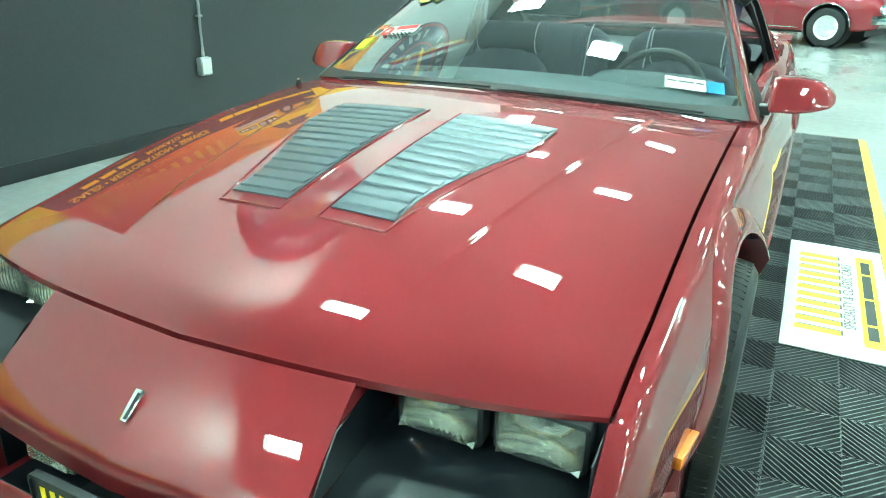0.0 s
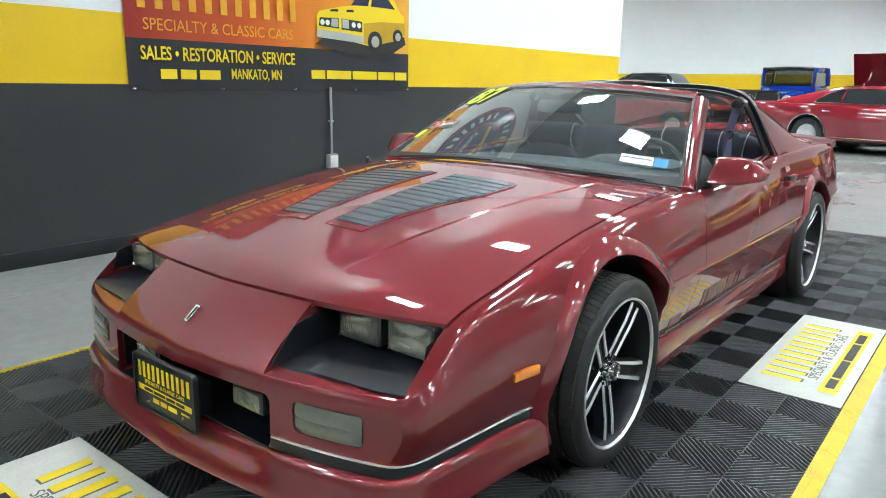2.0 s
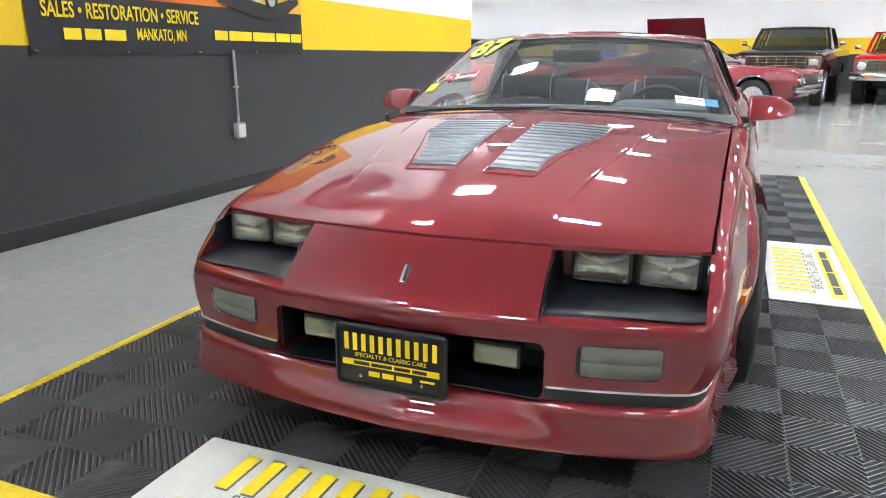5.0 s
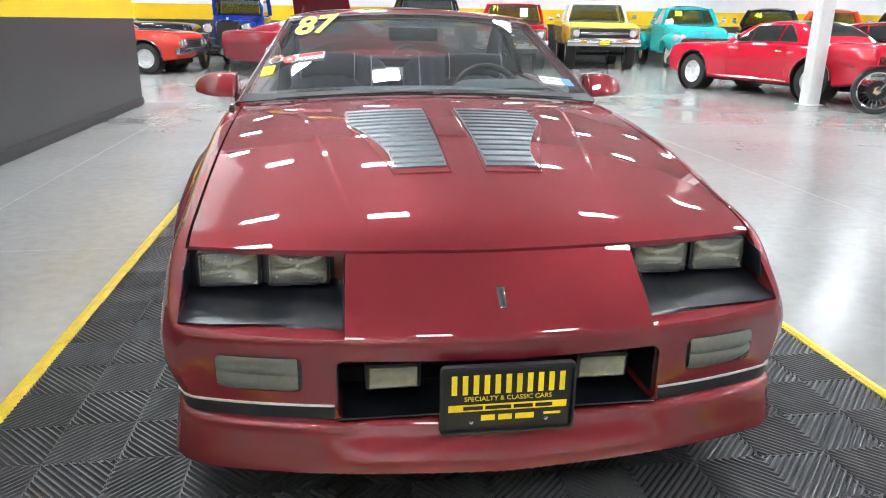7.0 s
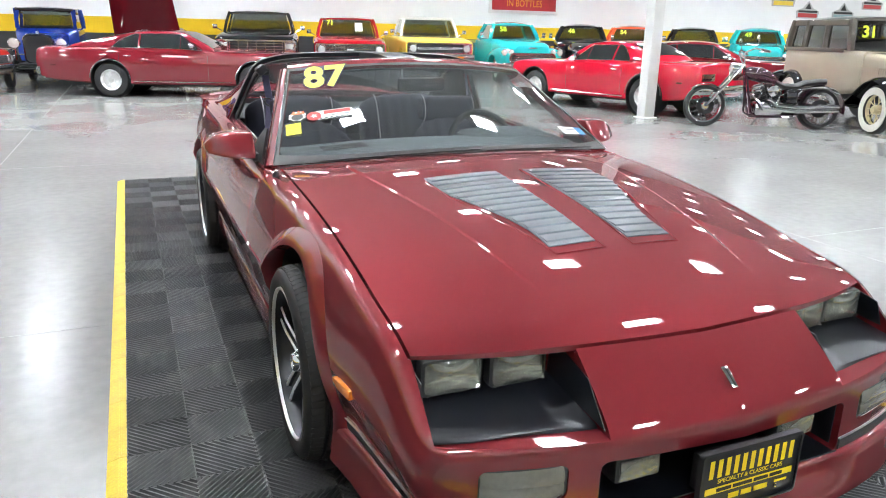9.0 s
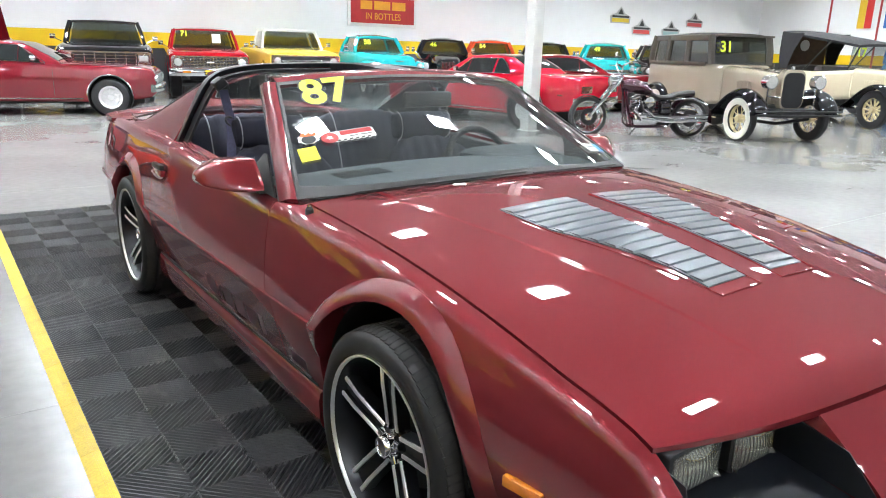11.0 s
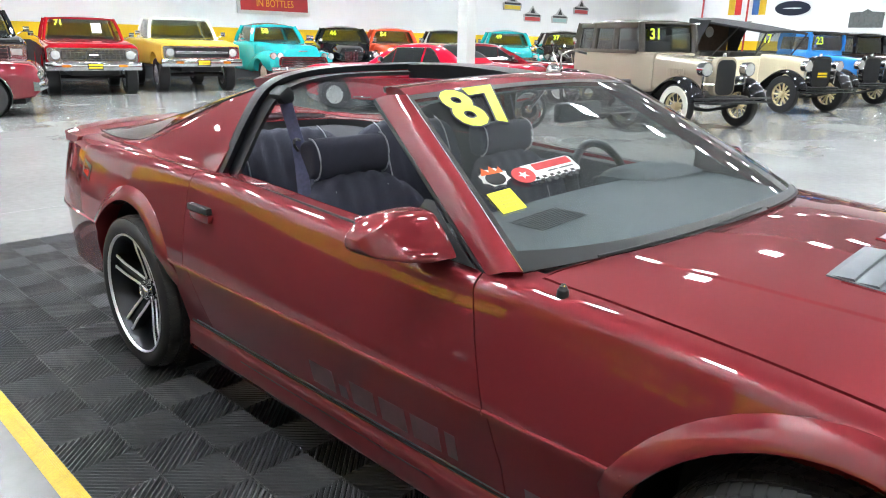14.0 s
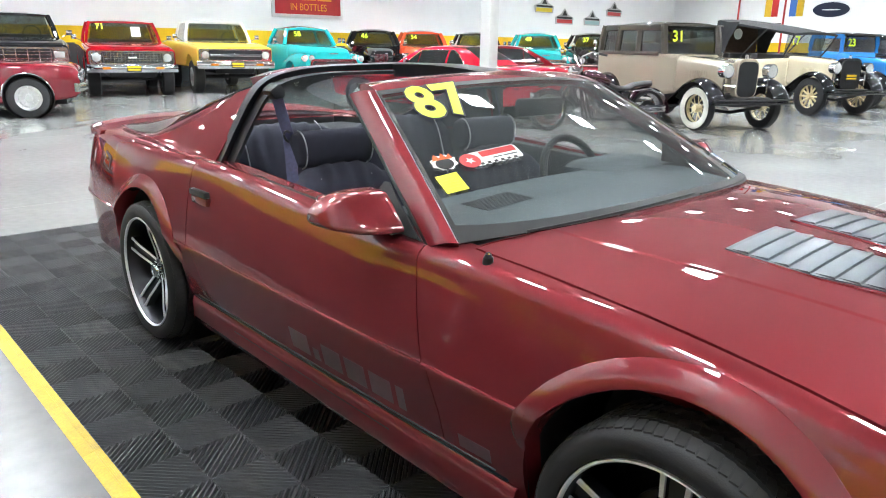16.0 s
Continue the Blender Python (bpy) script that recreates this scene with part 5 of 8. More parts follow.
part("sticker_star", flat([(0.015 * (1 if k % 2 else 0.4) * math.cos(k / 5 * math.pi) - 0.072, 0.015 * (1 if k % 2 else 0.4) * math.sin(k / 5 * math.pi) + 0.01) for k in range(10)], ms @ pose(0, 0, 0.0015)), M_WHITE, wind)
bars("sticker_line", [0.03, 0.045], 0.005, 0.006, ms @ pose(0.04, 0.004, 0.0007), M_GREYPRINT, wind, 0.0004)
part("sticker_bar", flat([(-0.03, 0.015), (0.085, 0.015), (0.085, 0.04), (-0.03, 0.04)], ms @ pose(0, 0, 0.0007)), M_REDPRINT, wind)
chk = bmesh.new()
for r in range(3):
    for c in range(12):
        if (r + c) % 2 == 0:
            join(chk, prism([(-0.05 + c * 0.011, -0.035 + r * 0.009), (-0.039 + c * 0.011, -0.035 + r * 0.009), (-0.039 + c * 0.011, -0.026 + r * 0.009), (-0.05 + c * 0.011, -0.026 + r * 0.009)], "z", 0.0008, 0.0013))
chk.transform(ms)
part("checker_strip", chk, M_BLACKPRINT, wind)
mf = on_screen(-0.638, 0.435)
part("flame_sticker", flat([(0.034 * (1 + 0.2 * (k % 2)) * math.cos(k / 8 * math.pi), 0.03 * (1 + 0.2 * (k % 2)) * math.sin(k / 8 * math.pi)) for k in range(16)], mf), M_WHITE, wind)
part("flame_core", flat([(0.026 * math.cos(k / 8 * math.pi), 0.024 * math.sin(k / 8 * math.pi) - 0.006) for k in range(16)], mf @ pose(0, 0, 0.0007)), M_BLACKPRINT, wind)
part("flame_tip", flat([(-0.03, 0.012), (-0.018, 0.04), (-0.006, 0.02), (0.004, 0.042), (0.014, 0.02), (0.026, 0.036), (0.03, 0.012)], mf @ pose(0, 0, 0.0008)), mat("flame_red", (0.8, 0.12, 0.02), 0.5), wind)
my = on_screen(-0.672, 0.315) @ pose(0, 0, 0, 0, 0, 6)
part("yellow_note", flat([(-0.03, -0.04), (0.035, -0.04), (0.035, 0.035), (-0.03, 0.035)], my), mat("yellow_card", (0.9, 0.85, 0.04), 0.6, var=0.03), wind, "yellow paper note")
nb = bmesh.new()
for k in range(5):
    join(nb, prism([(-0.02, 0.02 - k * 0.011), (0.024, 0.02 - k * 0.011), (0.024, 0.023 - k * 0.011), (-0.02, 0.023 - k * 0.011)], "z", 0.0007, 0.001))
nb.transform(my)
part("note_lines", nb, mat("faint_print", (0.55, 0.5, 0.05), 0.6), wind)
mw = on_screen(0.615, 0.185)
part("permit_card", flat([(-0.10, -0.028), (0.03, -0.028), (0.03, 0.028), (-0.10, 0.028)], mw), M_WHITE, wind, "white permit sticker")
part("permit_blue", flat([(0.034, -0.028), (0.088, -0.028), (0.088, 0.028), (0.034, 0.028)], mw), M_BLUEPRINT, wind)
bars("permit_bar", [0.03, 0.05, 0.025], 0.008, 0.006, mw @ pose(-0.035, 0.008, 0.0008), M_GREYPRINT, wind, 0.0004)
part("rear_view_mirror", box(-0.12, 0.12, 2.16, 2.19, 1.09, 1.155, 0.014), M_BLACK, car)

# ---- interior ----
part("cabin_floor", box(-0.735, 0.735, 1.85, 3.9, 0.335, 0.36), M_CARPET, car)
da = []
for k in range(-12, 13):
    u = abs(k) / 12
    x = 0.715 * k / 12
    y0 = 1.585 + 0.185 * u ** 2.3
    da.append([(x, y0, 0.893 - 0.052 * u * u), (x, y0 + 0.12, 0.893 - 0.04 * u * u), (x, 1.98, 0.894 - 0.03 * u * u), (x, 2.10, 0.888 - 0.03 * u * u), (x, 2.16, 0.855), (x, 2.17, 0.72), (x, 2.10, 0.55), (x, 1.90, 0.45), (x, y0, 0.45)])
dash = part("dashboard", rings(da), M_DASH, car, "dark grey vinyl dashboard")
dz = lambda x, y: 0.8935 - 0.035 * (x / 0.745) ** 2
for k in range(11):
    y = 1.885 + k * 0.0105
    part("vent_slat", sheet([[(x, y + q, dz(x, y) + 0.0032) for q in (0, 0.0055)] for x in (-0.55, -0.45, -0.35)], 0.002), M_BLACK, dash)
hoodr = []
for k in range(-8, 9):
    u = k / 8
    e = (1 - abs(u) ** 4) ** 0.5
    hoodr.append([(0.42 + 0.22 * u, 2.0, 0.885), (0.42 + 0.22 * u, 2.06, 0.887 + 0.02 * e), (0.42 + 0.22 * u, 2.14, 0.888 + 0.03 * e), (0.42 + 0.22 * u, 2.2, 0.885 + 0.022 * e), (0.42 + 0.22 * u, 2.2, 0.85)])
part("instrument_hood", rings(hoodr), M_DASH, dash)
wb = bmesh.new()
ringpts = []
for i in range(32):
    a = 2 * math.pi * i / 32
    row = []
    for k in range(10):
        b = 2 * math.pi * k / 10
        row.append(((0.182 + 0.016 * math.cos(b)) * math.cos(a), 0.016 * math.sin(b), (0.182 + 0.016 * math.cos(b)) * math.sin(a)))
    ringpts.append(row)
ringpts.append(ringpts[0])
rings(ringpts, cap=False, bm=wb)
bmesh.ops.remove_doubles(wb, verts=wb.verts, dist=1e-5)
mw2 = pose(0.40, 2.30, 0.80, -24, 0, 0)
box(-0.17, 0.17, -0.01, 0.01, -0.03, 0.015, 0.006, bm=wb)
box(-0.02, 0.02, -0.01, 0.01, -0.17, 0.0, 0.006, bm=wb)
box(-0.06, 0.06, -0.03, 0.012, -0.05, 0.05, 0.012, bm=wb)
wb.transform(mw2)
stw = part("steering_wheel", wb, M_BLACK, car, "black steering wheel")
part("steering_column", sweep([mw2 @ Vector((0, -0.02, 0)), mw2 @ Vector((0, -0.14, 0))], 0.03, 12), M_BLACK, stw)


def puff(x0, x1, y0, y1, z0, z1, flutes=0, depth=0.012, crown=0.0, wing=0.0, e=0.62):
    """A cushion with rounded edges, soft flutes and a drooping or winged outline."""
    n = 41
    rows = []
    for i in range(n):
        u = math.sin((i / (n - 1) * 2 - 1) * math.pi / 2)
        f = (1 - abs(u) ** 5) ** 0.45 if abs(u) < 1 else 0.0
        fl = depth * (1 - abs(math.sin((u + 1) / 2 * math.pi * flutes))) * (abs(u) < 0.72) if flutes else 0
        x = x0 + (x1 - x0) * (u + 1) / 2
        top = z1 - crown * abs(u) ** 3
        fw = wing * max(0, abs(u) - 0.5) ** 1.5 * 2
        yc, zc, hy, hz = (y0 + y1) / 2 - fw, (z0 + top) / 2, (y1 - y0) / 2 * (0.45 + 0.55 * f), (top - z0) / 2 * (0.72 + 0.28 * f)
        row = []
        for k in range(28):
            a = 2 * math.pi * k / 28
            c, q = math.cos(a), math.sin(a)
            row.append((x, yc + (hy - (fl if c < -0.2 else 0)) * abs(c) ** e * (1 if c > 0 else -1), zc + (hz - (fl if q > 0.2 else 0)) * abs(q) ** e * (1 if q > 0 else -1)))
        rows.append(row)
    return rings(rows)


for sg in (-1, 1):
    x = 0.425 * sg
    seat = part("front_seat", puff(x - 0.25, x + 0.25, 2.22, 2.78, 0.42, 0.60, 6), M_FABRIC, car, "fluted navy cloth bucket seat")
    mb = pose(0, 2.74, 0.50, -15, 0, 0)
    back = puff(x - 0.255, x + 0.255, -0.09, 0.075, -0.05, 0.40, 7, 0.01, 0.13, 0.10)
    back.transform(mb)
    part("backrest", back, M_FABRIC, seat, angle=80)
    mh = pose(0, 2.845, 0.868, -8, 0, 0)
    hr = puff(x - 0.168, x + 0.168, -0.06, 0.055, 0.0, 0.142, 0, e=0.55)
    hr.transform(mh)
    part("headrest", hr, M_FABRIC, seat, angle=80)
    for q in (-1, 1):
        pp = [Vector((x + q * (0.165 - 0.02 * (t / 10) ** 3 - 0.07 * (t / 10) ** 6), -0.093 + 0.05 * (t / 10) ** 6, 0.37 * t / 10)) for t in range(11)]
        part("piping", sweep([mb @ p for p in pp], 0.0035, 6), M_STITCH, seat)
        pp = [Vector((x + q * (0.152 + 0.002 * math.sin(t)), -0.06 * math.cos(t * 0.9) - 0.002, 0.071 + 0.071 * math.sin(t))) for t in [k / 10 * 3.1 - 1.55 for k in range(11)]]
        part("piping", sweep([mh @ p for p in pp], 0.003, 6), M_STITCH, seat)
    dc = []
    for k in range(11):
        y = 1.78 + 1.34 * k / 10
        zt = 0.822 + 0.045 * (y - 1.93)
        dc.append([(sg * 0.70, y, 0.36), (sg * 0.70, y, zt - 0.04), (sg * 0.715, y, zt - 0.006), (sg * 0.735, y, zt), (sg * 0.785, y, zt + 0.012), (sg * 0.785, y, zt - 0.012), (sg * 0.741, y, zt - 0.03), (sg * 0.741, y, 0.36)])
    part("door_card", rings(dc), M_BLACK, car, "black padded inner door panel")
rs = part("rear_seat", puff(-0.66, 0.66, 3.0, 3.35, 0.42, 0.60, 10), M_FABRIC, car, "navy cloth rear bench")
for sg in (-1, 1):
    rb = puff(sg * 0.355 - 0.30, sg * 0.355 + 0.30, -0.07, 0.08, 0, 0.46, 9, 0.012, 0.04)
    rb.transform(pose(0, 3.27, 0.54, -18, 0, 0))
    part("backrest", rb, M_FABRIC, rs, angle=80)
    for q in (-0.2, 0.2):
        part("piping", sweep([pose(0, 3.27, 0.54, -18, 0, 0) @ Vector((sg * 0.355 + q, -0.07 + 0.06 * (t / 10) ** 8, 0.1 + 0.355 * t / 10)) for t in range(11)], 0.0035, 6), M_STITCH, rs)
liner = [(0.742, 3.05), (0.742, 3.3), (0.735, 3.7), (0.70, 3.95), (0.68, 4.2), (0.60, 4.36)]
liner = [(x, y) for x, y in liner] + [(0.3, 4.362), (0, 4.362), (-0.3, 4.362)] + [(-x, y) for x, y in liner[::-1]]
g = []
for x, y in liner:
    hit = BVH.ray_cast(Vector((x, y, 2)), Vector((0, 0, -1)))[0]
    g.append([(x * 0.988, y - (0.008 if y > 4 else 0), 0.36 + (hit.z - 0.362) * k / 3) for k in range(4)])
part("cabin_liner", sheet(g, 0.004), M_BLACK, car, "black trim lining the rear cabin")
part("console", box(-0.10, 0.10, 2.1, 2.95, 0.36, 0.58, 0.03), M_DASH, car)
part("cargo_floor", box(-0.70, 0.70, 3.5, 3.93, 0.60, 0.66, 0.02), M_CARPET, car)


# ---- wheels ----
# tread blocks: a browner, paler rubber tone than the sidewalls
M_TREAD = mat("brownish_tread_rubber", (0.023, 0.0222, 0.021), 0.78, var=0.3, scale=18)


def tyre_bm():
    R, wd = 0.316, 0.124
    prof = [(0.244, -wd + 0.022), (0.252, -wd + 0.008), (0.27, -wd), (0.290, -wd + 0.003), (0.305, -wd + 0.014), (0.3135, -wd + 0.03)]
    for c in (-0.062, -0.02, 0.02, 0.062):
        prof += [(R - 0.0005, c - 0.006), (R - 0.008, c - 0.0045), (R - 0.008, c + 0.0045), (R - 0.0005, c + 0.006)]
    prof += [(r, -h) for r, h in prof[5::-1]]
    return lathe(prof, "x", 72)


def wheel_parts(sg, y):
    """One road wheel; its outer face looks to sg on x."""
    X = sg * (0.776 if y < 2 else 0.798)
    M = Matrix.Translation((X, y, HUB_Z - 0.005)) @ Matrix.Diagonal((sg, 1, 1, 1))
    def put(name, bm, m, parent, label=""):
        bm.transform(M)
        return part(name, bm, m, parent, label)
    w = put("wheel", lathe([(0.224, -0.118), (0.243, -0.112), (0.235, -0.06), (0.232, 0.05), (0.237, 0.095), (0.244, 0.108), (0.244, 0.1), (0.222, 0.04), (0.214, -0.1)], "x", 64, close=True), M_SATIN, car, "five-spoke alloy wheel, machined and black")
    ty = put("tyre", tyre_bm(), M_RUBBER, w, "black low-profile tyre")
    tread = bmesh.new()
    for k in range(88):
        a = 2 * math.pi * k / 88
        for h0, h1, sk in ((-0.108, -0.071, 0.16), (-0.056, -0.026, 0.3), (-0.014, 0.014, 0.4), (0.026, 0.056, -0.3), (0.071, 0.108, -0.16)):
            b = box(h0, h1, -0.0086, 0.0086, 0.3085, 0.3178)
            for v in b.verts:
                if abs(v.co.x) > 0.1:
                    v.co.z -= 0.0075
            join(tread, b, Matrix.Rotation(a + 0.02 * abs(h0 + h1), 4, "X") @ Matrix.Rotation(sk, 4, "Z"))
    put("tread_pattern", tread, M_TREAD, ty)["kind"] = "stuff"
    put("rim_lip", lathe([(0.2395, 0.109), (0.2408, 0.1145), (0.2435, 0.118), (0.248, 0.118), (0.249, 0.110), (0.244, 0.107)], "x", 72, close=True), M_ALLOY, w, "machined bright lip")
    dish = 0.048 if y > 2 else 0.028
    prof = ((0.048, 0.029, 0.096 - dish), (0.10, 0.030, 0.097 - 0.78 * dish), (0.17, 0.032, 0.096 - 0.36 * dish), (0.238, 0.036, 0.090))
    for k in range(5):
        a = 2 * math.pi * k / 5 + (0.646 if sg > 0 else 0.05)
        rot = Matrix.Rotation(a, 4, "X")
        sp = rings([[(xo - 0.038, -hw - 0.004, z), (xo - 0.003, -hw, z), (xo - 0.003, -hw * 0.60, z), (xo - 0.014, -hw * 0.54, z), (xo - 0.014, hw * 0.54, z), (xo - 0.003, hw * 0.60, z), (xo - 0.003, hw, z), (xo - 0.038, hw + 0.004, z)] for z, hw, xo in prof])
        sp.transform(rot)
        spo = put("spoke", sp, M_SATIN, w, "black spoke with two machined bars")
        for q in (-1, 1):
            br = rings([[(xo - 0.004, q * hw * 1.01, z), (xo + 0.0004, q * (hw - 0.002), z), (xo + 0.0004, q * (hw * 0.60 + 0.001), z), (xo - 0.004, q * (hw * 0.59), z)] for z, hw, xo in prof])
            br.transform(rot)
            put("machined_bar", br, M_ALLOY, spo)
        stub = rings([[(0.10, -w2, z), (0.106, -w2 + 0.003, z), (0.106, w2 - 0.003, z), (0.10, w2, z), (0.07, w2, z), (0.07, -w2, z)] for z, w2 in ((0.02, 0.017), (0.052, 0.0115))])
        stub.transform(Matrix.Translation((-dish, 0, 0)) @ rot)
        put("hub_claw", stub, M_CHROME, w)
        lug = lathe([(0.0005, 0.088 - dish), (0.007, 0.087 - dish), (0.008, 0.07 - dish)], "x", 8, centre=(0, 0.05 * math.sin(a + 0.63), 0.05 * math.cos(a + 0.63)))
        put("lug_nut", lug, M_DARKMETAL, w)
    put("hub_cap", lathe([(r, h - dish) for r, h in ((0.021, 0.124), (0.0235, 0.128), (0.027, 0.128), (0.0305, 0.124), (0.034, 0.105), (0.035, 0.082), (0.06, 0.074), (0.06, 0.06), (0.02, 0.06))], "x", 40, close=True), M_CHROME, w, "chrome hub ring")
    put("cap_disc", lathe([(0.0005, 0.122 - dish), (0.021, 0.1218 - dish), (0.022, 0.118 - dish)], "x", 24), M_BLACK, w)
    put("brake_disc", lathe([(0.0005, 0.0), (0.14, 0.0), (0.14, -0.02), (0.0005, -0.02)], "x", 40), M_DARKMETAL, w)


for sg in (1, -1):
    for y in (ARCH_F, ARCH_R):
        wheel_parts(sg, y)
under = bmesh.new()
box(-0.55, 0.55, 0.35, 4.5, 0.2, 0.34, bm=under)
part("underbody", under, M_BLACK, car)


# ---- ribbed mats ----
M_TILE = mat("mat_polymer", (0.051, 0.052, 0.055), 0.34, var=0.3, scale=3, bump=0.1, bscale=300, island=0.18)
_tn = M_TILE.node_tree
_tg = _tn.nodes.new("ShaderNodeNewGeometry")
_tm = _tn.nodes.new("ShaderNodeMapping")
_tm.inputs["Scale"].default_value = (1.6, 0.5, 1.0)
_tm.inputs["Rotation"].default_value = (0, 0, 0.5)
_tx = _tn.nodes.new("ShaderNodeTexNoise")
_tx.inputs["Scale"].default_value, _tx.inputs["Detail"].default_value, _tx.inputs["Roughness"].default_value = 5.0, 8, 0.68
_tr = _tn.nodes.new("ShaderNodeMapRange")
_tr.inputs["From Min"].default_value, _tr.inputs["From Max"].default_value = 0.52, 0.74
_tx2 = _tn.nodes.new("ShaderNodeMix")
_tx2.data_type = "RGBA"
_tx2.inputs["B"].default_value = (0.20, 0.20, 0.195, 1)
_old = _tn.nodes["Principled BSDF"].inputs["Base Color"].links[0].from_socket
_tn.links.new(_tg.outputs["Position"], _tm.inputs["Vector"])
_tn.links.new(_tm.outputs[0], _tx.inputs["Vector"])
_tn.links.new(_tx.outputs["Fac"], _tr.inputs["Value"])
_ts = _tn.nodes.new("ShaderNodeMath")
_ts.operation = "MULTIPLY"
_ts.inputs[1].default_value = 0.32
_tn.links.new(_tr.outputs[0], _ts.inputs[0])
_tn.links.new(_ts.outputs[0], _tx2.inputs["Factor"])
_tn.links.new(_old, _tx2.inputs["A"])
_tn.links.new(_tx2.outputs["Result"], _tn.nodes["Principled BSDF"].inputs["Base Color"])
M_TILEBASE = mat("mat_base", (0.007, 0.007, 0.008), 0.6)
M_EDGE = mat("yellow_mat_edge", (0.60, 0.43, 0.015), 0.45, var=0.2, scale=12, bump=0.15, bscale=120, island=0.06)
M_SIGNW = mat("mat_sign_white", (0.58, 0.57, 0.53), 0.5, var=0.1, scale=7, bump=0.05, bscale=100)
T = 0.4
MX0, MY0, NX, NY = -1.4, -0.38, 7, 16


def clip(poly, n, d):
    out = []
    for a, b in zip(poly, poly[1:] + poly[:1]):
        da, db = a[0] * n[0] + a[1] * n[1] - d, b[0] * n[0] + b[1] * n[1] - d
        if da <= 0:
            out.append(a)
        if da * db < 0:
            t = da / (da - db)
            out.append((a[0] + (b[0] - a[0]) * t, a[1] + (b[1] - a[1]) * t))
    return out


def tile_mesh():
    verts, faces = [], []

    def slab(poly, z0, z1, n2=None, mid=0.0):
        k = len(verts)
        n = len(poly)
        verts.extend((x, y, z0) for x, y in poly)
        for x, y in poly:
            o = 0.62 * (x * n2[0] + y * n2[1] - mid) if n2 else 0
            verts.append((x - (n2[0] * o if n2 else 0), y - (n2[1] * o if n2 else 0), z1))
        faces.append(tuple(range(k + n, k + 2 * n)))
        for i in range(n):
            faces.append((k + i, k + (i + 1) % n, k + n + (i + 1) % n, k + n + i))
    pitch, wd = 0.0169, 0.0108
    h = T / 2 - 0.0012
    for qx in (0, 1):
        for qy in (0, 1):
            x0, y0 = (0.001 if qx else -h), (0.001 if qy else -h)
            x1, y1 = (h if qx else -0.001), (h if qy else -0.001)
            n = (0.7071, 0.7071) if (qx + qy) % 2 == 0 else (0.7071, -0.7071)
            sq = [(x0, y0), (x1, y0), (x1, y1), (x0, y1)]
            ds = [p[0] * n[0] + p[1] * n[1] for p in sq]
            d = math.floor(min(ds) / pitch) * pitch
            while d < max(ds):
                poly = clip(clip(sq, n, d + wd), (-n[0], -n[1]), -d)
                if len(poly) > 2:
                    a = 0.5 * abs(sum(p[0] * q[1] - q[0] * p[1] for p, q in zip(poly, poly[1:] + poly[:1])))
                    if a > 2e-5:
                        slab(poly, 0.004, 0.0135, n, d + wd / 2)
                d += pitch
    h = T / 2 - 0.0008
    for a, b, c, d in ((-h, h, -h, -h + 0.004), (-h, h, h - 0.004, h), (-h, -h + 0.004, -h, h), (h - 0.004, h, -h, h), (-0.002, 0.002, -h, h), (-h, h, -0.002, 0.002)):
        slab([(a, c), (b, c), (b, d), (a, d)], 0.003, 0.0095)
    me = mesh_of("tile", verts, faces)
    me.materials.append(M_TILE)
    return me


mat_floor = part("floor_mat", box(MX0 + 0.002, MX0 + NX * T - 0.002, MY0 + 0.002, MY0 + NY * T - 0.002, 0.0005, 0.0035), M_TILEBASE)
tagged(mat_floor, "interlocking black ribbed garage mat with yellow edging", "floor mat")
TILE = tile_mesh()
for i in range(NX):
    for j in range(NY):
        o = new("tile", TILE)
        o.parent = mat_floor
        o.location = (MX0 + (i + 0.5) * T, MY0 + (j + 0.5) * T, 0)


def edge_mesh():
    bm = bmesh.new()
    rings([[(0, y, 0.0005), (0, y, 0.0135), (0.022, y, 0.0125), (0.06, y, 0.002), (0.06, y, 0.0005)] for y in (-T / 2 + 0.0006, T / 2 - 0.0006)], bm=bm)
    for k in range(4):
        box(0.004 + k * 0.006, 0.0065 + k * 0.006, -T / 2 + 0.004, T / 2 - 0.004, 0.011, 0.0142 - k * 0.0002, bm=bm)
    me = finish(bm, "edge_strip")
    me.materials.append(M_EDGE)
    return me


EDGE = edge_mesh()
for j in range(NY):
    for x, r in ((MX0 + NX * T, 0), (MX0, 180)):
        o = new("edge_strip", EDGE)
        o.parent = mat_floor
        o.matrix_basis = pose(x, MY0 + (j + 0.5) * T, 0, 0, 0, r)
for i in range(NX):
    o = new("edge_strip", EDGE)
    o.parent = mat_floor
    o.matrix_basis = pose(MX0 + (i + 0.5) * T, MY0, 0, 0, 0, -90)


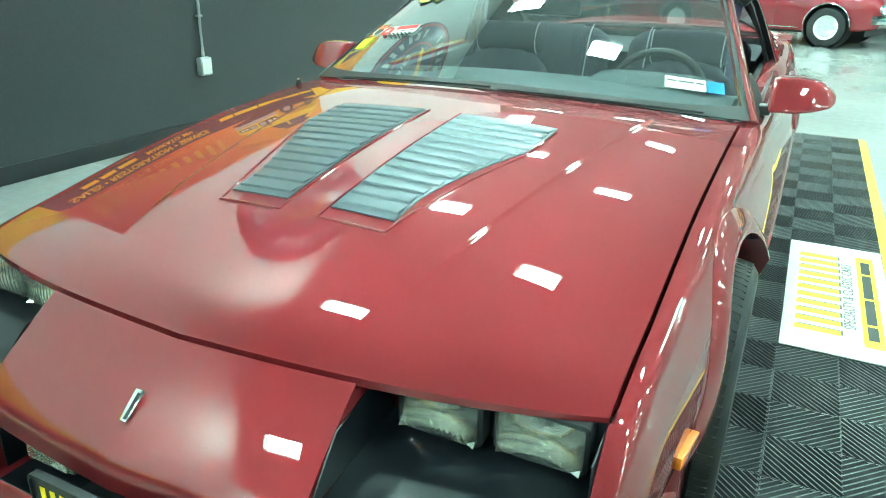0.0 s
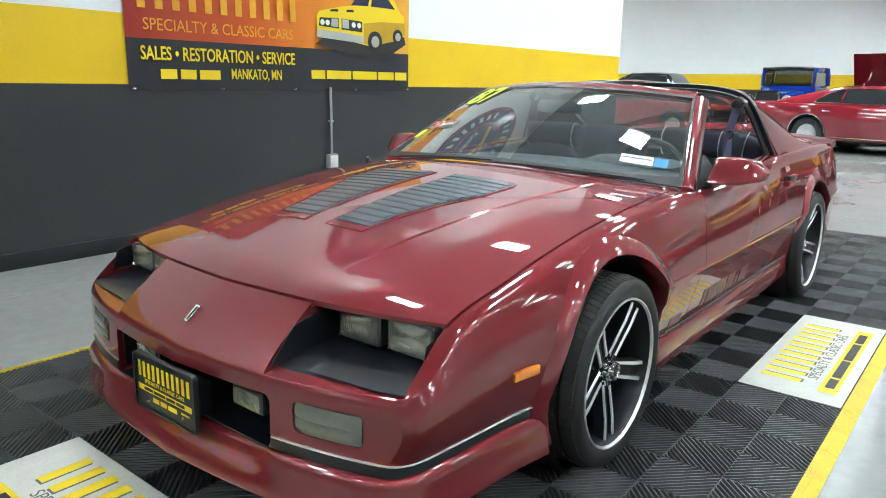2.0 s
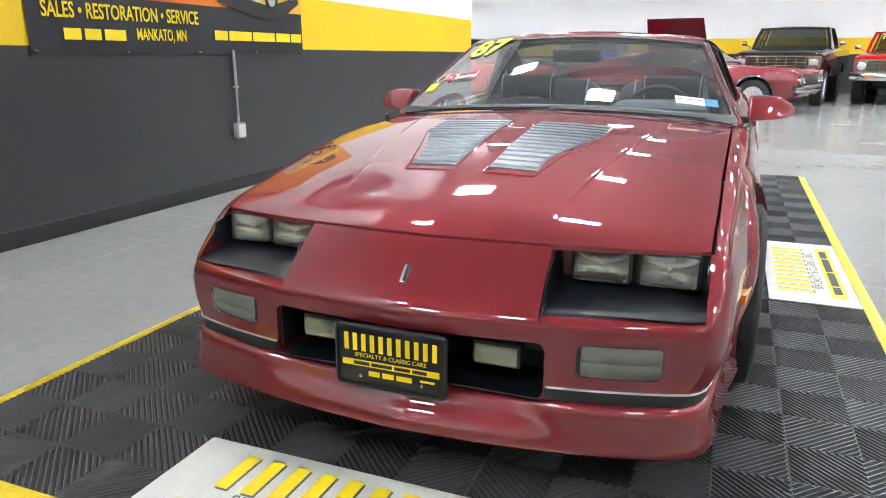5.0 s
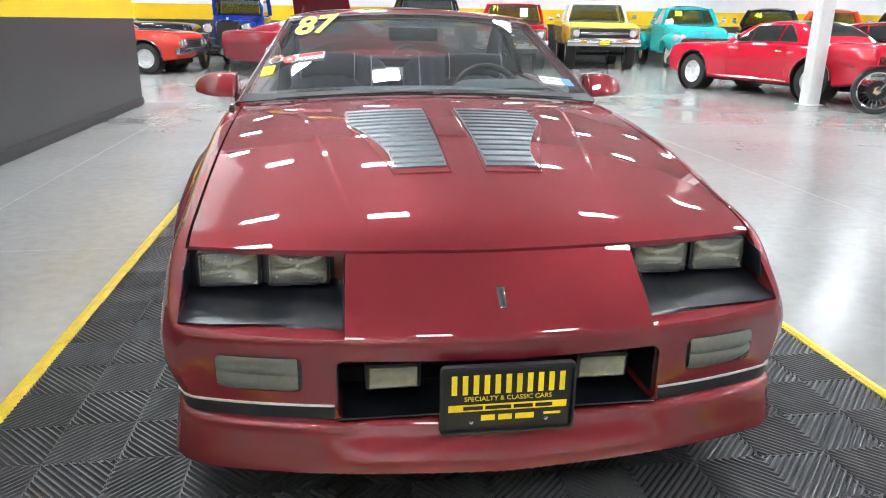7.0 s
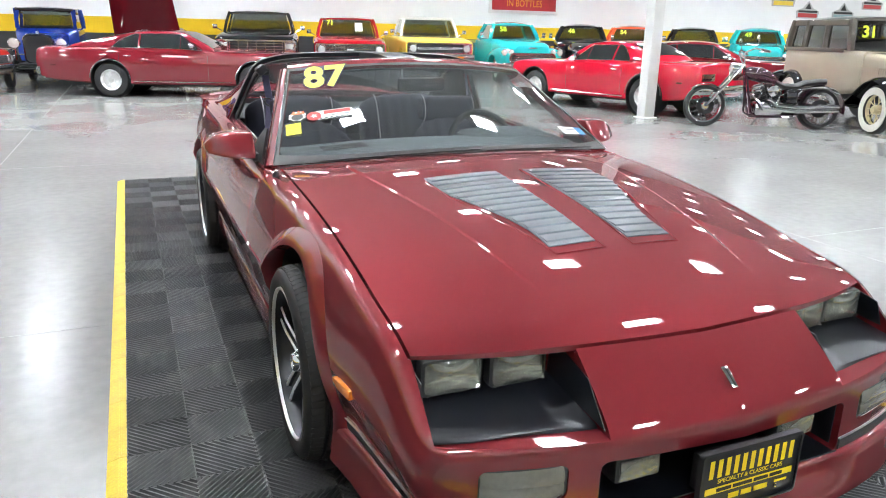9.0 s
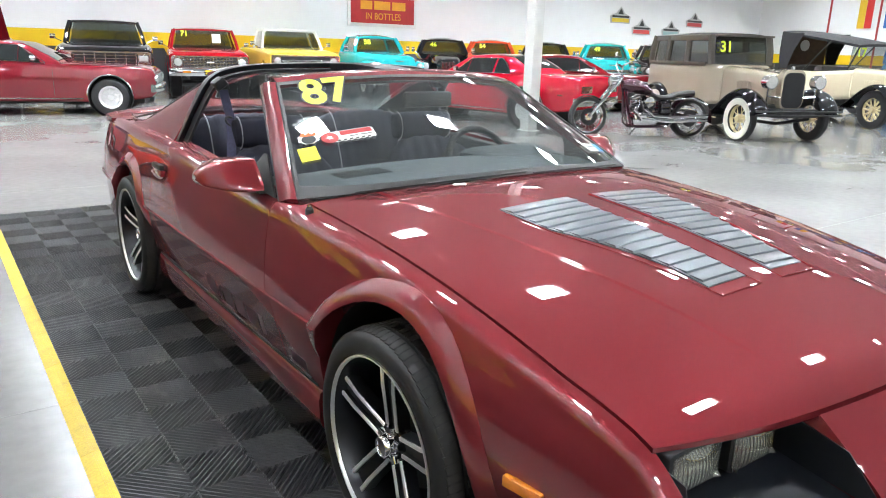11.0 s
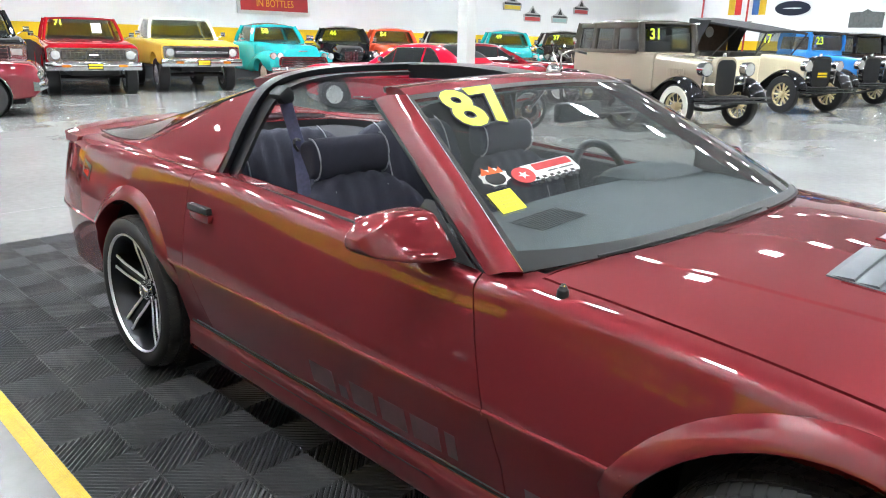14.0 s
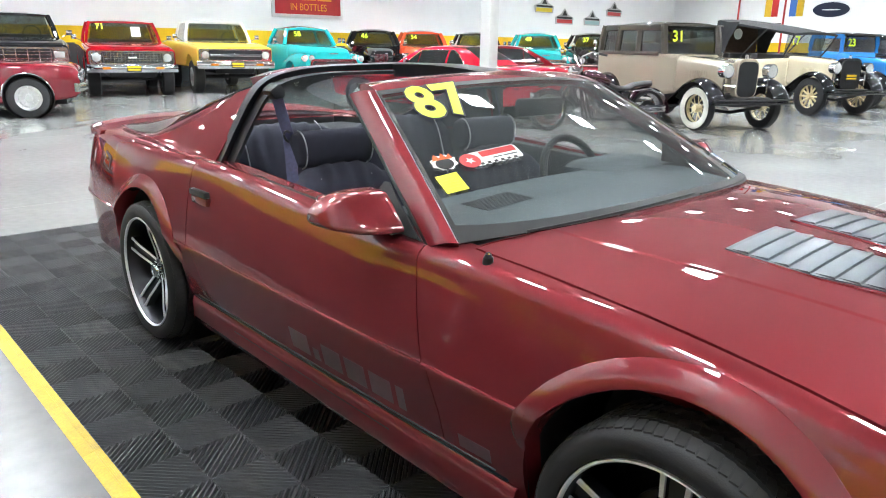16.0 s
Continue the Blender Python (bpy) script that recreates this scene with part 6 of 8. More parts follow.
def mat_sign(m, w=1.2):
    """A printed panel lying on the mats; its x runs along its long side."""
    s = thing("mat_sign", "white printed panel with yellow heading, lying on the mats", "floor sign", "panels on the mats", m)
    part("panel", prism(rounded(w - 0.01, 0.39, 0.008), "z", 0.0142, 0.0172), M_SIGNW, s)
    up = lambda x, y, z: Matrix.Translation((x, y, z))
    bars("heading_shadow", [0.042] * 11, 0.16, 0.04, up(0.008, 0.062, 0.0173), M_GREYPRINT, s, 0.0003)
    bars("heading", [0.042] * 11, 0.16, 0.04, up(0, 0.07, 0.0177), M_YELLOW, s, 0.0003)
    part("tagline", text_mesh("SPECIALTY & CLASSIC CARS", 0.06, up(0, -0.045, 0.0178), 0.0003, squeeze=0.95), M_GREYPRINT, s)
    bb = box(-0.48, 0.48, -0.155, -0.085, 0.0173, 0.0177)
    part("yellow_strip", bb, M_YELLOW, s)
    bars("strip_bar", [0.12, 0.24, 0.26, 0.15], 0.036, 0.022, up(0, -0.12, 0.0178), M_BLACKPRINT, s, 0.0003)
    return s


mat_sign(pose(1.2, 2.62, 0, 0, 0, 90))
mat_sign(pose(0.0, -0.18, 0, 0, 0, 0))


# ---- the other vehicles ----
M_TYRE2 = mat("old_tyre", (0.018, 0.018, 0.019), 0.6, var=0.25)
M_WHITEWALL = mat("whitewall", (0.72, 0.70, 0.62), 0.5)
M_CREAM = mat("cream_wood", (0.62, 0.52, 0.30), 0.45)
M_PANE = mat("car_glass", (0.42, 0.46, 0.465), 0.0, trans=1.0, var=0, coat=1, coat_rough=0.0)
# opaque panes on solid cabins; the dark inside is put into their colour
M_DARKPANE = mat("shaded_cabin_pane", (0.02, 0.023, 0.024), 0.04, coat=1, coat_rough=0.0, var=0.3, scale=4)
M_BLKPAINT = paint("black_paint", (0.010, 0.010, 0.012), 0.1)
M_LAMPFACE = mat("lamp_face", (0.75, 0.76, 0.74), 0.15, 0.5, coat=1, var=0.15, scale=60)
M_BRIGHT = mat("old_chrome", (0.66, 0.67, 0.69), 0.13, 1.0, var=0.1, scale=12)
M_TOP = mat("canvas_top", (0.02, 0.02, 0.022), 0.85, var=0.3, scale=20, bump=0.4, bscale=200)
M_VINYL = mat("dark_seat", (0.03, 0.028, 0.028), 0.6, var=0.2)


def place(x, y, facing):
    """Front axle at x, y on the floor; the front looks to the compass angle facing (0: towards -y)."""
    return pose(x, y, 0, 0, 0, facing)


WHEELS = {}


def far_wheel(parent, x, y, r, wd, rim="steel", wall=None):
    """A wheel standing on the floor: tyre with rim, and spokes where it has them."""
    key = (r, wd, rim)
    if key not in WHEELS:
        t = finish(lathe([(r * 0.62, -wd / 2), (r * 0.8, -wd / 2 - 0.008), (r * 0.95, -wd / 2 + 0.005), (r, -wd / 2 + 0.03), (r, wd / 2 - 0.03), (r * 0.95, wd / 2 - 0.005), (r * 0.8, wd / 2 + 0.008), (r * 0.62, wd / 2)], "x", 32, close=True), "tyre")
        t.materials.append(M_TYRE2)
        if rim in ("wire", "wood"):
            q = bmesh.new()
            for k in range(12):
                a = 2 * math.pi * k / 12
                sweep([(0.02 * (1 if k % 2 else -1), 0.06 * math.sin(a), 0.06 * math.cos(a)), (0, r * 0.66 * math.sin(a), r * 0.66 * math.cos(a))], 0.02 if rim == "wood" else 0.009, 6, q)
            lathe([(r * 0.6, -0.03), (r * 0.68, -0.035), (r * 0.68, 0.035), (r * 0.6, 0.03)], "x", 32, q, close=True)
            lathe([(0.001, 0.07), (0.05, 0.07), (0.07, 0.03), (0.07, -0.05), (0.001, -0.05)], "x", 16, q)
        else:
            q = lathe([(0.001, wd * 0.36), (r * 0.16, wd * 0.38), (r * 0.2, wd * 0.26), (r * 0.42, wd * 0.34), (r * 0.5, wd * 0.22), (r * 0.6, wd * 0.42), (r * 0.64, wd * 0.46), (r * 0.63, -wd * 0.4)], "x", 32)
            lathe([(0.001, -wd * 0.36), (r * 0.16, -wd * 0.38), (r * 0.2, -wd * 0.26), (r * 0.42, -wd * 0.34), (r * 0.5, -wd * 0.22), (r * 0.6, -wd * 0.42), (r * 0.64, -wd * 0.46)], "x", 32, q)
            for k in range(10):
                a = 2 * math.pi * k / 10
                for s in (1, -1):
                    sweep([(s * wd * 0.38, r * 0.2 * math.sin(a), r * 0.2 * math.cos(a)), (s * wd * 0.43, r * 0.6 * math.sin(a), r * 0.6 * math.cos(a))], r * 0.035, 5, q)
        qm = finish(q, "rim")
        qm.materials.append(M_CREAM if rim in ("wire", "wood") else M_ALLOY)
        ww = None
        if wall:
            ww = finish(lathe([(r * 0.62, wd / 2 + 0.004), (r * 0.66, wd / 2 + 0.012), (r * 0.9, wd / 2 + 0.012), (r * 0.92, wd / 2 - 0.01)], "x", 32), "whitewall")
            ww.materials.append(M_WHITEWALL)
        WHEELS[key] = (t, qm, ww)
    t, qm, ww = WHEELS[key]
    o = new("wheel", t)
    o.parent = parent
    o.matrix_basis = pose(x, y, r, 0, 0, 0 if x > 0 else 180)
    k = new("rim", qm)
    k.parent = o
    if ww:
        k = new("whitewall", ww)
        k.parent = o


def ring_of(y, hw, z0, z1, r=0.08, n=4, tuck=0.0):
    return [(x * (1 - (tuck if z < 0 else 0)), y, (z0 + z1) / 2 + z) for x, z in rounded(2 * hw, z1 - z0, min(r, hw * 0.9, (z1 - z0) * 0.49), n)]


def hull(stations, r=0.09):
    return rings([ring_of(y, hw, z0, z1, r) for y, hw, z0, z1 in stations])


def cut_arches(me, ys, r, xin, zc):
    bm = bmesh.new()
    for y in ys:
        for sg in (1, -1):
            lathe([(0.0001, xin * sg), (r, xin * sg), (r, 1.6 * sg), (0.0001, 1.6 * sg)], "x", 32, bm, (0, y, zc))
    out = carve(me, [(bm, "DIFFERENCE")])
    smooth(out, 30)
    return out


def hull_part(name, stations, material, parent, ys, r, xin, zc, round_r=0.09, label=""):
    me = cut_arches(finish(hull(stations, round_r), name), ys, r, xin, zc)
    me.materials.clear()
    me.materials.append(material)
    return part(name, me, material, parent, label)


def cabin(parent, base, top, material, roof_thick=0.05, pr=0.035, pillars=True, glass=True, roof_mat=None, crown=0.05, mids=()):
    """Roof on pillars with panes between. base and top: front-left, front-right, back-right, back-left corners."""
    B, Tp = [Vector(p) for p in base], [Vector(p) for p in top]
    g = []
    for i in range(7):
        row = []
        for j in range(7):
            u, v = i / 6, j / 6
            p = Tp[0].lerp(Tp[1], u).lerp(Tp[3].lerp(Tp[2], u), v)
            p.z += crown * (1 - (2 * u - 1) ** 2) ** 0.7 * (0.5 + 0.5 * (1 - (2 * v - 1) ** 2)) + 0.01
            row.append(p)
        g.append(row)
    part("roof", sheet(g, roof_thick), roof_mat or material, parent)
    for k in range(4):
        part("pillar", sweep([B[k], B[k].lerp(Tp[k], 0.5) + (B[k] - B[(k + 2) % 4]).normalized() * 0.02, Tp[k]], pr, 6), material, parent)
    for f in mids:
        for a, b in ((0, 3), (1, 2)):
            part("pillar", sweep([B[a].lerp(B[b], f), Tp[a].lerp(Tp[b], f)], pr, 6), material, parent)
    if glass:
        for a, b, nm in ((0, 1, "windscreen"), (1, 2, "side_window"), (2, 3, "rear_window"), (3, 0, "side_window")):
            o = part(nm, sheet([[B[a].lerp(B[b], u).lerp(Tp[a].lerp(Tp[b], u), v) for v in (0.03, 0.97)] for u in (0.04, 0.96)], 0.005), M_PANE, parent)
            o.visible_shadow = False


def number(parent, txt, m, size=0.24, bar=False):
    part("price_number", text_mesh(txt, size, m, 0.002, bold=0.006), M_LIME, parent, "lime-yellow number on the glass")


def facing_front(x, y, z, tilt=0.0):
    """Things drawn upright on a front that looks to -y."""
    return Matrix.Translation((x, y, z)) @ Matrix.Rotation(radians(90 - tilt), 4, "X")


def yellow_plate(parent, y, z):
    p = part("plate", box(-0.16, 0.16, y - 0.012, y, z - 0.07, z + 0.07, 0.004), M_BLACKPRINT, parent)
    part("plate_bar", box(-0.14, 0.14, y - 0.015, y - 0.0125, z + 0.005, z + 0.05), M_YELLOW, p)
    part("plate_bar", box(-0.14, 0.14, y - 0.015, y - 0.0125, z - 0.045, z - 0.015), M_YELLOW, p)


def round_lamp(parent, x, y, z, r=0.09, depth=0.06, ringmat=None):
    h = part("headlight", lathe([(0.001, depth), (r * 1.05, depth), (r * 1.12, 0.0), (r * 1.0, -0.012), (r * 0.95, 0.0)], "y", 20, centre=(x, y, z)), ringmat or M_BRIGHT, parent)
    part("lens", lathe([(0.001, -0.02), (r * 0.6, -0.014), (r * 0.94, 0.0), (r * 0.94, 0.01)], "y", 20, centre=(x, y, z)), M_LAMPFACE, h)


def square_pickup(m, col, label, num, lift=0.0, grille="egg", black_bumper=False, roofcol=None):
    """A boxy pickup of the 1970s seen from its front."""
    t = thing("pickup_truck", label, "pickup truck", "vehicles along the far wall", m)
    P2 = paint("truck_paint", col, 0.1)
    L = lift
    hull_part("body", [(-0.80, 0.86, 0.66 + L, 1.02 + L), (-0.76, 0.95, 0.60 + L, 1.06 + L), (-0.3, 0.985, 0.56 + L, 1.10 + L), (0.95, 1.0, 0.52 + L, 1.17 + L), (2.3, 1.0, 0.52 + L, 1.19 + L), (4.2, 0.99, 0.58 + L, 1.19 + L), (4.25, 0.95, 0.60 + L, 1.17 + L)], P2, t, (0.0, 2.95), 0.44, 0.6, 0.42 + L)
    part("hood", hull([(-0.78, 0.80, 0.98 + L, 1.055 + L), (-0.7, 0.86, 0.98 + L, 1.09 + L), (0.3, 0.90, 1.0 + L, 1.16 + L), (0.9, 0.88, 1.0 + L, 1.19 + L)], 0.04), P2, t)
    cabin(t, [(-0.86, 0.88, 1.17 + L), (0.86, 0.88, 1.17 + L), (0.88, 2.15, 1.19 + L), (-0.88, 2.15, 1.19 + L)], [(-0.73, 1.18, 1.66 + L), (0.73, 1.18, 1.66 + L), (0.74, 2.08, 1.67 + L), (-0.74, 2.08, 1.67 + L)], roofcol or P2, 0.05, 0.04, roof_mat=roofcol)
    part("steering_wheel", lathe([(0.16, -0.012), (0.185, -0.012), (0.185, 0.012), (0.16, 0.012)], "y", 24, centre=(0.38, 1.35, 1.27 + L), close=True), M_BLACK, t)
    part("bench", box(-0.8, 0.8, 1.8, 2.05, 0.9 + L, 1.27 + L, 0.06), M_VINYL, t)
    gm = M_BRIGHT
    part("grille_surround", prism([(x, 0.86 + L + z) for x, z in rounded(1.84, 0.30, 0.05)], "y", -0.835, -0.74), gm, t)
    part("grille_well", prism([(x, 0.86 + L + z) for x, z in rounded(1.3 if grille != "bar" else 1.34, 0.235, 0.03)], "y", -0.839, -0.80), M_BLACK, t)
    if grille == "egg":
        for k in range(6):
            part("grille_bar", box(-0.63, 0.63, -0.852, -0.838, 0.757 + L + k * 0.038, 0.769 + L + k * 0.038), gm, t)
        part("badge", prism([(-0.09, 0.845 + L), (0.09, 0.845 + L), (0.09, 0.875 + L), (-0.09, 0.875 + L)], "y", -0.866, -0.852, bevel=0.004), M_WHITE, t)
        for k in range(17):
            part("grille_bar", box(-0.624 + k * 0.077, -0.612 + k * 0.077, -0.849, -0.838, 0.75 + L, 0.97 + L), gm, t)
    elif grille == "wide":
        for k in range(3):
            part("grille_bar", box(-0.62, 0.62, -0.85, -0.838, 0.79 + L + k * 0.068, 0.80 + L + k * 0.068), gm, t)
        for k in range(7):
            part("grille_bar", box(-0.62 + k * 0.204, -0.605 + k * 0.204, -0.851, -0.838, 0.75 + L, 0.97 + L), gm, t)
    else:
        part("grille_bar", box(-0.64, 0.64, -0.858, -0.838, 0.825 + L, 0.895 + L, 0.01), gm, t)
        part("grille_bar", box(-0.6, 0.6, -0.861, -0.858, 0.853 + L, 0.867 + L), M_BLACK, t)
    for x in (-0.76, 0.76):
        if grille == "wide":
            h = part("headlight", box(x - 0.10, x + 0.10, -0.85, -0.82, 0.80 + L, 0.94 + L, 0.006), M_BRIGHT, t)
            part("lens", box(x - 0.09, x + 0.09, -0.858, -0.85, 0.81 + L, 0.93 + L, 0.004), M_LAMPFACE, h)
        else:
            round_lamp(t, x, -0.842, 0.86 + L, 0.095)
        part("side_mirror", box(x * 1.45 - 0.06, x * 1.45 + 0.06, 1.02, 1.05, 1.25 + L, 1.36 + L, 0.01), M_BRIGHT, t)
        part("mirror_arm", sweep([(x * 1.22, 1.04, 1.2 + L), (x * 1.42, 1.04, 1.28 + L)], 0.012, 6), M_BRIGHT, t)
        part("turn_light", box(x * 0.75 - 0.09, x * 0.75 + 0.09, -0.965, -0.94, 0.60 + L, 0.655 + L, 0.006), M_AMBER, t)
    part("bumper", rings([[(x, -0.95 + 0.09 * (abs(x) / 0.98) ** 3 + o, z + L) for o, z in ((0, 0.53), (-0.015, 0.56), (-0.015, 0.68), (0, 0.71), (0.05, 0.71), (0.05, 0.53))] for x in np.linspace(-0.98, 0.98, 13)]), M_SATIN if black_bumper else M_BRIGHT, t)
    yellow_plate(t, -0.967, 0.62 + L)
    part("axle", sweep([(-0.75, 0, 0.40), (0.75, 0, 0.40)], 0.05, 8), M_DARKMETAL, t)
    part("chassis", box(-0.5, 0.5, -0.7, 4.0, 0.42 + L * 0.8, 0.60 + L, 0.02), M_DARKMETAL, t)
    for y in (0.0, 2.95):
        for x in (-0.82, 0.82):
            far_wheel(t, x, y, 0.39 + L * 0.15, 0.27)
    part("wiper", sweep([(-0.5, 0.93, 1.22 + L), (-0.05, 0.96, 1.25 + L)], 0.008, 5), M_BLACK, t)
    part("wiper", sweep([(0.1, 0.93, 1.22 + L), (0.55, 0.96, 1.25 + L)], 0.008, 5), M_BLACK, t)
    if num:
        number(t, num, facing_front(-0.5, 1.07, 1.56 + L, 30), 0.2)
        part("paper_sheet", box(0.2, 0.42, -0.002, 0.0, -0.14, 0.14), M_WHITE, t).matrix_basis = facing_front(0, 1.0, 1.45 + L, 0) @ Matrix.Rotation(radians(-90), 4, "X") @ Matrix.Rotation(radians(-34), 4, "X")
    return t


def round_pickup(m, col, label, num, hood_w=0.62, chrome=True, r=0.38, tall=0.0):
    """A rounded pickup of the 1940s or 50s with bulging fenders."""
    t = thing("pickup_truck", label, "pickup truck", "vehicles along the far wall", m)
    P2 = paint("truck_paint", col, 0.05)
    part("body", hull([(0.75, 0.80, 0.45, 1.20), (1.0, 0.88, 0.42, 1.24 + tall), (2.2, 0.88, 0.42, 1.26 + tall), (2.3, 0.84, 0.5, 1.2), (4.1, 0.82, 0.55, 1.16)], 0.12), P2, t)
    part("hood", hull([(-0.74, hood_w * 0.62, 0.74, 0.99), (-0.70, hood_w * 0.82, 0.72, 1.06), (-0.5, hood_w, 0.7, 1.13), (0.2, hood_w * 1.12, 0.7, 1.20 + tall), (0.86, hood_w * 1.2, 0.7, 1.24 + tall)], 0.2), P2, t)
    for sg in (1, -1):
        rows = []
        for y, hw, z0, z1, cx in ((-0.74, 0.12, 0.56, 0.86, 0.72), (-0.66, 0.2, 0.5, 0.97, 0.74), (-0.35, 0.25, 0.46, 1.02, 0.76), (0.1, 0.25, 0.44, 1.0, 0.76), (0.55, 0.19, 0.42, 0.86, 0.8), (0.85, 0.12, 0.4, 0.62, 0.84)):
            rows.append([(sg * cx + x, y, (z0 + z1) / 2 + z) for x, z in rounded(2 * hw, z1 - z0, min(hw, (z1 - z0) / 2) * 0.9)])
        me = cut_arches(finish(rings(rows), "fender"), (0.02,), r + 0.03, 0.62, r)
        me.materials.clear()
        me.materials.append(P2)
        part("fender", me, P2, t)
        part("rear_fender", hull([(2.5, 0.06, 0.45, 0.7), (2.75, 0.12, 0.4, 0.95), (3.1, 0.13, 0.4, 1.0), (3.45, 0.12, 0.4, 0.9), (3.7, 0.06, 0.45, 0.65)], 0.06), P2, t).location = (sg * 0.86, 0, 0)
        for x in ((0.66, 0.86) if chrome else (0.76,)):
            round_lamp(t, sg * x, -0.735, 0.87, 0.085)
        part("side_mirror", box(sg * 0.98, sg * 1.09, 1.02, 1.05, 1.28, 1.44, 0.01), M_BRIGHT, t)
        part("mirror_arm", sweep([(sg * 0.86, 1.04, 1.22), (sg * 1.0, 1.04, 1.32)], 0.01, 6), M_BRIGHT, t)
        for y in (0.02, 3.05):
            far_wheel(t, sg * 0.76, y, r, 0.2)
    cabin(t, [(-0.80, 0.90, 1.22 + tall), (0.80, 0.90, 1.22 + tall), (0.82, 2.1, 1.24 + tall), (-0.82, 2.1, 1.24 + tall)], [(-0.62, 1.12, 1.66 + tall), (0.62, 1.12, 1.66 + tall), (0.62, 2.0, 1.68 + tall), (-0.62, 2.0, 1.68 + tall)], P2, 0.07, 0.06, crown=0.09)
    part("bench", box(-0.7, 0.7, 1.75, 2.0, 0.9, 1.3, 0.06), M_VINYL, t)
    if chrome:
        part("grille_surround", prism([(x, 0.70 + z) for x, z in rounded(1.46, 0.32, 0.13)], "y", -0.785, -0.6), M_BRIGHT, t)
        part("grille_well", prism([(x, 0.70 + z) for x, z in rounded(1.32, 0.22, 0.09)], "y", -0.79, -0.6), M_BLACK, t)
        for k in range(4):
            part("grille_bar", prism([(x, 0.615 + k * 0.057 + z) for x, z in rounded(1.4 - 0.1 * k, 0.03, 0.012)], "y", -0.82, -0.785), M_BRIGHT, t)
        part("badge", box(-0.13, 0.13, -0.76, -0.72, 0.985, 1.02, 0.01), M_BRIGHT, t)
    else:
        for k in range(9):
            part("grille_bar", box(-0.2 + k * 0.046, -0.18 + k * 0.046, -0.765, -0.735, 0.62, 0.98), M_BRIGHT, t)
    part("bumper", rings([[(x, -0.92 + 0.1 * (abs(x) / 0.95) ** 3 + o, z) for o, z in ((0, 0.42), (-0.02, 0.46), (-0.02, 0.54), (0, 0.58), (0.04, 0.58), (0.04, 0.42))] for x in np.linspace(-0.95, 0.95, 13)]), M_BRIGHT, t)
    yellow_plate(t, -0.95, 0.50)
    if num:
        number(t, num, facing_front(-0.34, 1.02, 1.53 + tall, 28), 0.22)
    return t


def hardtop(m, col, label, front, rear, wb, hw, hood, belt, deck, cowl, roof, tail, roof_z, quarter, hoodup=False, metal=0.15, r=0.335, stripe=None):
    """A two-door car lofted from its side line. Front axle at y 0, rear axle at wb.
    cowl: foot of the windscreen, roof: front and back of the roof, tail: foot of the rear glass, quarter: back of the side windows."""
    t = thing("coupe_car", label, "car", "vehicles along the far wall", m)
    P2 = paint("car_paint", col, metal)
    top = curve([front, front + 0.05, front + 0.25, 0.1, cowl, wb * 0.62, wb - 0.1, tail, rear - 0.12, rear - 0.03, rear], [hood - 0.14, hood - 0.06, hood - 0.015, hood + 0.01, belt - 0.02, belt - 0.012, belt + 0.012, deck, deck - 0.005, deck - 0.04, deck - 0.12])
    wide = curve([front, front + 0.06, front + 0.4, 0.4, wb * 0.5, wb, rear - 0.5, rear - 0.06, rear], [hw * 0.86, hw * 0.92, hw * 0.97, hw * 0.99, hw * 0.985, hw, hw * 0.97, hw * 0.92, hw * 0.87])
    low = curve([front, front + 0.1, 0.5, wb - 0.4, rear - 0.1, rear], [0.42, 0.33, 0.25, 0.25, 0.36, 0.44])
    rows = []
    for y in sorted(set([front, front + 0.03, front + 0.08, rear - 0.08, rear - 0.03, rear] + [float(v) for v in np.linspace(front + 0.15, rear - 0.15, 26)])):
        w, z1, z0 = wide(y), top(y), low(y)
        zm = z0 + (z1 - z0) * 0.58
        half = [(0.0, z1 + 0.02), (w * 0.45, z1 + 0.016), (w * 0.75, z1 + 0.004), (w * 0.90, z1 - 0.012), (w * 0.95, z1 - 0.035), (w * 0.972, z1 - 0.09), (w * 0.992, zm + 0.05), (w, zm), (w * 0.992, zm - 0.04), (w * 0.975, z0 + (zm - z0) * 0.45), (w * 0.95, z0 + 0.03), (w * 0.90, z0), (0.0, z0)]
        rows.append([(x, y, z) for x, z in half] + [(-x, y, z) for x, z in half[-2:0:-1]])
    me = cut_arches(finish(rings(rows), "body"), (0.0, wb), r + 0.055, hw - 0.30, r + 0.02)
    me.materials.clear()
    me.materials.append(P2)
    part("body", me, P2, t)
    zt = curve([cowl, cowl + 0.06, (cowl + roof[0]) / 2, roof[0], (roof[0] + roof[1]) / 2, roof[1], (roof[1] + tail) / 2, tail - 0.06, tail], [belt, belt + 0.05, (belt + roof_z) / 2 + 0.02, roof_z - 0.015, roof_z + 0.012, roof_z - 0.015, (deck + roof_z) / 2 + 0.025, deck + 0.03, deck - 0.01])
    wt = lambda y: hw * (0.66 + 0.21 * max(0.0, 1 - (zt(y) - belt) / (roof_z - belt)))
    wbelt = lambda y: hw * (0.915 - 0.06 * max(0, (y - quarter) / (tail - quarter)))

    def side(y, k, sg, out=0.0):
        a, z0 = wbelt(y), top(y) - 0.03
        x = a + (wt(y) - a) * k + 0.022 * 4 * k * (1 - k)
        return Vector((sg * (x + out), y, z0 + (zt(y) - 0.035 - z0) * k + out * 0.4))

    def over(u, y, out=0.0):
        return Vector((wt(y) * u, y, zt(y) - 0.035 * abs(u) ** 3 + out))
    rows = []
    for y in np.linspace(cowl, tail, 30):
        y = float(y)
        right = [side(y, k / 6, 1) for k in range(7)]
        roofp = [over(u, y) for u in (0.9, 0.6, 0.3, 0, -0.3, -0.6, -0.9)]
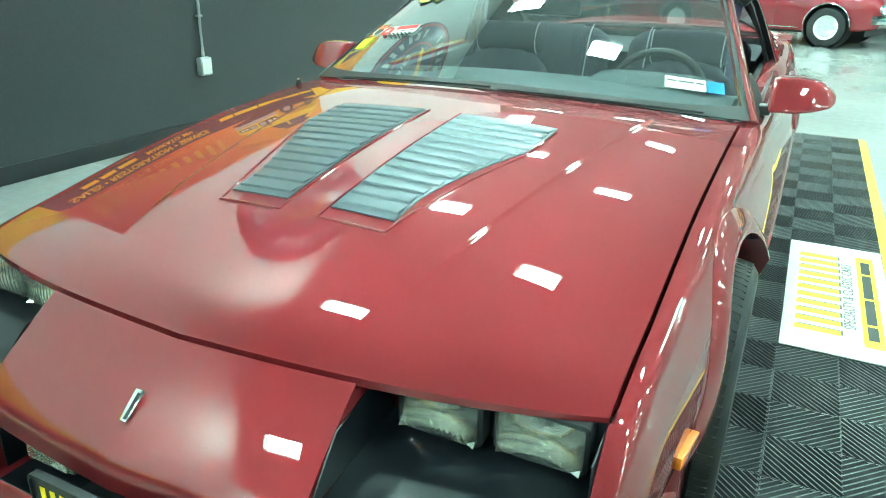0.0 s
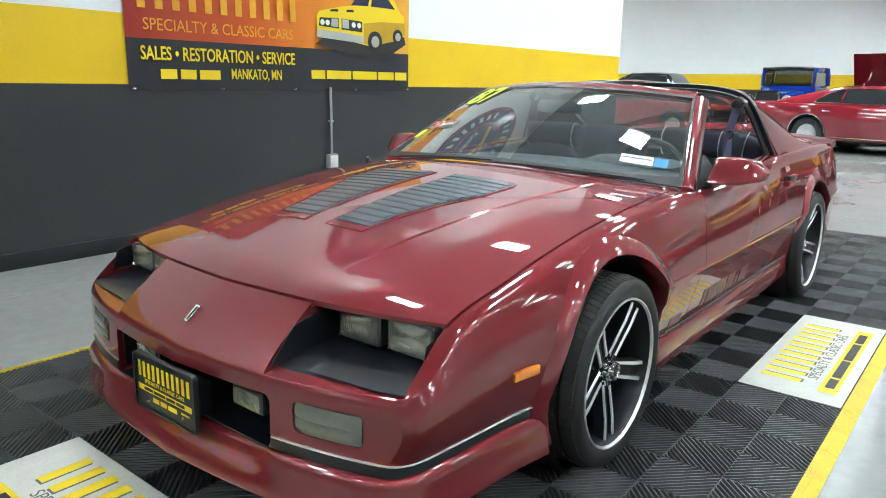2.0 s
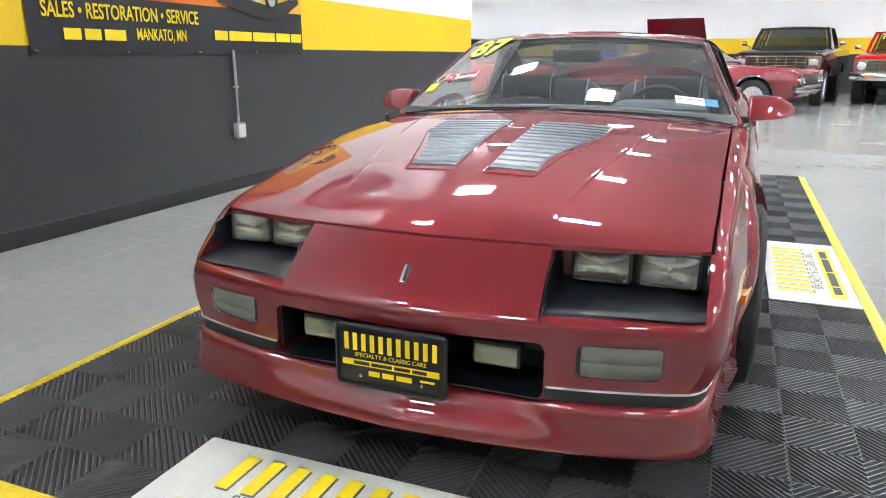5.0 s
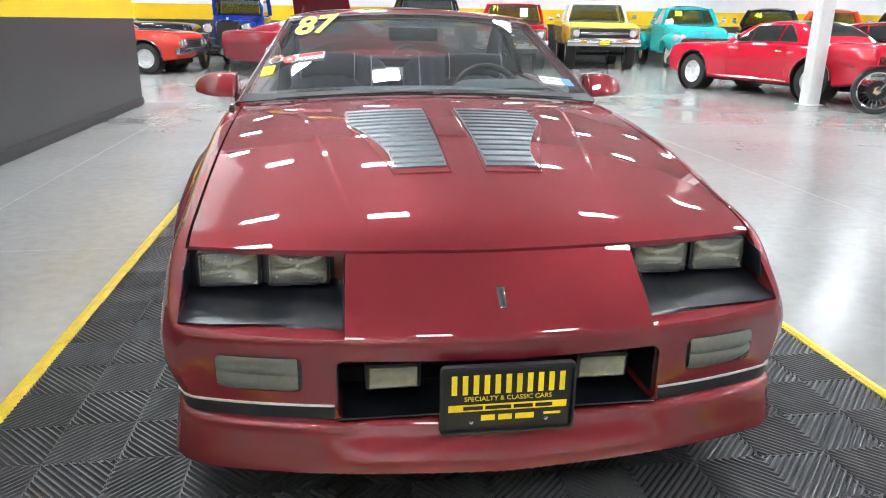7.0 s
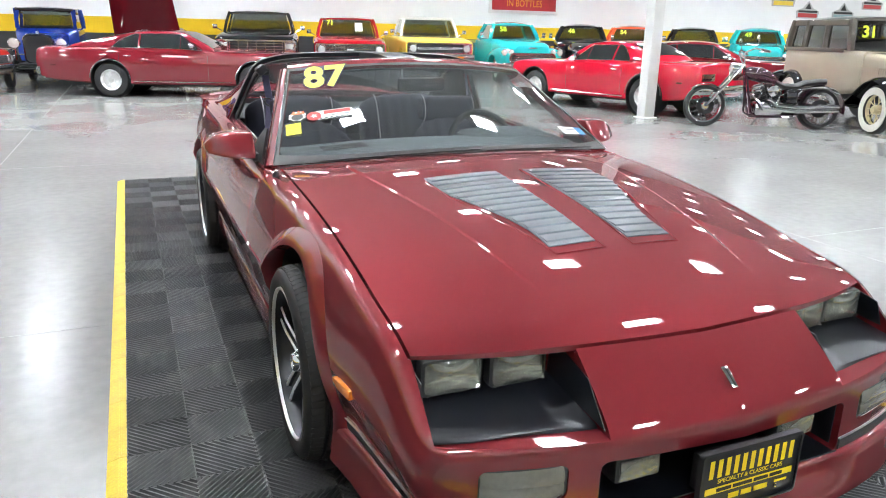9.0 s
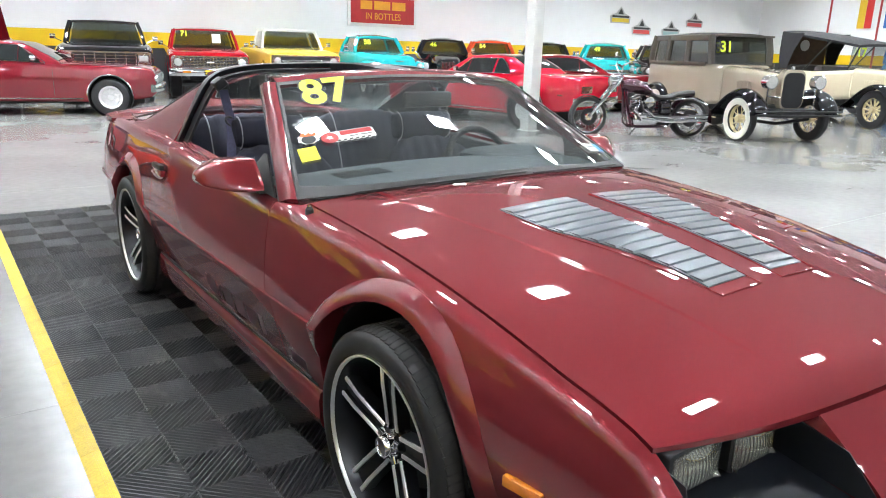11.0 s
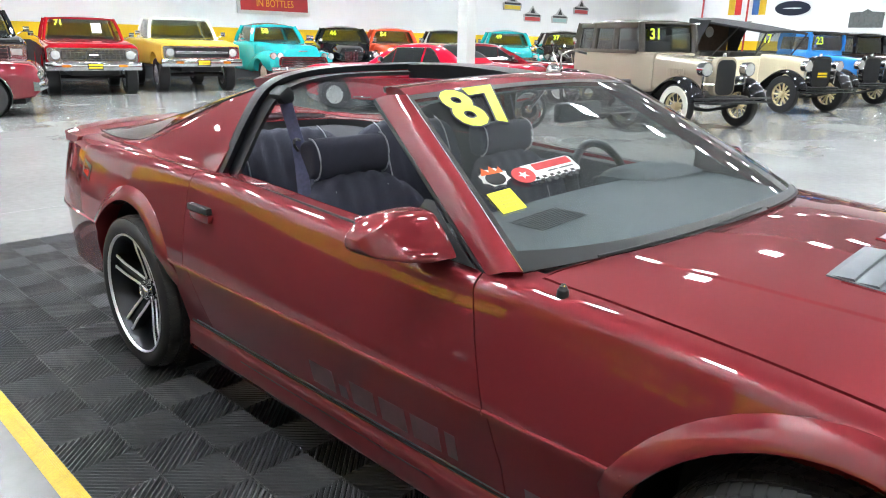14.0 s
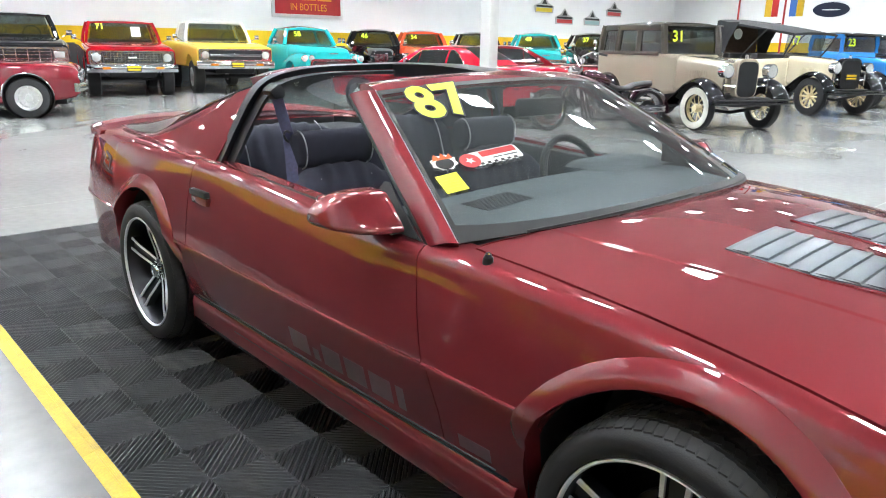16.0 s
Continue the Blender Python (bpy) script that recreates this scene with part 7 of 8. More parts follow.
        rows.append(right + roofp + [side(y, k / 6, -1) for k in range(6, -1, -1)])
    part("greenhouse", rings(rows), P2, t, angle=50)
    ys = lambda a, b, n: [a + (b - a) * k / (n - 1) for k in range(n)]
    ws = part("windscreen", sheet([[over(u, y, 0.006) for y in ys(cowl + 0.07, roof[0] - 0.03, 6)] for u in (-0.93, -0.6, 0, 0.6, 0.93)], 0.008), M_DARKPANE, t)
    part("screen_trim", sweep([over(u, cowl + 0.06, 0.01) for u in (-0.95, -0.5, 0, 0.5, 0.95)], 0.010, 5), M_BRIGHT, ws)
    bw = part("rear_window", sheet([[over(u, y, 0.006) for y in ys(roof[1] + 0.05, tail - 0.16, 6)] for u in (-0.85, -0.5, 0, 0.5, 0.85)], 0.008), M_DARKPANE, t)
    part("screen_trim", sweep([over(u, roof[1] + 0.04, 0.01) for u in (-0.86, -0.5, 0, 0.5, 0.86)], 0.009, 5), M_BRIGHT, bw)
    a0, a1 = cowl + 0.22, roof[0] + 0.02
    split = a1 + (quarter - a1) * 0.62
    for sg in (1, -1):
        w1 = part("side_window", sheet([[side(y, k, sg, 0.006) for k in (0.16, 0.5, 0.88)] for y in ys(a1, split - 0.02, 6)], 0.008), M_DARKPANE, t)
        part("vent_window", sheet([[side(a0 + (a1 - a0) * k, 0.16 + 0.72 * q * k, sg, 0.006) for q in (0, 0.5, 1)] for k in (0.25, 0.6, 0.97)], 0.008), M_DARKPANE, t)
        part("quarter_window", sheet([[side(y, 0.16 + (0.72 * (1 - 0.75 * max(0, f - 0.35) / 0.65)) * q, sg, 0.006) for q in (0, 0.5, 1)] for f, y in zip((0, 0.35, 0.7, 1), ys(split + 0.02, quarter, 4))], 0.008), M_DARKPANE, t)
        line = [side(a0 + 0.03, 0.14, sg, 0.008), side(a1, 0.14, sg, 0.008), side(split, 0.14, sg, 0.008), side(quarter + 0.04, 0.14, sg, 0.008), side(quarter - 0.12, 0.66, sg, 0.008), side(split + 0.1, 0.9, sg, 0.008), side(a1, 0.9, sg, 0.008), side(a0 + 0.03, 0.2, sg, 0.008)]
        part("window_trim", sweep(line, 0.009, 5), M_BRIGHT, w1)
        fl = lambda y, f, o=0.0: (sg * (wide(y) * (0.995 if f > 0.3 else 0.98) + o), y, low(y) + (top(y) - low(y)) * f)
        part("sill_trim", sweep([fl(y, 0.09, 0.0) for y in ys(r + 0.12, wb - r - 0.12, 5)], 0.012, 5), M_BRIGHT, t)
        for y in (cowl + 0.14, quarter - 0.1):
            part("door_seam", sweep([fl(y, 0.14, 0.0005), fl(y, 0.58, 0.0005), fl(y, 0.86, -0.018)], 0.004, 4), M_SEAL, t)
        part("door_handle", box(sg * (hw * 0.985) - 0.012, sg * (hw * 0.985) + 0.016, quarter - 0.34, quarter - 0.2, belt - 0.15, belt - 0.128, 0.005), M_BRIGHT, t)
        mr = part("door_mirror", lathe([(0.001, -0.05), (0.045, -0.03), (0.055, 0.02), (0.05, 0.03), (0.001, 0.03)], "y", 14, centre=(sg * (hw + 0.04), cowl + 0.42, belt + 0.07)), M_BRIGHT, t)
        part("mirror_stem", sweep([(sg * (hw - 0.03), cowl + 0.42, belt - 0.01), (sg * (hw + 0.03), cowl + 0.42, belt + 0.05)], 0.01, 5), M_BRIGHT, mr)
        part("tail_lamp", box(sg * hw * 0.58 - 0.2, sg * hw * 0.58 + 0.2, rear - 0.03, rear + 0.014, deck - 0.30, deck - 0.17, 0.012), M_REDLENS, t)
        part("side_marker", box(sg * wide(rear - 0.35) - 0.01, sg * wide(rear - 0.35) + 0.004, rear - 0.40, rear - 0.30, 0.60, 0.63, 0.003), M_REDLENS, t)
        for y in (0.0, wb):
            far_wheel(t, sg * (hw - 0.14), y, r, 0.2)
            arc = [(sg * (wide(y) + 0.002), y + (r + 0.055) * math.cos(a), r + 0.02 + (r + 0.055) * math.sin(a)) for a in np.linspace(0.05, math.pi - 0.05, 15)]
            part("arch_trim", sweep(arc, 0.010, 5), M_BRIGHT, t)
            part("wheel_well", lathe([(r + 0.05, sg * (hw - 0.03)), (r + 0.05, sg * (hw - 0.295)), (0.001, sg * (hw - 0.296))], "x", 24, centre=(0, y, r + 0.02)), M_SEAL, t)
    for y, sd in ((front, -1), (rear, 1)):
        part("bumper", rings([[(x, y + sd * (0.07 - 0.13 * (abs(x) / hw) ** 3) + sd * o, z) for o, z in ((0, 0.43), (0.035, 0.45), (0.04, 0.50), (0.03, 0.56), (0, 0.575), (-0.05, 0.575), (-0.05, 0.43))] for x in np.linspace(-hw * 0.95, hw * 0.95, 13)]), M_BRIGHT, t, angle=60)
    part("grille_well", prism([(x, 0.67 + z) for x, z in rounded(hw * 1.66, 0.17, 0.04)], "y", front - 0.012, front + 0.1), M_BLACK, t)
    for x in (-0.80, -0.58, 0.58, 0.80):
        round_lamp(t, x * hw, front - 0.016, 0.67, 0.07)
    for k in range(4):
        part("grille_bar", box(-0.48 * hw, 0.48 * hw, front - 0.022, front - 0.01, 0.61 + 0.035 * k, 0.618 + 0.035 * k), M_BRIGHT, t)
    part("underbody", box(-hw * 0.6, hw * 0.6, front + 0.25, rear - 0.3, 0.2, 0.32), M_DARKMETAL, t)
    if stripe:
        part("hood_stripe", sheet([[(x, y, top(y) + 0.023) for y in ys(front + 0.3, cowl - 0.06, 8)] for x in (-0.4, -0.2, 0, 0.2, 0.4)], 0.004), stripe, t, "matt black bonnet stripe")
    if hoodup:
        part("raised_hood", sheet([[(x * (1 - 0.1 * v), cowl - 0.15 - 0.62 * v + 0.05 * (x / 0.78) ** 2, belt + 1.05 * v) for v in (0, 0.25, 0.5, 0.75, 1)] for x in np.linspace(-0.80, 0.80, 9)], 0.035), P2, t, "raised dark red bonnet")
        part("engine_bay", box(-0.62, 0.62, front + 0.25, cowl - 0.2, belt - 0.05, belt + 0.03, 0.02), M_BLACK, t)
    return t


def vintage(m, col, label, num, style="sedan", topcol=None, wheel="wire", fender=None, r=0.37, rim_wall=False):
    """An old car of the 1910s to 30s: radiator, long bonnet, open fenders and running boards."""
    t = thing("vintage_car", label, "vintage car", "old cars in a row", m)
    P2 = paint("old_paint", col, 0.05)
    PF = fender or M_BLKPAINT
    top = topcol or M_BLKPAINT
    part("hood", hull([(-0.18, 0.30, 0.62, 1.10), (0.4, 0.36, 0.60, 1.16), (0.95, 0.46, 0.58, 1.20)], 0.1), P2, t)
    for k in range(10):
        for sg in (1, -1):
            part("hood_louvre", box(sg * 0.40 - 0.006, sg * 0.40 + 0.012, 0.25 + k * 0.055, 0.275 + k * 0.055, 0.72, 0.96, 0.003), P2, t)
    shell = part("radiator_shell", prism([(x, 0.86 + z) for x, z in rounded(0.60 if style != "sedan" else 0.46, 0.64, 0.14)], "y", -0.30, -0.17, bevel=0.015), P2 if style == "sedan" else PF, t)
    part("radiator_core", prism([(x, 0.85 + z) for x, z in rounded(0.53 if style != "sedan" else 0.40, 0.56, 0.11)], "y", -0.306, -0.29), M_BLACK, shell)
    part("radiator_cap", lathe([(0.001, 1.24), (0.03, 1.23), (0.035, 1.18), (0.02, 1.16)], "z", 12, centre=(0, -0.23, 0)), M_BRIGHT, shell)
    part("frame", box(-0.42, 0.42, -0.45, 3.2, 0.42, 0.56, 0.02), M_DARKMETAL, t)
    W2 = 2.62
    for sg in (1, -1):
        rows = []
        for a in np.linspace(0.2, 2.6, 16):
            y, z = -(r + 0.10) * math.cos(a), r + (r + 0.08) * math.sin(a)
            if a > 2.3:
                y, z = (r + 0.1) * 0.67 + (a - 2.3) * 1.6, r + (r + 0.08) * 0.745 - (a - 2.3) * 1.25
            n = Vector((0, -math.cos(a), math.sin(a)))
            rows.append([(sg * x, y + n.y * o, z + n.z * o) for x, o in ((0.5, -0.02), (0.58, 0.03), (0.68, 0.05), (0.78, 0.03), (0.86, -0.02), (0.84, -0.03), (0.68, 0.03), (0.52, -0.03))])
        part("fender", rings(rows), PF, t)
        rows = []
        for a in np.linspace(0.1, 3.0, 14):
            y, z = W2 - (r + 0.10) * math.cos(a), r + (r + 0.08) * math.sin(a)
            n = Vector((0, -math.cos(a), math.sin(a)))
            rows.append([(sg * x, y + n.y * o, z + n.z * o) for x, o in ((0.56, -0.02), (0.64, 0.03), (0.76, 0.03), (0.86, -0.02), (0.84, -0.03), (0.58, -0.03))])
        part("rear_fender", rings(rows), PF, t)
        part("running_board", box(sg * 0.56, sg * 0.86, 0.62, W2 - 0.4, 0.36, 0.40, 0.01), PF, t)
        round_lamp(t, sg * 0.46, -0.36, 0.98, 0.105, 0.13)
        part("lamp_post", sweep([(sg * 0.46, -0.28, 0.62), (sg * 0.46, -0.28, 0.9)], 0.015, 6), M_BRIGHT, t)
        for y in (0.0, W2):
            far_wheel(t, sg * 0.70, y, r, 0.13, wheel, wall=rim_wall)
    part("lamp_bar", sweep([(-0.46, -0.28, 0.75), (0, -0.29, 0.72), (0.46, -0.28, 0.75)], 0.014, 6), M_BRIGHT, t)
    for z in (0.47, 0.53):
        part("bumper", sweep([(x, -0.62 + 0.08 * (x / 0.8) ** 2, z) for x in np.linspace(-0.82, 0.82, 9)], 0.02, 6), M_DARKMETAL if style == "sedan" else PF, t)
    part("bumper_iron", box(-0.40, -0.36, -0.60, -0.3, 0.48, 0.52), M_DARKMETAL, t)
    part("bumper_iron", box(0.36, 0.40, -0.60, -0.3, 0.48, 0.52), M_DARKMETAL, t)
    part("axle", sweep([(-0.66, 0, r), (0, 0, r - 0.08), (0.66, 0, r)], 0.03, 6), M_DARKMETAL, t)
    if style == "sedan":
        part("body", hull([(0.93, 0.48, 0.55, 1.22), (1.15, 0.66, 0.52, 1.23), (1.6, 0.72, 0.50, 1.24), (2.7, 0.72, 0.50, 1.24), (3.05, 0.68, 0.55, 1.22)], 0.08), P2, t)
        cabin(t, [(-0.60, 1.12, 1.22), (0.60, 1.12, 1.22), (0.68, 2.98, 1.24), (-0.68, 2.98, 1.24)], [(-0.58, 1.20, 1.72), (0.58, 1.20, 1.72), (0.64, 2.92, 1.72), (-0.64, 2.92, 1.72)], top, 0.1, 0.065, mids=(0.38, 0.72), crown=0.07)
        for sg in (1, -1):
            part("belt_moulding", box(sg * 0.70, sg * 0.735, 1.12, 3.0, 1.19, 1.26, 0.012), top, t)
            part("window_head", box(sg * 0.62, sg * 0.67, 1.2, 2.95, 1.63, 1.72, 0.012), top, t)
        part("visor", box(-0.58, 0.58, 1.02, 1.22, 1.70, 1.73, 0.01), top, t)
        for y in (1.75, 2.65):
            part("bench", box(-0.6, 0.6, y, y + 0.22, 0.8, 1.42, 0.06), M_VINYL, t)
    elif style == "touring":
        part("body", hull([(0.93, 0.48, 0.55, 1.16), (1.2, 0.64, 0.52, 1.14), (1.9, 0.70, 0.50, 1.10), (2.8, 0.70, 0.50, 1.12), (3.15, 0.62, 0.55, 1.08)], 0.1), P2, t)
        cabin(t, [(-0.55, 1.02, 1.16), (0.55, 1.02, 1.16), (0.66, 3.0, 1.12), (-0.66, 3.0, 1.12)], [(-0.62, 0.70, 1.66), (0.62, 0.70, 1.66), (0.64, 3.05, 1.98), (-0.64, 3.05, 1.98)], top, 0.05, 0.018, glass=False, crown=0.06)
        o = part("windscreen", sheet([[(x, 1.0 - 0.06 * v, 1.16 + 0.5 * v) for v in (0, 1)] for x in (-0.56, 0.56)], 0.006), M_PANE, t)
        o.visible_shadow = False
        lining = mat("brown_lining", (0.10, 0.065, 0.045), 0.85, var=0.25, scale=12)
        for sg in (1, -1):
            part("top_side", sheet([[(sg * (0.67 - 0.03 * v), y0 + (y1 - y0) * u, 1.14 + 0.80 * v) for u in (0, 1)] for v, y0, y1 in ((0, 2.75, 3.02), (0.5, 2.6, 3.03), (1, 2.35, 3.05))], 0.008), top, t)
            part("top_bow", sweep([(sg * 0.66, 2.2, 1.12), (sg * 0.63, 1.5, 1.76)], 0.014, 6), M_BLACK, t)
        part("top_back", sheet([[(x, 3.04, 1.12 + 0.84 * v) for v in (0, 1)] for x in (-0.64, 0.64)], 0.01), lining, t)
        # round rear window as an opaque white disc, daylit look put into the colour
        part("bright_back_pane", lathe([(0.0005, 3.02), (0.13, 3.02), (0.13, 3.028)], "y", 20, centre=(0, 0, 1.68)), M_WHITE, t)
        for y in (1.7, 2.6):
            part("bench", box(-0.6, 0.6, y, y + 0.26, 0.7, 1.24, 0.08), M_VINYL, t)
    else:
        part("body", hull([(0.93, 0.48, 0.55, 1.2), (1.1, 0.66, 0.52, 1.30), (1.9, 0.70, 0.50, 1.32), (2.0, 0.68, 0.5, 1.3)], 0.08), P2, t)
        cabin(t, [(-0.60, 1.05, 1.28), (0.60, 1.05, 1.28), (0.68, 1.95, 1.30), (-0.68, 1.95, 1.30)], [(-0.58, 1.08, 1.72), (0.58, 1.08, 1.72), (0.64, 1.92, 1.74), (-0.64, 1.92, 1.74)], P2, 0.08, 0.05, crown=0.05, roof_mat=top)
        for sg in (1, -1):
            part("window_head", box(sg * 0.60, sg * 0.65, 1.06, 1.94, 1.62, 1.73, 0.01), P2, t)
        part("visor", box(-0.60, 0.60, 0.96, 1.10, 1.68, 1.74, 0.01), top, t)
        part("bench", box(-0.6, 0.6, 1.62, 1.85, 0.8, 1.36, 0.06), M_VINYL, t)
        part("bed", box(-0.66, 0.66, 2.02, 3.3, 0.62, 1.0, 0.02), P2, t)
    yellow_plate(t, -0.322, 0.80) if style == "touring" else None
    if num:
        number(t, num, facing_front(-0.34 if style != "touring" else -0.36, 1.10 if style == "sedan" else 0.9 if style == "touring" else 1.0, 1.52, 8), 0.26)
    return t


def motorbike(m):
    """A long custom motorcycle; its front looks to -y, wheels at y 0 and 1.75."""
    t = thing("motorcycle", "dark purple chrome custom motorcycle on its stand", "motorcycle", m=m)
    PM = paint("plum_paint", (0.05, 0.006, 0.018), 0.3)
    for y, r, w in ((0.0, 0.33, 0.09), (1.82, 0.32, 0.18)):
        wl = part("wheel", lathe([(r * 0.8, -w / 2), (r * 0.93, -w / 2 - 0.006), (r, -w / 4), (r, w / 4), (r * 0.93, w / 2 + 0.006), (r * 0.8, w / 2)], "x", 36, centre=(0, y, r), close=True), M_TYRE2, t)
        part("rim", lathe([(r * 0.74, -w * 0.3), (r * 0.81, -w * 0.42), (r * 0.81, w * 0.42), (r * 0.74, w * 0.3)], "x", 36, centre=(0, y, r), close=True), M_BRIGHT, wl)
        part("hub", lathe([(0.001, -0.07), (0.05, -0.07), (0.05, 0.07), (0.001, 0.07)], "x", 16, centre=(0, y, r)), M_BRIGHT, wl)
        for k in range(20):
            a = 2 * math.pi * k / 20
            part("spoke", sweep([(0.03 * (1 if k % 2 else -1), y + 0.05 * math.cos(a), r + 0.05 * math.sin(a)), (0, y + r * 0.76 * math.cos(a + 0.2), r + r * 0.76 * math.sin(a + 0.2))], 0.004, 4), M_BRIGHT, wl)
        part("brake_disc", lathe([(0.07, 0.055), (0.14, 0.055), (0.14, 0.06), (0.07, 0.06)], "x", 24, centre=(0, y, r), close=True), M_DARKMETAL, wl)
    for sg in (1, -1):
        part("fork_tube", sweep([(sg * 0.09, 0.0, 0.33), (sg * 0.09, 0.55, 0.98)], 0.024, 10), M_BRIGHT, t)
        part("handlebar", sweep([(sg * 0.04, 0.56, 1.0), (sg * 0.12, 0.52, 1.16), (sg * 0.3, 0.60, 1.22), (sg * 0.42, 0.74, 1.18)], 0.014, 8), M_BRIGHT, t)
        part("grip", sweep([(sg * 0.36, 0.68, 1.2), (sg * 0.46, 0.78, 1.165)], 0.02, 8), M_BLACK, t)
        part("mirror", lathe([(0.001, 0.0), (0.05, 0.004), (0.05, 0.02), (0.001, 0.02)], "y", 16, centre=(sg * 0.36, 0.6, 1.36)), M_BRIGHT, t)
        part("mirror_stem", sweep([(sg * 0.32, 0.62, 1.22), (sg * 0.36, 0.62, 1.34)], 0.006, 5), M_BRIGHT, t)
    round_lamp(t, 0, 0.38, 0.92, 0.085, 0.14)
    part("front_fender", sheet([[(x, -0.36 * math.cos(a), 0.33 + 0.36 * math.sin(a) - abs(x) * 0.25) for x in (-0.07, 0, 0.07)] for a in np.linspace(0.9, 2.7, 9)], 0.005), PM, t)
    part("rear_fender", sheet([[(x, 1.82 - 0.37 * math.cos(a), 0.32 + 0.37 * math.sin(a) - abs(x) * 0.2) for x in (-0.13, -0.06, 0, 0.06, 0.13)] for a in np.linspace(0.5, 3.3, 14)], 0.008), PM, t)
    part("tank", rings([[(rx * math.cos(a), y, z + rz * math.sin(a)) for a in np.linspace(0, 2 * math.pi, 17)[:-1]] for y, rx, rz, z in ((0.58, 0.05, 0.05, 0.86), (0.66, 0.13, 0.10, 0.85), (0.85, 0.16, 0.12, 0.83), (1.02, 0.12, 0.09, 0.78), (1.12, 0.05, 0.05, 0.74))]), PM, t)
    part("seat", rings([[(w * math.cos(a), y, z + 0.05 * math.sin(a)) for a in np.linspace(0, 2 * math.pi, 13)[:-1]] for y, w, z in ((1.08, 0.08, 0.72), (1.2, 0.15, 0.66), (1.4, 0.17, 0.65), (1.55, 0.12, 0.71), (1.78, 0.1, 0.74), (1.9, 0.05, 0.74))]), M_VINYL, t)
    part("frame", sweep([(0, 0.58, 0.95), (0, 0.64, 0.5), (0, 0.72, 0.2), (0, 1.3, 0.2), (0, 1.5, 0.45), (0, 1.82, 0.32)], 0.022, 8), PM, t)
    eng = part("engine", box(-0.14, 0.14, 0.78, 1.22, 0.2, 0.42, 0.05), M_BRIGHT, t)
    part("oil_tank", box(-0.15, 0.15, 1.24, 1.44, 0.36, 0.63, 0.05), M_BLKPAINT, t)
    part("gearbox", box(-0.12, 0.12, 1.18, 1.5, 0.2, 0.38, 0.04), M_DARKMETAL, t)
    for sg in (1, -1):
        part("frame_rail", sweep([(sg * 0.05, 0.62, 0.80), (sg * 0.14, 0.70, 0.24), (sg * 0.15, 0.80, 0.17), (sg * 0.15, 1.36, 0.18), (sg * 0.14, 1.52, 0.40), (sg * 0.15, 1.82, 0.33)], 0.018, 8), PM, t)
        part("fender_strut", sweep([(sg * 0.14, 1.46, 0.62), (sg * 0.15, 1.80, 0.66), (sg * 0.14, 2.08, 0.55)], 0.016, 8), M_BRIGHT, t)
    for yb, an in ((0.92, -22), (1.06, 22)):
        for k in range(7):
            c = lathe([(0.001, 0), (0.10 - 0.012 * (k % 2), 0), (0.10 - 0.012 * (k % 2), 0.024), (0.001, 0.024)], "z", 20)
            c.transform(pose(0, yb, 0.42, -an, 0, 0) @ Matrix.Translation((0, 0, 0.03 * k)))
            part("cooling_fin", c, M_BRIGHT if k == 6 else M_DARKMETAL, eng)
        c = box(-0.06, 0.06, -0.08, 0.08, 0.2, 0.28, 0.02)
        c.transform(pose(0, yb, 0.42, -an, 0, 0))
        part("cylinder_head", c, M_BRIGHT, eng)
    part("air_cleaner", lathe([(0.001, 0.24), (0.08, 0.23), (0.09, 0.16), (0.06, 0.1)], "x", 24, centre=(0, 0.99, 0.58)), M_BRIGHT, eng)
    for z, y0 in ((0.30, 0.86), (0.36, 1.06)):
        part("exhaust_pipe", sweep([(0.12, y0, 0.55), (0.2, y0 - 0.1, 0.45), (0.22, y0, z), (0.22, 1.4, z - 0.03), (0.22, 2.05, z)], 0.032, 10), M_BRIGHT, t)
        part("exhaust_pipe", sweep([(-0.12, y0, 0.55), (-0.2, y0 - 0.1, 0.45), (-0.22, y0, z), (-0.22, 1.4, z - 0.03), (-0.22, 1.9, z)], 0.028, 10), M_BRIGHT, t)
    part("primary_cover", rings([[(x, 1.1 + 0.28 * math.cos(a), 0.3 + 0.1 * math.sin(a)) for a in np.linspace(0, 2 * math.pi, 21)[:-1]] for x in (-0.24, -0.14)]), M_BRIGHT, t)
    part("side_stand", sweep([(-0.1, 1.0, 0.25), (-0.3, 0.9, 0.015)], 0.012, 6), M_DARKMETAL, t)
    return t


# dark red long coupe
hardtop(place(1.39, 15.04, 71.6), (0.20, 0.012, 0.022), "long dark red two-door fastback coupe with chrome trim", -0.80, 4.28, 2.85, 0.97, 0.90, 0.95, 0.97, 0.78, (1.45, 2.35), 3.75, 1.31, 2.75, metal=0.3)
# raised-bonnet car behind it
hardtop(place(-0.85, 18.3, -12), (0.14, 0.006, 0.012), "dark red car with its bonnet raised", -0.92, 4.1, 2.9, 0.93, 0.94, 0.98, 0.98, 0.8, (1.4, 2.5), 3.4, 1.38, 2.6, hoodup=True)
# bright red notchback
hardtop(place(7.37, 12.5, -163.9), (0.56, 0.006, 0.03), "bright red 1960s notchback coupe with wire wheel covers", -0.78, 3.78, 2.72, 0.88, 0.88, 0.93, 0.95, 0.72, (1.3, 2.15), 2.75, 1.29, 2.3)
# dark red fastback behind it
hardtop(place(12.6, 11.6, 55), (0.16, 0.008, 0.014), "dark red fastback muscle coupe", -0.9, 4.2, 2.95, 0.94, 0.88, 0.94, 0.96, 0.8, (1.5, 2.4), 3.8, 1.31, 2.8)
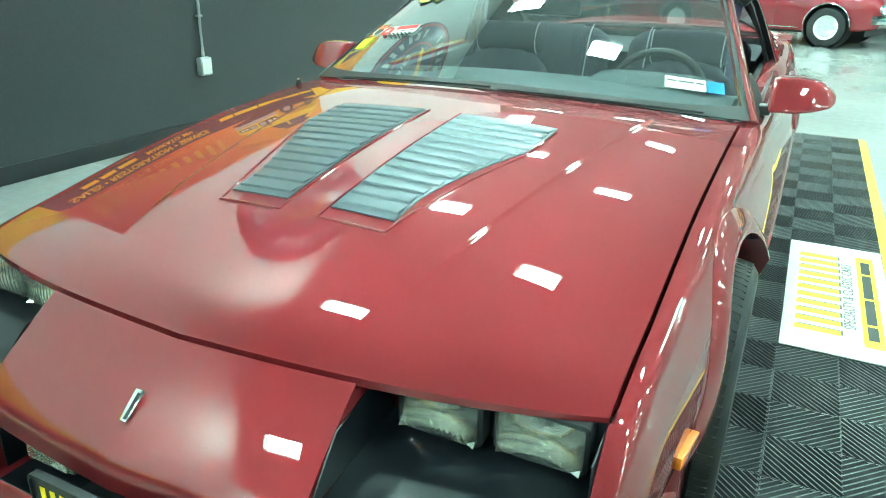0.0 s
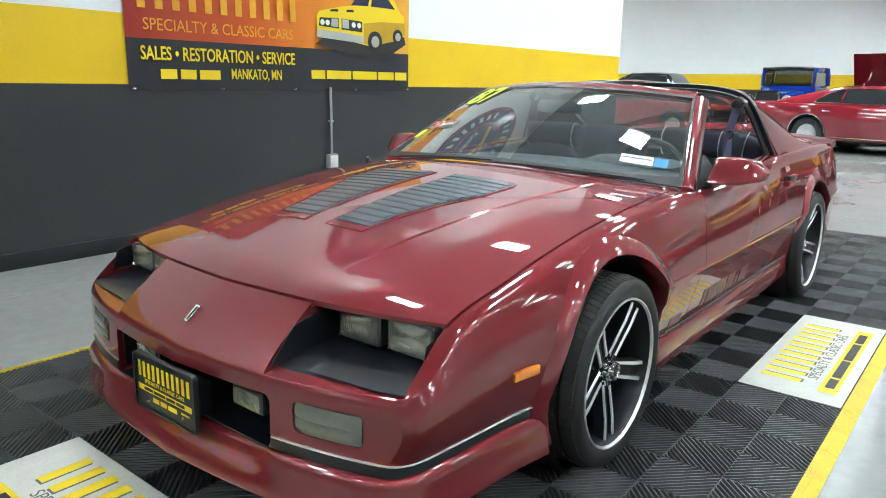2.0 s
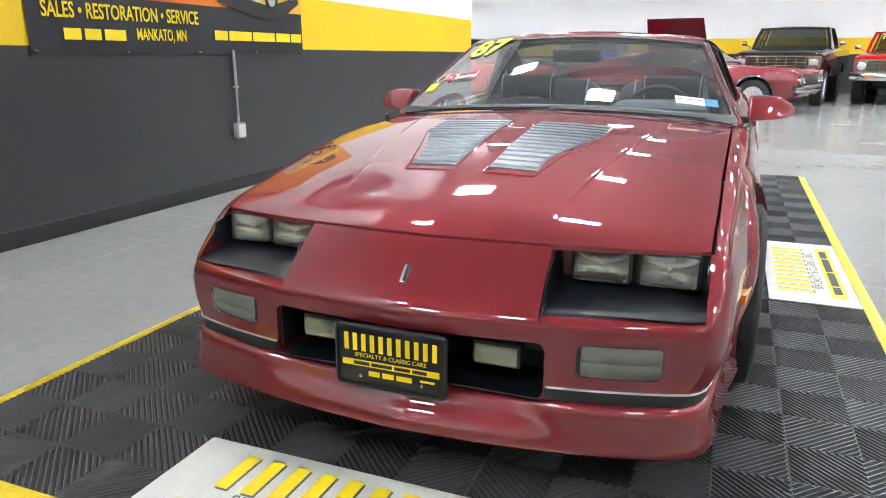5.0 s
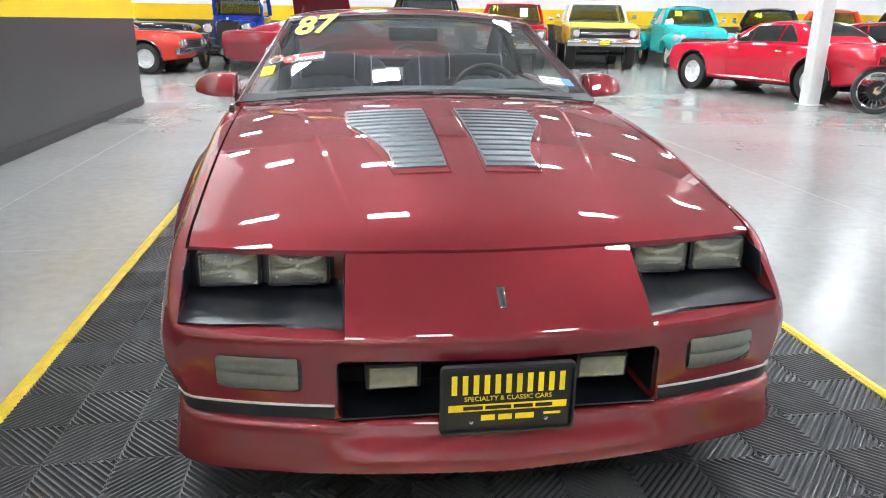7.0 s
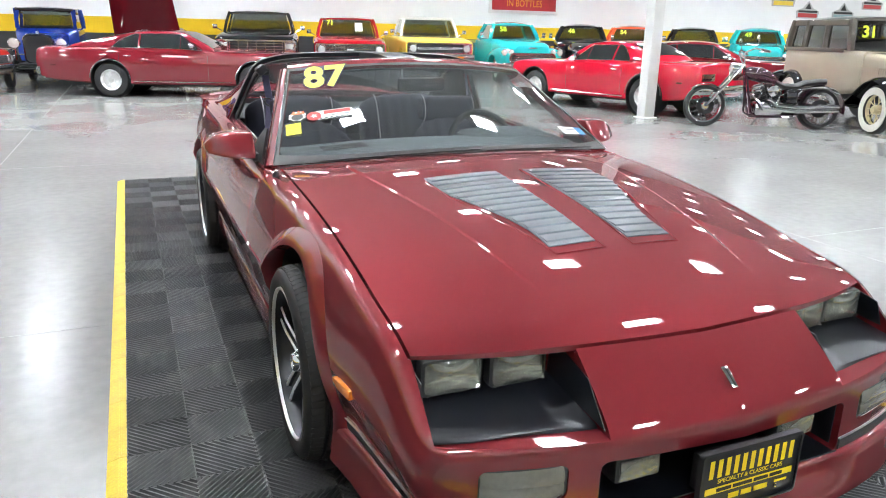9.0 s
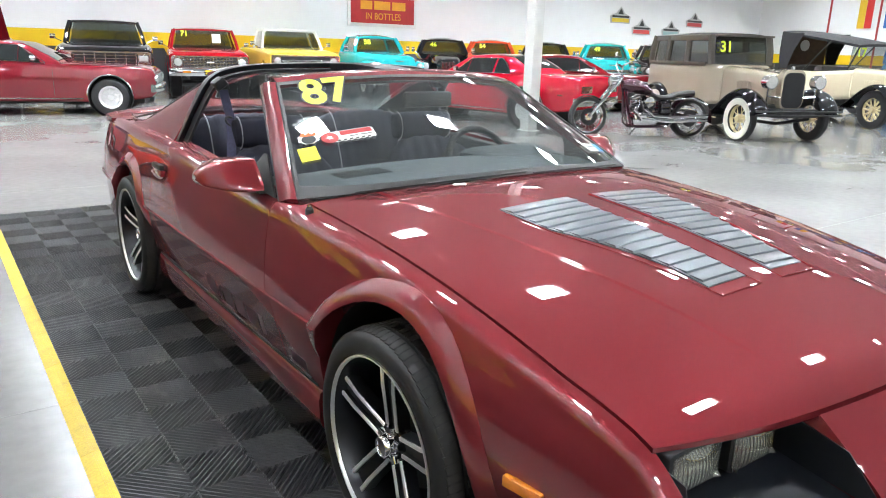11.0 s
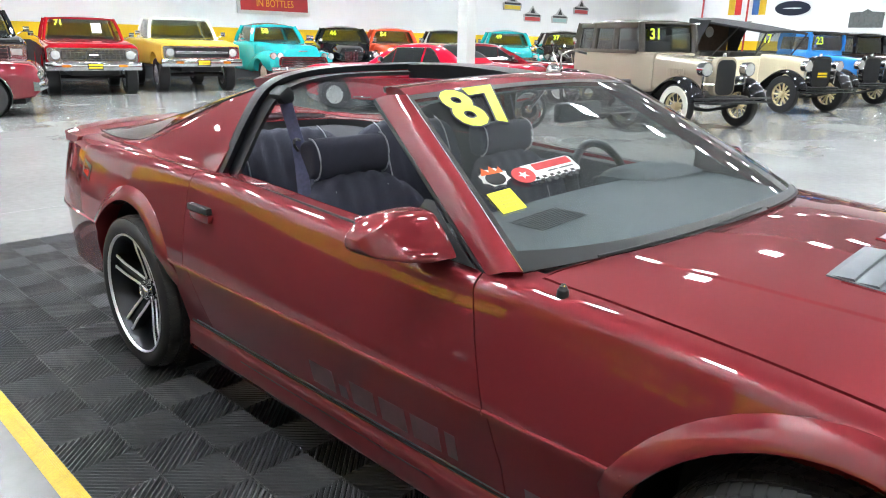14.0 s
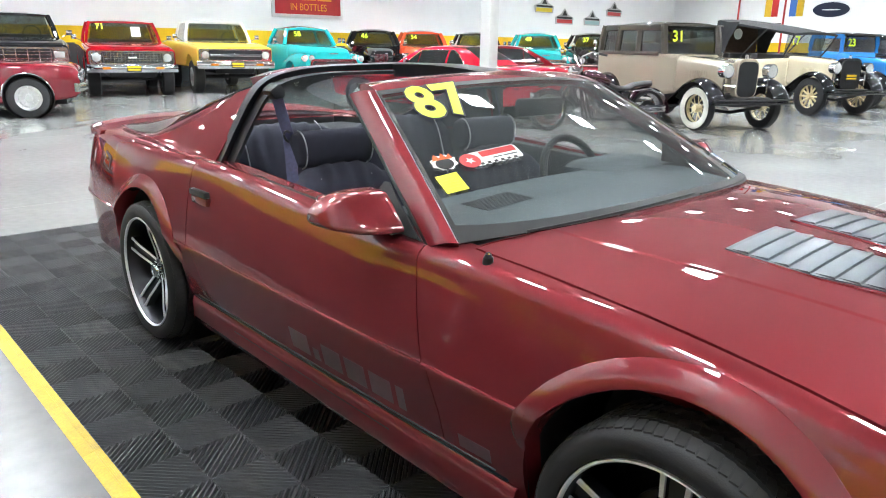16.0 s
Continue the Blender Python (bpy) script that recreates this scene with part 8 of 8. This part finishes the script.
# orange-red car beyond the wall's end
hardtop(place(-4.45, 16.4, 80), (0.55, 0.028, 0.014), "orange-red compact car with black bonnet stripe", -0.80, 3.7, 2.7, 0.88, 0.92, 0.96, 0.96, 0.72, (1.25, 2.2), 2.9, 1.37, 2.4, stripe=M_TOP)

# dark rounded car in the corner
hardtop(place(-5.0, 19.9, 90), (0.012, 0.012, 0.014), "black rounded old two-door car in the far corner", -0.80, 3.9, 2.9, 0.85, 1.08, 1.12, 1.08, 0.9, (1.3, 2.4), 3.4, 1.62, 2.7)

square_pickup(place(1.75, 17.6, -12), (0.012, 0.013, 0.016), "black square-bodied pickup with chrome grid grille", "", 0.12, "wide")
square_pickup(place(4.4, 18.7, -14), (0.36, 0.010, 0.020), "red lifted pickup with chrome egg-crate grille", "71", 0.04, "egg")
square_pickup(place(6.95, 18.7, -12), (0.80, 0.57, 0.09), "yellow lifted pickup with white roof", "", 0.10, "bar", roofcol=M_WHITE)
round_pickup(place(9.85, 18.6, -9), (0.02, 0.42, 0.44), "turquoise 1950s pickup with chrome grille", "58", 0.66)
round_pickup(place(12.5, 19.4, -30), (0.010, 0.010, 0.012), "black 1940s pickup with separate fenders", "46", 0.45, False)
round_pickup(place(14.6, 19.4, -32), (0.70, 0.10, 0.04), "orange-red 1950s pickup with chrome grille", "54", 0.6)
round_pickup(place(17.2, 19.3, -34), (0.012, 0.012, 0.014), "black 1940s pickup beside the wall", "", 0.45, False)
round_pickup(place(18.0, 17.2, -40), (0.02, 0.36, 0.36), "teal 1950s pickup with chrome grille", "49", 0.6)
round_pickup(place(18.4, 15.0, -42), (0.03, 0.022, 0.02), "dark brown 1940s pickup", "37", 0.45, False)

vintage(place(-3.0, 17.6, -4), (0.008, 0.03, 0.22), "blue 1920s pickup with black roof and radiator", "", "pickup", M_BLKPAINT, "wood", fender=M_BLKPAINT)
vintage(place(9.9, 6.25, -21), (0.36, 0.31, 0.24), "taupe 1930s sedan with black fenders and whitewall tyres", "31", "sedan", mat("taupe_dark", (0.055, 0.047, 0.036), 0.35, coat=1), "wire", r=0.37, rim_wall=True)
vintage(place(14.7, 6.3, -21), (0.74, 0.65, 0.46), "cream open touring car with black canvas top", "17", "touring", M_TOP, "wood", r=0.39)
vintage(place(18.0, 6.2, -22), (0.04, 0.24, 0.62), "light blue 1920s truck", "23", "pickup", None, "wood", r=0.38)
vintage(place(20.9, 5.9, -22), (0.05, 0.035, 0.03), "dark brown old touring sedan", "", "sedan", None, "wood", r=0.38)
vintage(place(23.9, 5.4, -22), (0.012, 0.012, 0.013), "black old touring sedan", "16", "sedan", None, "wood", r=0.38)
mv = Vector((8.94 - 7.18, 7.24 - 8.06))
motorbike(pose(7.25, 8.02, 0, 0, -4, math.degrees(math.atan2(-mv.x, mv.y))))
